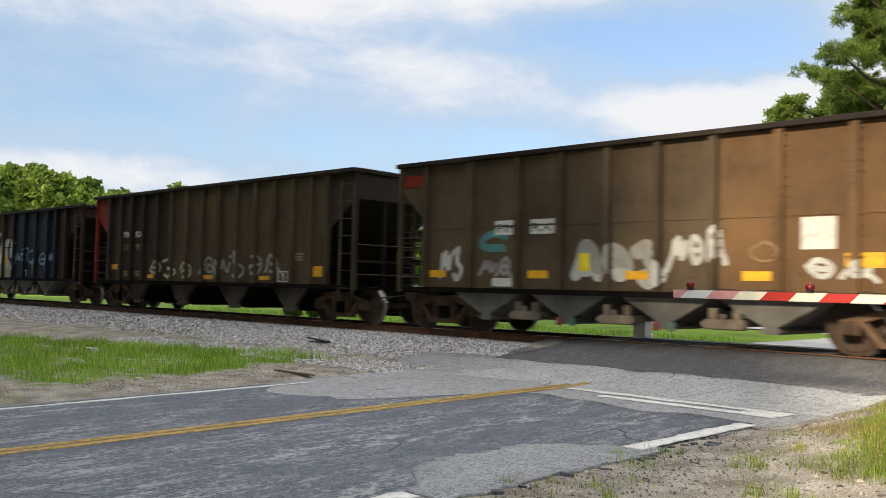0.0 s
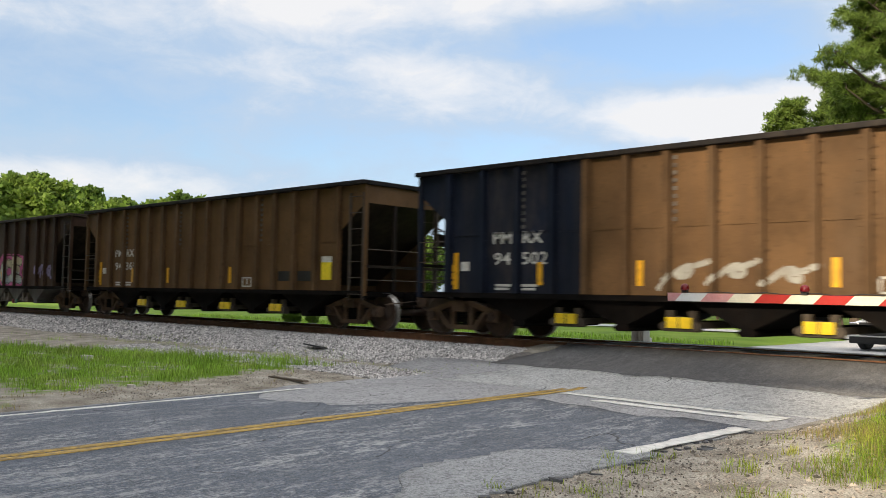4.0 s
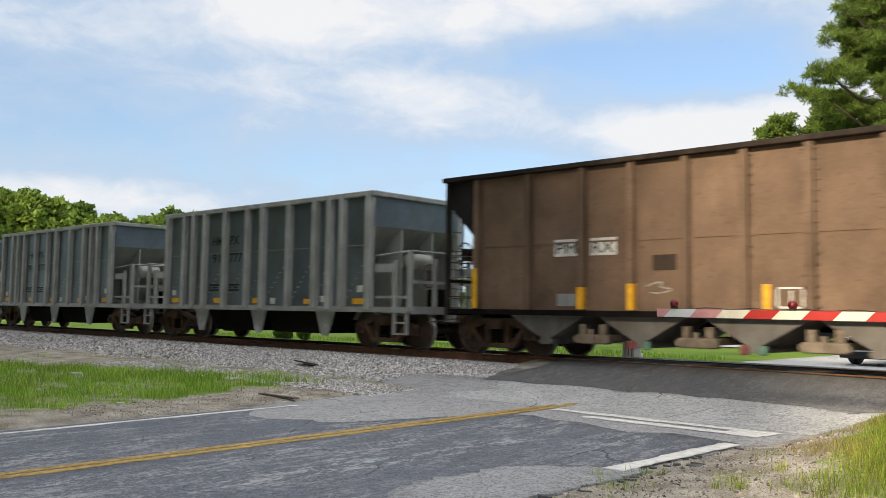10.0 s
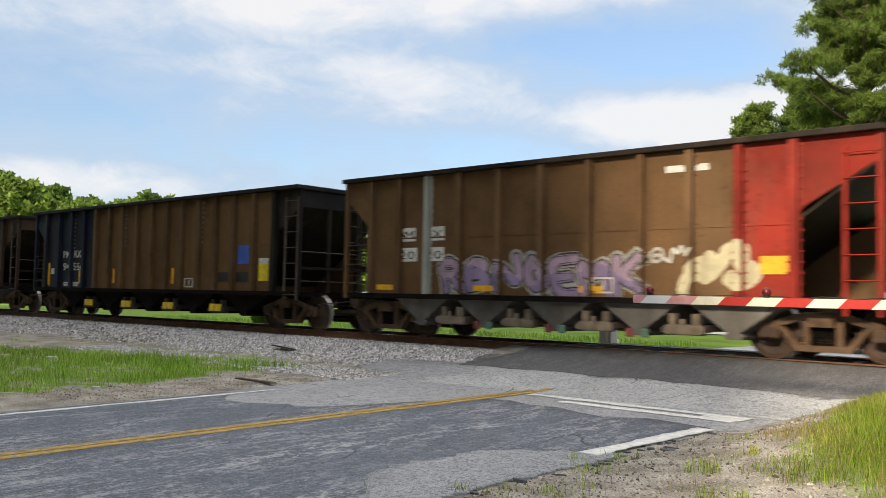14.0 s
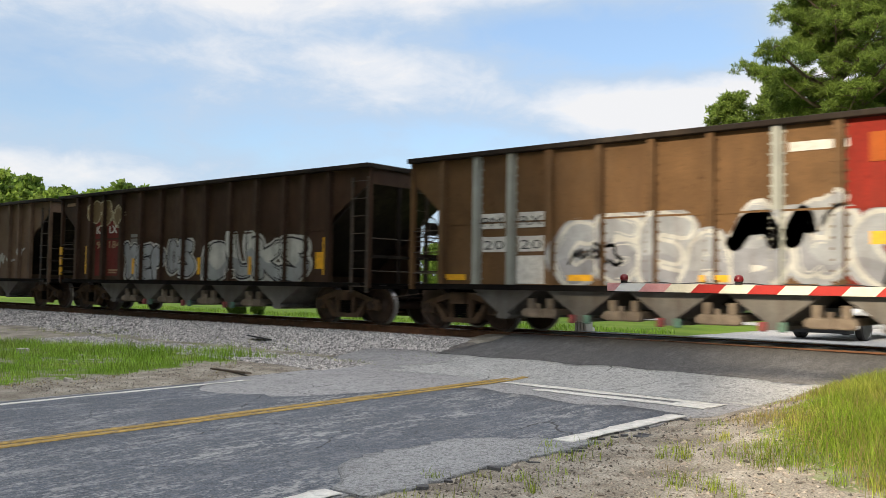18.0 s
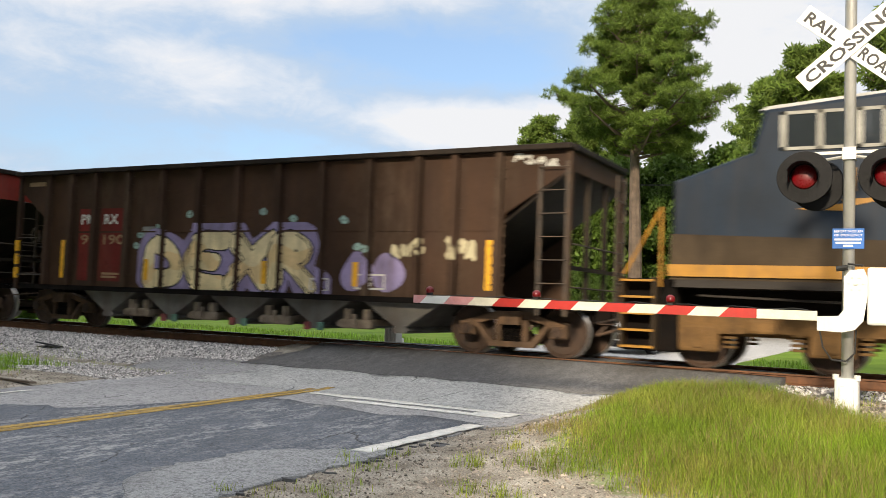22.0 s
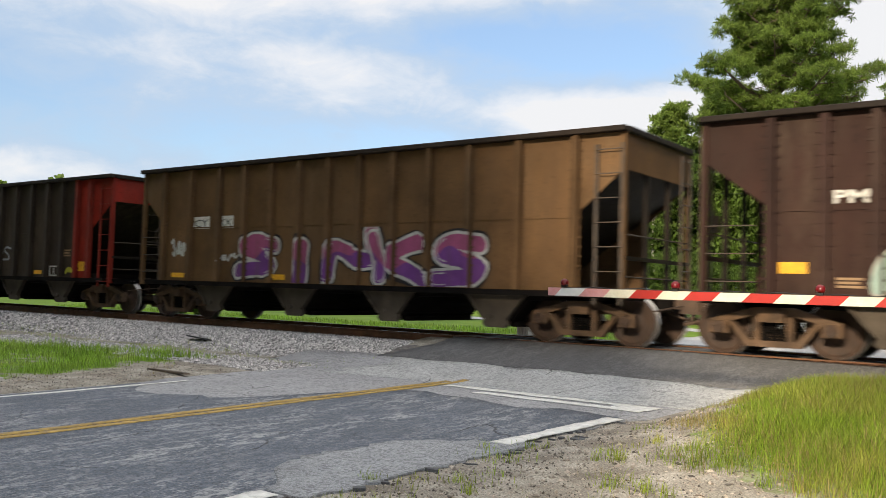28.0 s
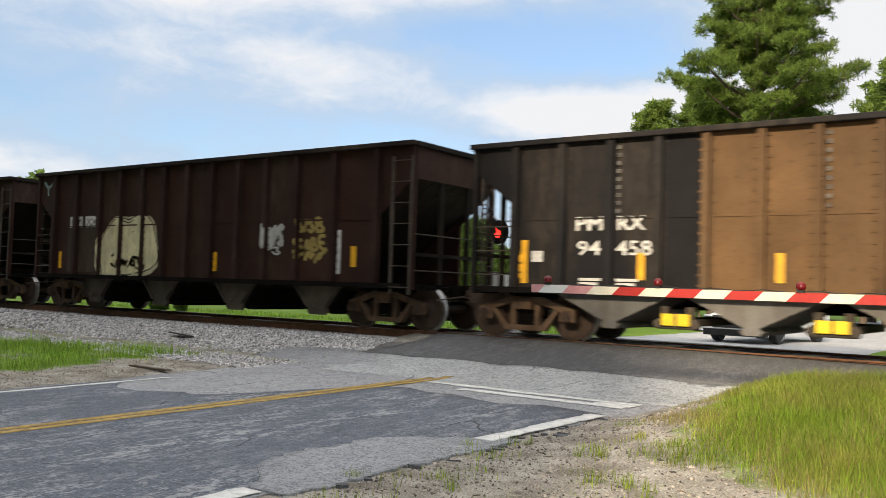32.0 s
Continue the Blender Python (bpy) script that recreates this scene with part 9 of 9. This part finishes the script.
def tall_pine():
    """The old pine by the crossing: a stout trunk, level limbs, and foliage in flat pads with gaps between them."""
    rng = np.random.default_rng(77)
    H = 18.2
    zs, reach_at = (9.3, 10.2, 11.2, 12.3, 13.5, 14.4, 15.6, 17.0, 18.2), (2.6, 3.6, 4.7, 4.9, 4.2, 4.0, 3.2, 1.9, 0.4)
    bm = bmesh.new()
    spine = [Vector((0.10 * math.sin(i * 0.9), 0.08 * math.cos(i * 1.3), H * i / 10)) for i in range(11)]
    for i in range(10):
        rod(bm, spine[i], spine[i + 1], 0.40 * (1 - 0.085 * i), 10, 0.40 * (1 - 0.085 * (i + 1)))
    pts = []
    n = 58
    for i in range(n):
        tip_z = 9.6 + 8.5 * (i / (n - 1)) ** 0.95
        az = i * 2.399 + rng.normal(0, 0.25)
        reach = float(np.interp(tip_z, zs, reach_at)) * rng.uniform(0.62, 1.04)
        if tip_z > 12.6:
            reach *= 1 - 0.30 * max(0.0, -math.cos(az))
        reach *= 1 - 0.12 * max(0.0, -math.cos(az))
        rise = 0.22 * reach + 0.25 + rng.uniform(-0.1, 0.25)
        k = (tip_z - rise) / H * 10
        j = min(9, int(k))
        base = spine[j].lerp(spine[j + 1], k - j)
        end = Vector((reach * math.cos(az), reach * math.sin(az), tip_z))
        mid = base.lerp(end, 0.5) + Vector((0, 0, -0.06 * reach))
        rb = 0.035 + 0.022 * reach
        rod(bm, base, mid, rb, 6, rb * 0.65), rod(bm, mid, end, rb * 0.65, 5, 0.02)
        across = Vector((-math.sin(az), math.cos(az), 0))
        m = 2 + int(1.5 * reach)
        for q in range(m):
            t = 1.0 - 0.80 * q / max(1, m)
            root = base.lerp(mid, t / 0.5) if t < 0.5 else mid.lerp(end, (t - 0.5) / 0.5)
            side = ((-1) ** q) * rng.uniform(0.15, 0.42) * reach * (1.25 - t) * (q > 0)
            c = root + across * side + Vector((0, 0, 0.12 + rng.uniform(-0.1, 0.12)))
            rod(bm, root, c, 0.028, 4, 0.014)
            r = rng.uniform(0.48, 0.82) * min(1.0, 0.55 + 0.2 * reach)
            for _ in range(int(9 * r / 0.6) + 3):
                a, u = rng.uniform(0, 6.283), math.sqrt(rng.uniform(0, 1))
                p = c + Vector((r * u * math.cos(a), r * u * math.sin(a), 0.20 * (1 - u * u) + rng.normal(0.0, 0.07)))
                pts.append(tuple(p))
                if rng.random() < 0.5:
                    rod(bm, c, p - Vector((0, 0, 0.05)), 0.012, 3, 0.007)
    me_t = mesh_of("trunk", bm, M_BARK)
    V, F = leaves(pts, 0.25, rng, 52, 0.24, 0.85, 2.6, 0.60)
    me_c = bpy.data.meshes.new("crown")
    me_c.from_pydata(V.tolist(), [], F.tolist())
    me_c.materials.append(M_PINE)
    return me_t, me_c


def tree(variant, x, y, s=1.0, rz=0, label="", mat=None, z=None, name="tree", sz=None):
    t = thing(name, label, "tree", Matrix.Translation((x, y, land_z(x, y) - 0.05 if z is None else z)) @ Matrix.Rotation(radians(rz), 4, "Z") @ Matrix.Diagonal((s, s, sz or s, 1)), "trees round the crossing")
    a, b = variant
    link("trunk", a, t)
    c = link("crown", b, t)
    if mat:
        c.material_slots[0].link = "OBJECT"
        c.material_slots[0].material = mat
    return t


def build_trees():
    rng = random.Random(5)
    pines = [tall_pine()] + [tree_meshes("pine", 11 + i, 17.5, 34, 0.36) for i in range(1, 4)]
    edge = [tree_meshes("broad", 31 + i, 10.0, 46, 0.24) for i in range(3)]      # the wood's edge
    far = [tree_meshes("broad", 31 + i, 10.0, 13, 0.46) for i in range(3)]       # the far tree line
    broad = [tree_meshes("broad", 31 + i, 10.0, 7, 0.66) for i in range(3)]      # woods out of the view
    tree(pines[0], -12.0, 27.3, 1.0, 0, "tall green pine with a bare lower trunk and open crown", name="pine_tree")
    for x, y, s_, v in ((-19.5, 33, 0.72, 1), (-17.0, 36, 0.78, 2), (-7.6, 38, 0.87, 1), (-5.4, 37, 0.93, 2), (-3.6, 38, 0.86, 3), (-0.5, 38, 1.05, 3), (3.0, 39, 1.1, 1), (7, 38, 1.1, 2), (12, 40, 1.1, 3),
                        (-23, 40, 0.62, 3), (-14, 42, 0.80, 1), (-10, 45, 0.85, 2), (-5, 46, 0.95, 3), (1.5, 48, 1.05, 2), (-27, 46, 0.55, 2)):
        tree(pines[v], x, y, s_, rng.uniform(0, 360), "green pine in the woods behind the rails", name="pine_tree")
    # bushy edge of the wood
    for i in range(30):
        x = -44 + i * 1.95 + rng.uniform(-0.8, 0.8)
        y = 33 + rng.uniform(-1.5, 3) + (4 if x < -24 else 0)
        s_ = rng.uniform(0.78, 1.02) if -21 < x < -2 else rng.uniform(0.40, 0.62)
        tree(edge[i % 3], x, y, s_, rng.uniform(0, 360), "leafy green tree at the wood's edge", M_SHADELEAF if i % 3 else M_LEAF, name="broadleaf_tree")
    # far tree line: its tops step down towards the rails
    for i in range(40):
        az = -77 + 0.85 * i + rng.uniform(-0.3, 0.3)
        d = 122 + rng.uniform(-9, 9)
        x, y = d * math.sin(radians(az)), -15.9 + d * math.cos(radians(az))
        el = float(np.interp(az, (-77, -70, -68.2, -66.2, -64.9, -63.4, -60.7, -58, -50, -44), (6.6, 6.4, 6.8, 6.0, 6.3, 5.8, 6.2, 5.7, 4.6, 4.0)))
        s_ = (d * math.tan(radians(el)) + 1.4) / 10.6 * rng.uniform(0.88, 1.03)
        tree(far[i % 3], x, y, s_, rng.uniform(0, 360), "round leafy green tree in the far tree line", M_LEAF2 if i % 2 else M_LEAF, name="broadleaf_tree")
    # unseen woods added behind the camera's left shoulder to keep the low sun off the left of the train
    for i in range(16):
        x = -54 + i * 3.1 + rng.uniform(-0.6, 0.6)
        if x > -14.5:
            continue
        tree(broad[i % 3], x, -31 + rng.uniform(-2, 2), rng.uniform(2.0, 2.3), rng.uniform(0, 360), "tall leafy tree in the woods along the road", M_LEAF, name="broadleaf_tree")
    # unseen tall and low trees added behind the camera to shade road and train
    for x, y, s_, sz in ((-7.1, -31.5, 1.0, 2.1), (-6.4, -43, 1.2, 2.6), (-7.4, -50, 1.4, 2.8), (-16.5, -45, 1.6, 2.5), (-3.4, -22, 0.85, 0.97), (-4.7, -24.8, 0.95, 1.12), (-1.8, -25.5, 0.7, 0.8)):
        tree(broad[int(-x) % 3], x, y, s_, 40 * y, "leafy green roadside tree", M_LEAF, name="broadleaf_tree", sz=sz)
    # nearer woods on the same side of the road, and more beyond the crossing, both unseen, added to darken the train
    for i in range(13):
        x = -50 + i * 2.8 + rng.uniform(-0.6, 0.6)
        tree(broad[i % 3], x, -19 + rng.uniform(-1.0, 1.0), rng.uniform(1.7, 2.0), rng.uniform(0, 360), "tall leafy tree in the woods along the road", M_LEAF, name="broadleaf_tree")
    for x, y, s_ in ((17, -9, 1.7), (19, 6, 1.8), (18, 11, 1.7), (21, 16, 1.8), (20, 22, 1.6), (24, -5, 1.8), (22, 28, 1.6)):
        tree(broad[int(x) % 3], x, y, s_, rng.uniform(0, 360), "tall leafy tree in the woods beyond the crossing", M_LEAF, name="broadleaf_tree")
    # low bush by the side road
    for x, y, s_ in ((-28.5, 6.0, 0.10), (-27.6, 6.2, 0.09), (-29.4, 6.3, 0.08)):
        tree(edge[1], x, y, s_, 30 * x, "low green bush in the grass strip", M_LEAF, name="bush")
    # undergrowth that closes the wood's edge
    for x, y, s_ in ((-13.6, 24.2, 0.30), (-15.2, 25.4, 0.34), (-12.2, 25.0, 0.30), (-17.0, 26.5, 0.36)):
        tree(edge[1], x, y, s_, 17 * x, "dense dark green bush at the edge of the wood", M_SHADELEAF, name="bush")


build_trees()


def blades(name, places, mat, rng, hmin, hmax, width, label, lean=0.35):
    """Grass: one thin bent blade at each place (x, y, z, tall)."""
    P = np.asarray(places, float)
    n = len(P)
    a = rng.uniform(0, 2 * math.pi, n)
    h = rng.uniform(hmin, hmax, n) * P[:, 3]
    bend = np.stack([np.cos(a), np.sin(a)], 1) * (h * lean * rng.uniform(0.3, 1.3, n))[:, None]
    wd = np.stack([-np.sin(a), np.cos(a)], 1) * (width * rng.uniform(0.6, 1.4, n))[:, None]
    V = np.zeros((n, 5, 3))
    V[:, 0, :2], V[:, 1, :2] = P[:, :2] - wd, P[:, :2] + wd
    V[:, 0, 2] = V[:, 1, 2] = P[:, 2] - 0.02
    V[:, 2, :2], V[:, 3, :2] = P[:, :2] - wd * 0.7 + bend * 0.4, P[:, :2] + wd * 0.7 + bend * 0.4
    V[:, 2, 2] = V[:, 3, 2] = P[:, 2] + h * 0.6
    V[:, 4, :2], V[:, 4, 2] = P[:, :2] + bend, P[:, 2] + h
    base = 5 * np.arange(n)[:, None]
    quads, tris = (base + [0, 1, 3, 2]).tolist(), (base + [2, 3, 4]).tolist()
    ob = pydata(name, V.reshape(-1, 3).tolist(), quads + tris, mat)
    return tagged(ob, label, "grass", kind="stuff")


def build_grass():
    rng = np.random.default_rng(9)

    def field(n, xr, yr, cover_min, tall):
        out = []
        for x, y in zip(rng.uniform(*xr, n), rng.uniform(*yr, n)):
            c = grass_cover(x, y) + 0.35 * noise.noise((x * 1.3, y * 1.3, 8.0))
            if c > cover_min + rng.uniform(-0.22, 0.30) and not ROAD_L - 0.25 < x < ROAD_R + 0.15:
                out.append((x, y, land_z(x, y), tall(x, y) * (0.6 + 0.5 * min(1, c))))
        return out
    right = field(270000, (-4.1, 3.2), (-10.8, -2.5), 0.5, lambda x, y: 0.5 + 0.6 * smooth(-3.5, -1.5, x) + 0.25 * noise.noise((x * 2.5, y * 2.5, 2.0)))
    dry = [0.22 + 0.55 * noise.noise((x * 1.1, y * 1.1, 5.0)) + 0.35 * smooth(-2.2, -3.2, x) > rng.uniform(0, 1) for x, y, _, _ in right]
    green, straw = [p for p, d in zip(right, dry) if not d], [p for p, d in zip(right, dry) if d]
    blades("grass_verge", green, M_GRASS, rng, 0.04, 0.24, 0.0025, "tall bright green grass on the verge", 0.95)
    blades("dry_grass_verge", straw, M_DRYGRASS, rng, 0.04, 0.24, 0.0022, "dry straw-coloured grass stems on the verge", 0.6)
    left = field(90000, (-30, -11.6), (-11.8, -3.4), 0.47, lambda x, y: 0.45 + 0.75 * abs(noise.noise((x * 0.9, y * 1.3, 6.0))) + 0.25 * smooth(-7.5, -5.5, y))
    near_road = [p for p in left if p[0] - skew(p[1]) > -12.9 + 0.35 * noise.noise((p[0], p[1], 1.0))]
    lush = [p for p in left if p[0] - skew(p[1]) <= -12.9 + 0.35 * noise.noise((p[0], p[1], 1.0))]
    blades("grass_roadside", lush, M_BRIGHTGRASS, rng, 0.05, 0.26, 0.0048, "patchy green grass beside the road", 0.7)
    blades("dry_grass_roadside", near_road, M_DRYGRASS, rng, 0.03, 0.09, 0.004, "short dry yellowish grass beside the road", 0.9)
    tufts = []
    for i in range(150):
        cx, cy = rng.uniform(-4.6, -0.2), -11.8 + 5.4 * rng.uniform(0, 1) ** 1.7
        if cx < -4.25 and not -10.4 < cy < -8.3:
            continue
        spread, grown = rng.uniform(0.03, 0.13), rng.uniform(0.35, 1.0)
        for j in range(int(rng.uniform(10, 46))):
            x, y = cx + rng.normal(0, spread), cy + rng.normal(0, spread)
            tufts.append((x, y, land_z(x, y) + 0.015, grown))
    for i in range(60):
        cx, cy = rng.uniform(-26, -11), rng.uniform(-4.0, -2.6)
        for j in range(26):
            x, y = cx + rng.normal(0, 0.25), cy + rng.normal(0, 0.10)
            tufts.append((x, y, max(land_z(x, y), float(np.interp(y, [p[0] for p in PROF], [p[1] for p in PROF]))), 0.6))
    blades("grass_tufts", tufts, M_GRASS, rng, 0.03, 0.15, 0.003, "scattered weed tufts in the dirt", 0.9)
    far = field(26000, (-40, -1), (3.3, 9.0), 0.5, lambda x, y: 0.8)
    far = [p for p in far if not (-11.0 < p[0] < -3.2)]
    blades("grass_behind", far, M_BRIGHTGRASS, rng, 0.08, 0.2, 0.01, "mown green grass behind the rails")


build_grass()
scatter_stones()
scatter_gravel()


# ---- waiting car ----
def waiting_car():
    g = thing("car", "small white car waiting on the road behind the rails", "car", pose(-7.38, 9.35, 0.26, 0, 0, -8) @ Matrix.Diagonal((1.10, 1.10, 1.02, 1)))
    m_w = material("car_white", (0.72, 0.73, 0.74), 0.3, 0, 0.04, 2, None, 0, False, 0.0, spec=0.6)
    m_k = material("car_black", (0.012, 0.012, 0.013), 0.5)
    m_g = material("car_glass", (0.02, 0.025, 0.03), 0.08, spec=0.8, var=0.05, bump=0)
    m_c = material("chrome", (0.7, 0.7, 0.7), 0.2, 1.0, 0.05, 5, None, 0, False, 0.0)
    W = 0.86

    def yprism(pts, x0, x1, r=0.05, taper=0.0):
        bm = bmesh.new()
        hi = max(z for _, z in pts)
        lo_ = min(z for _, z in pts)
        t_ = lambda z: taper * (z - lo_) / (hi - lo_)
        a = [bm.verts.new((x0 + t_(z), y, z)) for y, z in pts]
        b = [bm.verts.new((x1 - t_(z), y, z)) for y, z in pts]
        n = len(pts)
        for i in range(n):
            bm.faces.new((a[i], b[i], b[(i + 1) % n], a[(i + 1) % n]))
        bm.faces.new(a[::-1]), bm.faces.new(b)
        bmesh.ops.recalc_face_normals(bm, faces=bm.faces[:])
        bmesh.ops.bevel(bm, geom=bm.edges[:], offset=r, segments=3, affect="EDGES", profile=0.5)
        return bm
    part("body", yprism([(0.05, 0.45), (0.0, 0.62), (0.08, 0.74), (1.1, 0.92), (4.2, 0.96), (4.4, 0.80), (4.4, 0.34), (0.3, 0.30)], -W, W, 0.05, 0.05), m_w, g)
    part("cabin", yprism([(1.05, 0.90), (1.85, 1.40), (3.1, 1.43), (4.0, 0.94)], -W + 0.06, W - 0.06, 0.05, 0.14), m_w, g)
    bm = bmesh.new()
    v = [bm.verts.new(p) for p in ((-0.70, 1.10, 0.955), (0.70, 1.10, 0.955), (0.58, 1.78, 1.375), (-0.58, 1.78, 1.375))]
    bm.faces.new(v)
    bmesh.ops.solidify(bm, geom=bm.faces[:], thickness=0.02)
    part("windscreen", bm, m_g, g)
    bm = bmesh.new()
    rbox(bm, -0.56, 0.56, -0.03, 0.06, 0.595, 0.76, 0.015)
    gr = part("grille", bm, m_k, g, "black grille")
    for z in (0.64, 0.685):
        bm = bmesh.new()
        rbox(bm, -0.40, 0.40, -0.04, -0.02, z, z + 0.012, 0.004)
        part("grille_bar", bm, m_c, gr)
    bm = bmesh.new()
    rod(bm, (0, -0.055, 0.665), (0, -0.03, 0.665), 0.06, 16)
    part("round_badge", bm, m_c, gr)
    bm = bmesh.new()
    rbox(bm, -W - 0.01, W + 0.01, -0.11, 0.25, 0.38, 0.585, 0.045)
    bp = part("bumper", bm, m_w, g)
    bm = bmesh.new()
    rbox(bm, -0.52, 0.52, -0.125, -0.09, 0.42, 0.55, 0.012)
    part("lower_grille", bm, m_k, bp)
    bm = bmesh.new()
    rbox(bm, -W + 0.06, W - 0.06, -0.07, 0.3, 0.20, 0.385, 0.02)
    part("chin", bm, m_k, g)
    for s_ in (-1, 1):
        bm = bmesh.new()
        rbox(bm, s_ * 0.70 - 0.13, s_ * 0.70 + 0.13, -0.02, 0.08, 0.60, 0.76, 0.03)
        part("headlight", bm, m_c, g)
        bm = bmesh.new()
        rbox(bm, s_ * 0.66 - 0.10, s_ * 0.66 + 0.10, -0.122, -0.09, 0.43, 0.53, 0.02)
        fl = part("fog_light_recess", bm, m_k, bp)
        bm = bmesh.new()
        rod(bm, (s_ * 0.66, -0.128, 0.48), (s_ * 0.66, -0.118, 0.48), 0.035, 12)
        part("fog_light", bm, m_c, fl)
        bm = bmesh.new()
        rbox(bm, s_ * 0.97 - 0.09, s_ * 0.97 + 0.09, 1.45, 1.55, 0.96, 1.09, 0.03)
        part("mirror", bm, m_w, g)
        bm = bmesh.new()
        v = [bm.verts.new((s_ * (W - 0.055 - 0.10 * (z - 0.97) / 0.4), y, z)) for y, z in ((1.35, 0.98), (1.95, 1.34), (3.05, 1.36), (3.65, 0.98))]
        bm.faces.new(v)
        bmesh.ops.solidify(bm, geom=bm.faces[:], thickness=0.02)
        part("side_window", bm, m_g, g)
    for y in (0.80, 3.45):
        for s_ in (-1, 1):
            bm = bmesh.new()
            lathe(bm, [(-0.10, 0.22), (-0.10, 0.28), (-0.07, 0.31), (0.07, 0.31), (0.10, 0.28), (0.10, 0.22)], 24, "x")
            t = part("tyre", bm, m_k, g)
            t.matrix_basis = pose(s_ * 0.80, y, 0.31)
            bm = bmesh.new()
            lathe(bm, [(-0.085, 0.20), (-0.105, 0.215), (0.105, 0.215), (0.085, 0.20)], 20, "x")
            part("rim", bm, m_c, t)


waiting_car()


def utility_pole():
    g = thing("utility_pole", "pale wooden utility pole with crossarms and wires", "utility pole", pose(-19.45, 30.5, 0.2))
    bm = bmesh.new()
    rod(bm, (0, 0, -0.2), (0, 0, 8.65), 0.14, 10, 0.10)
    part("pole", bm, material("pole_grey", (0.42, 0.40, 0.36), 0.85, 0, 0.25, 2, (0.3, 0.27, 0.22), 0.4, True), g)
    for z in (8.1, 6.9):
        bm = bmesh.new()
        bx(bm, -0.9, 0.9, -0.05, 0.05, z, z + 0.1)
        part("crossarm", bm, M_BARK, g)
    for z, x in ((8.25, -0.8), (8.25, 0.8), (7.05, 0.7)):
        bm = bmesh.new()
        rod(bm, (x, 0, z), (x + 22, 3, z - 0.4), 0.012, 4)
        part("wire", bm, M_CABLE, g)


utility_pole()


def motions():
    """The train runs along the rails; its wheels turn while it is before the camera."""
    times = [0.0, 1 / 30] + [float(t) for t in range(1, 32)] + [32 - 1 / 30, 32.0]
    for ob, start in MOVERS:
        walk(ob, [(t, pose(start + travel(t), 0, RAIL_Z)) for t in times])
    starts = {ob.name: start for ob, start in MOVERS}
    radius, dt = 0.457, 1 / 30
    for w, dx, car in WHEELS:
        inside = [t for t in (k * dt for k in range(961)) if -34 < starts[car.name] + travel(t) + 8 < 12]
        if not inside:
            continue
        t0, t1 = inside[0], inside[-1]
        rows = [(0.0, pose(dx, 0, 0.457))] if t0 > 0 else []
        ang, k0 = 0.0, t0
        n = max(2, round((t1 - t0) / dt))
        for i in range(n + 1):
            t = t0 + (t1 - t0) * i / n
            rows.append((t, pose(dx, 0, 0.457) @ Matrix.Rotation((travel(t) - travel(t0)) / radius, 4, "Y")))
        if t1 < 31.99:
            rows.append((32.0, rows[-1][1]))
        walk(w, rows)


motions()
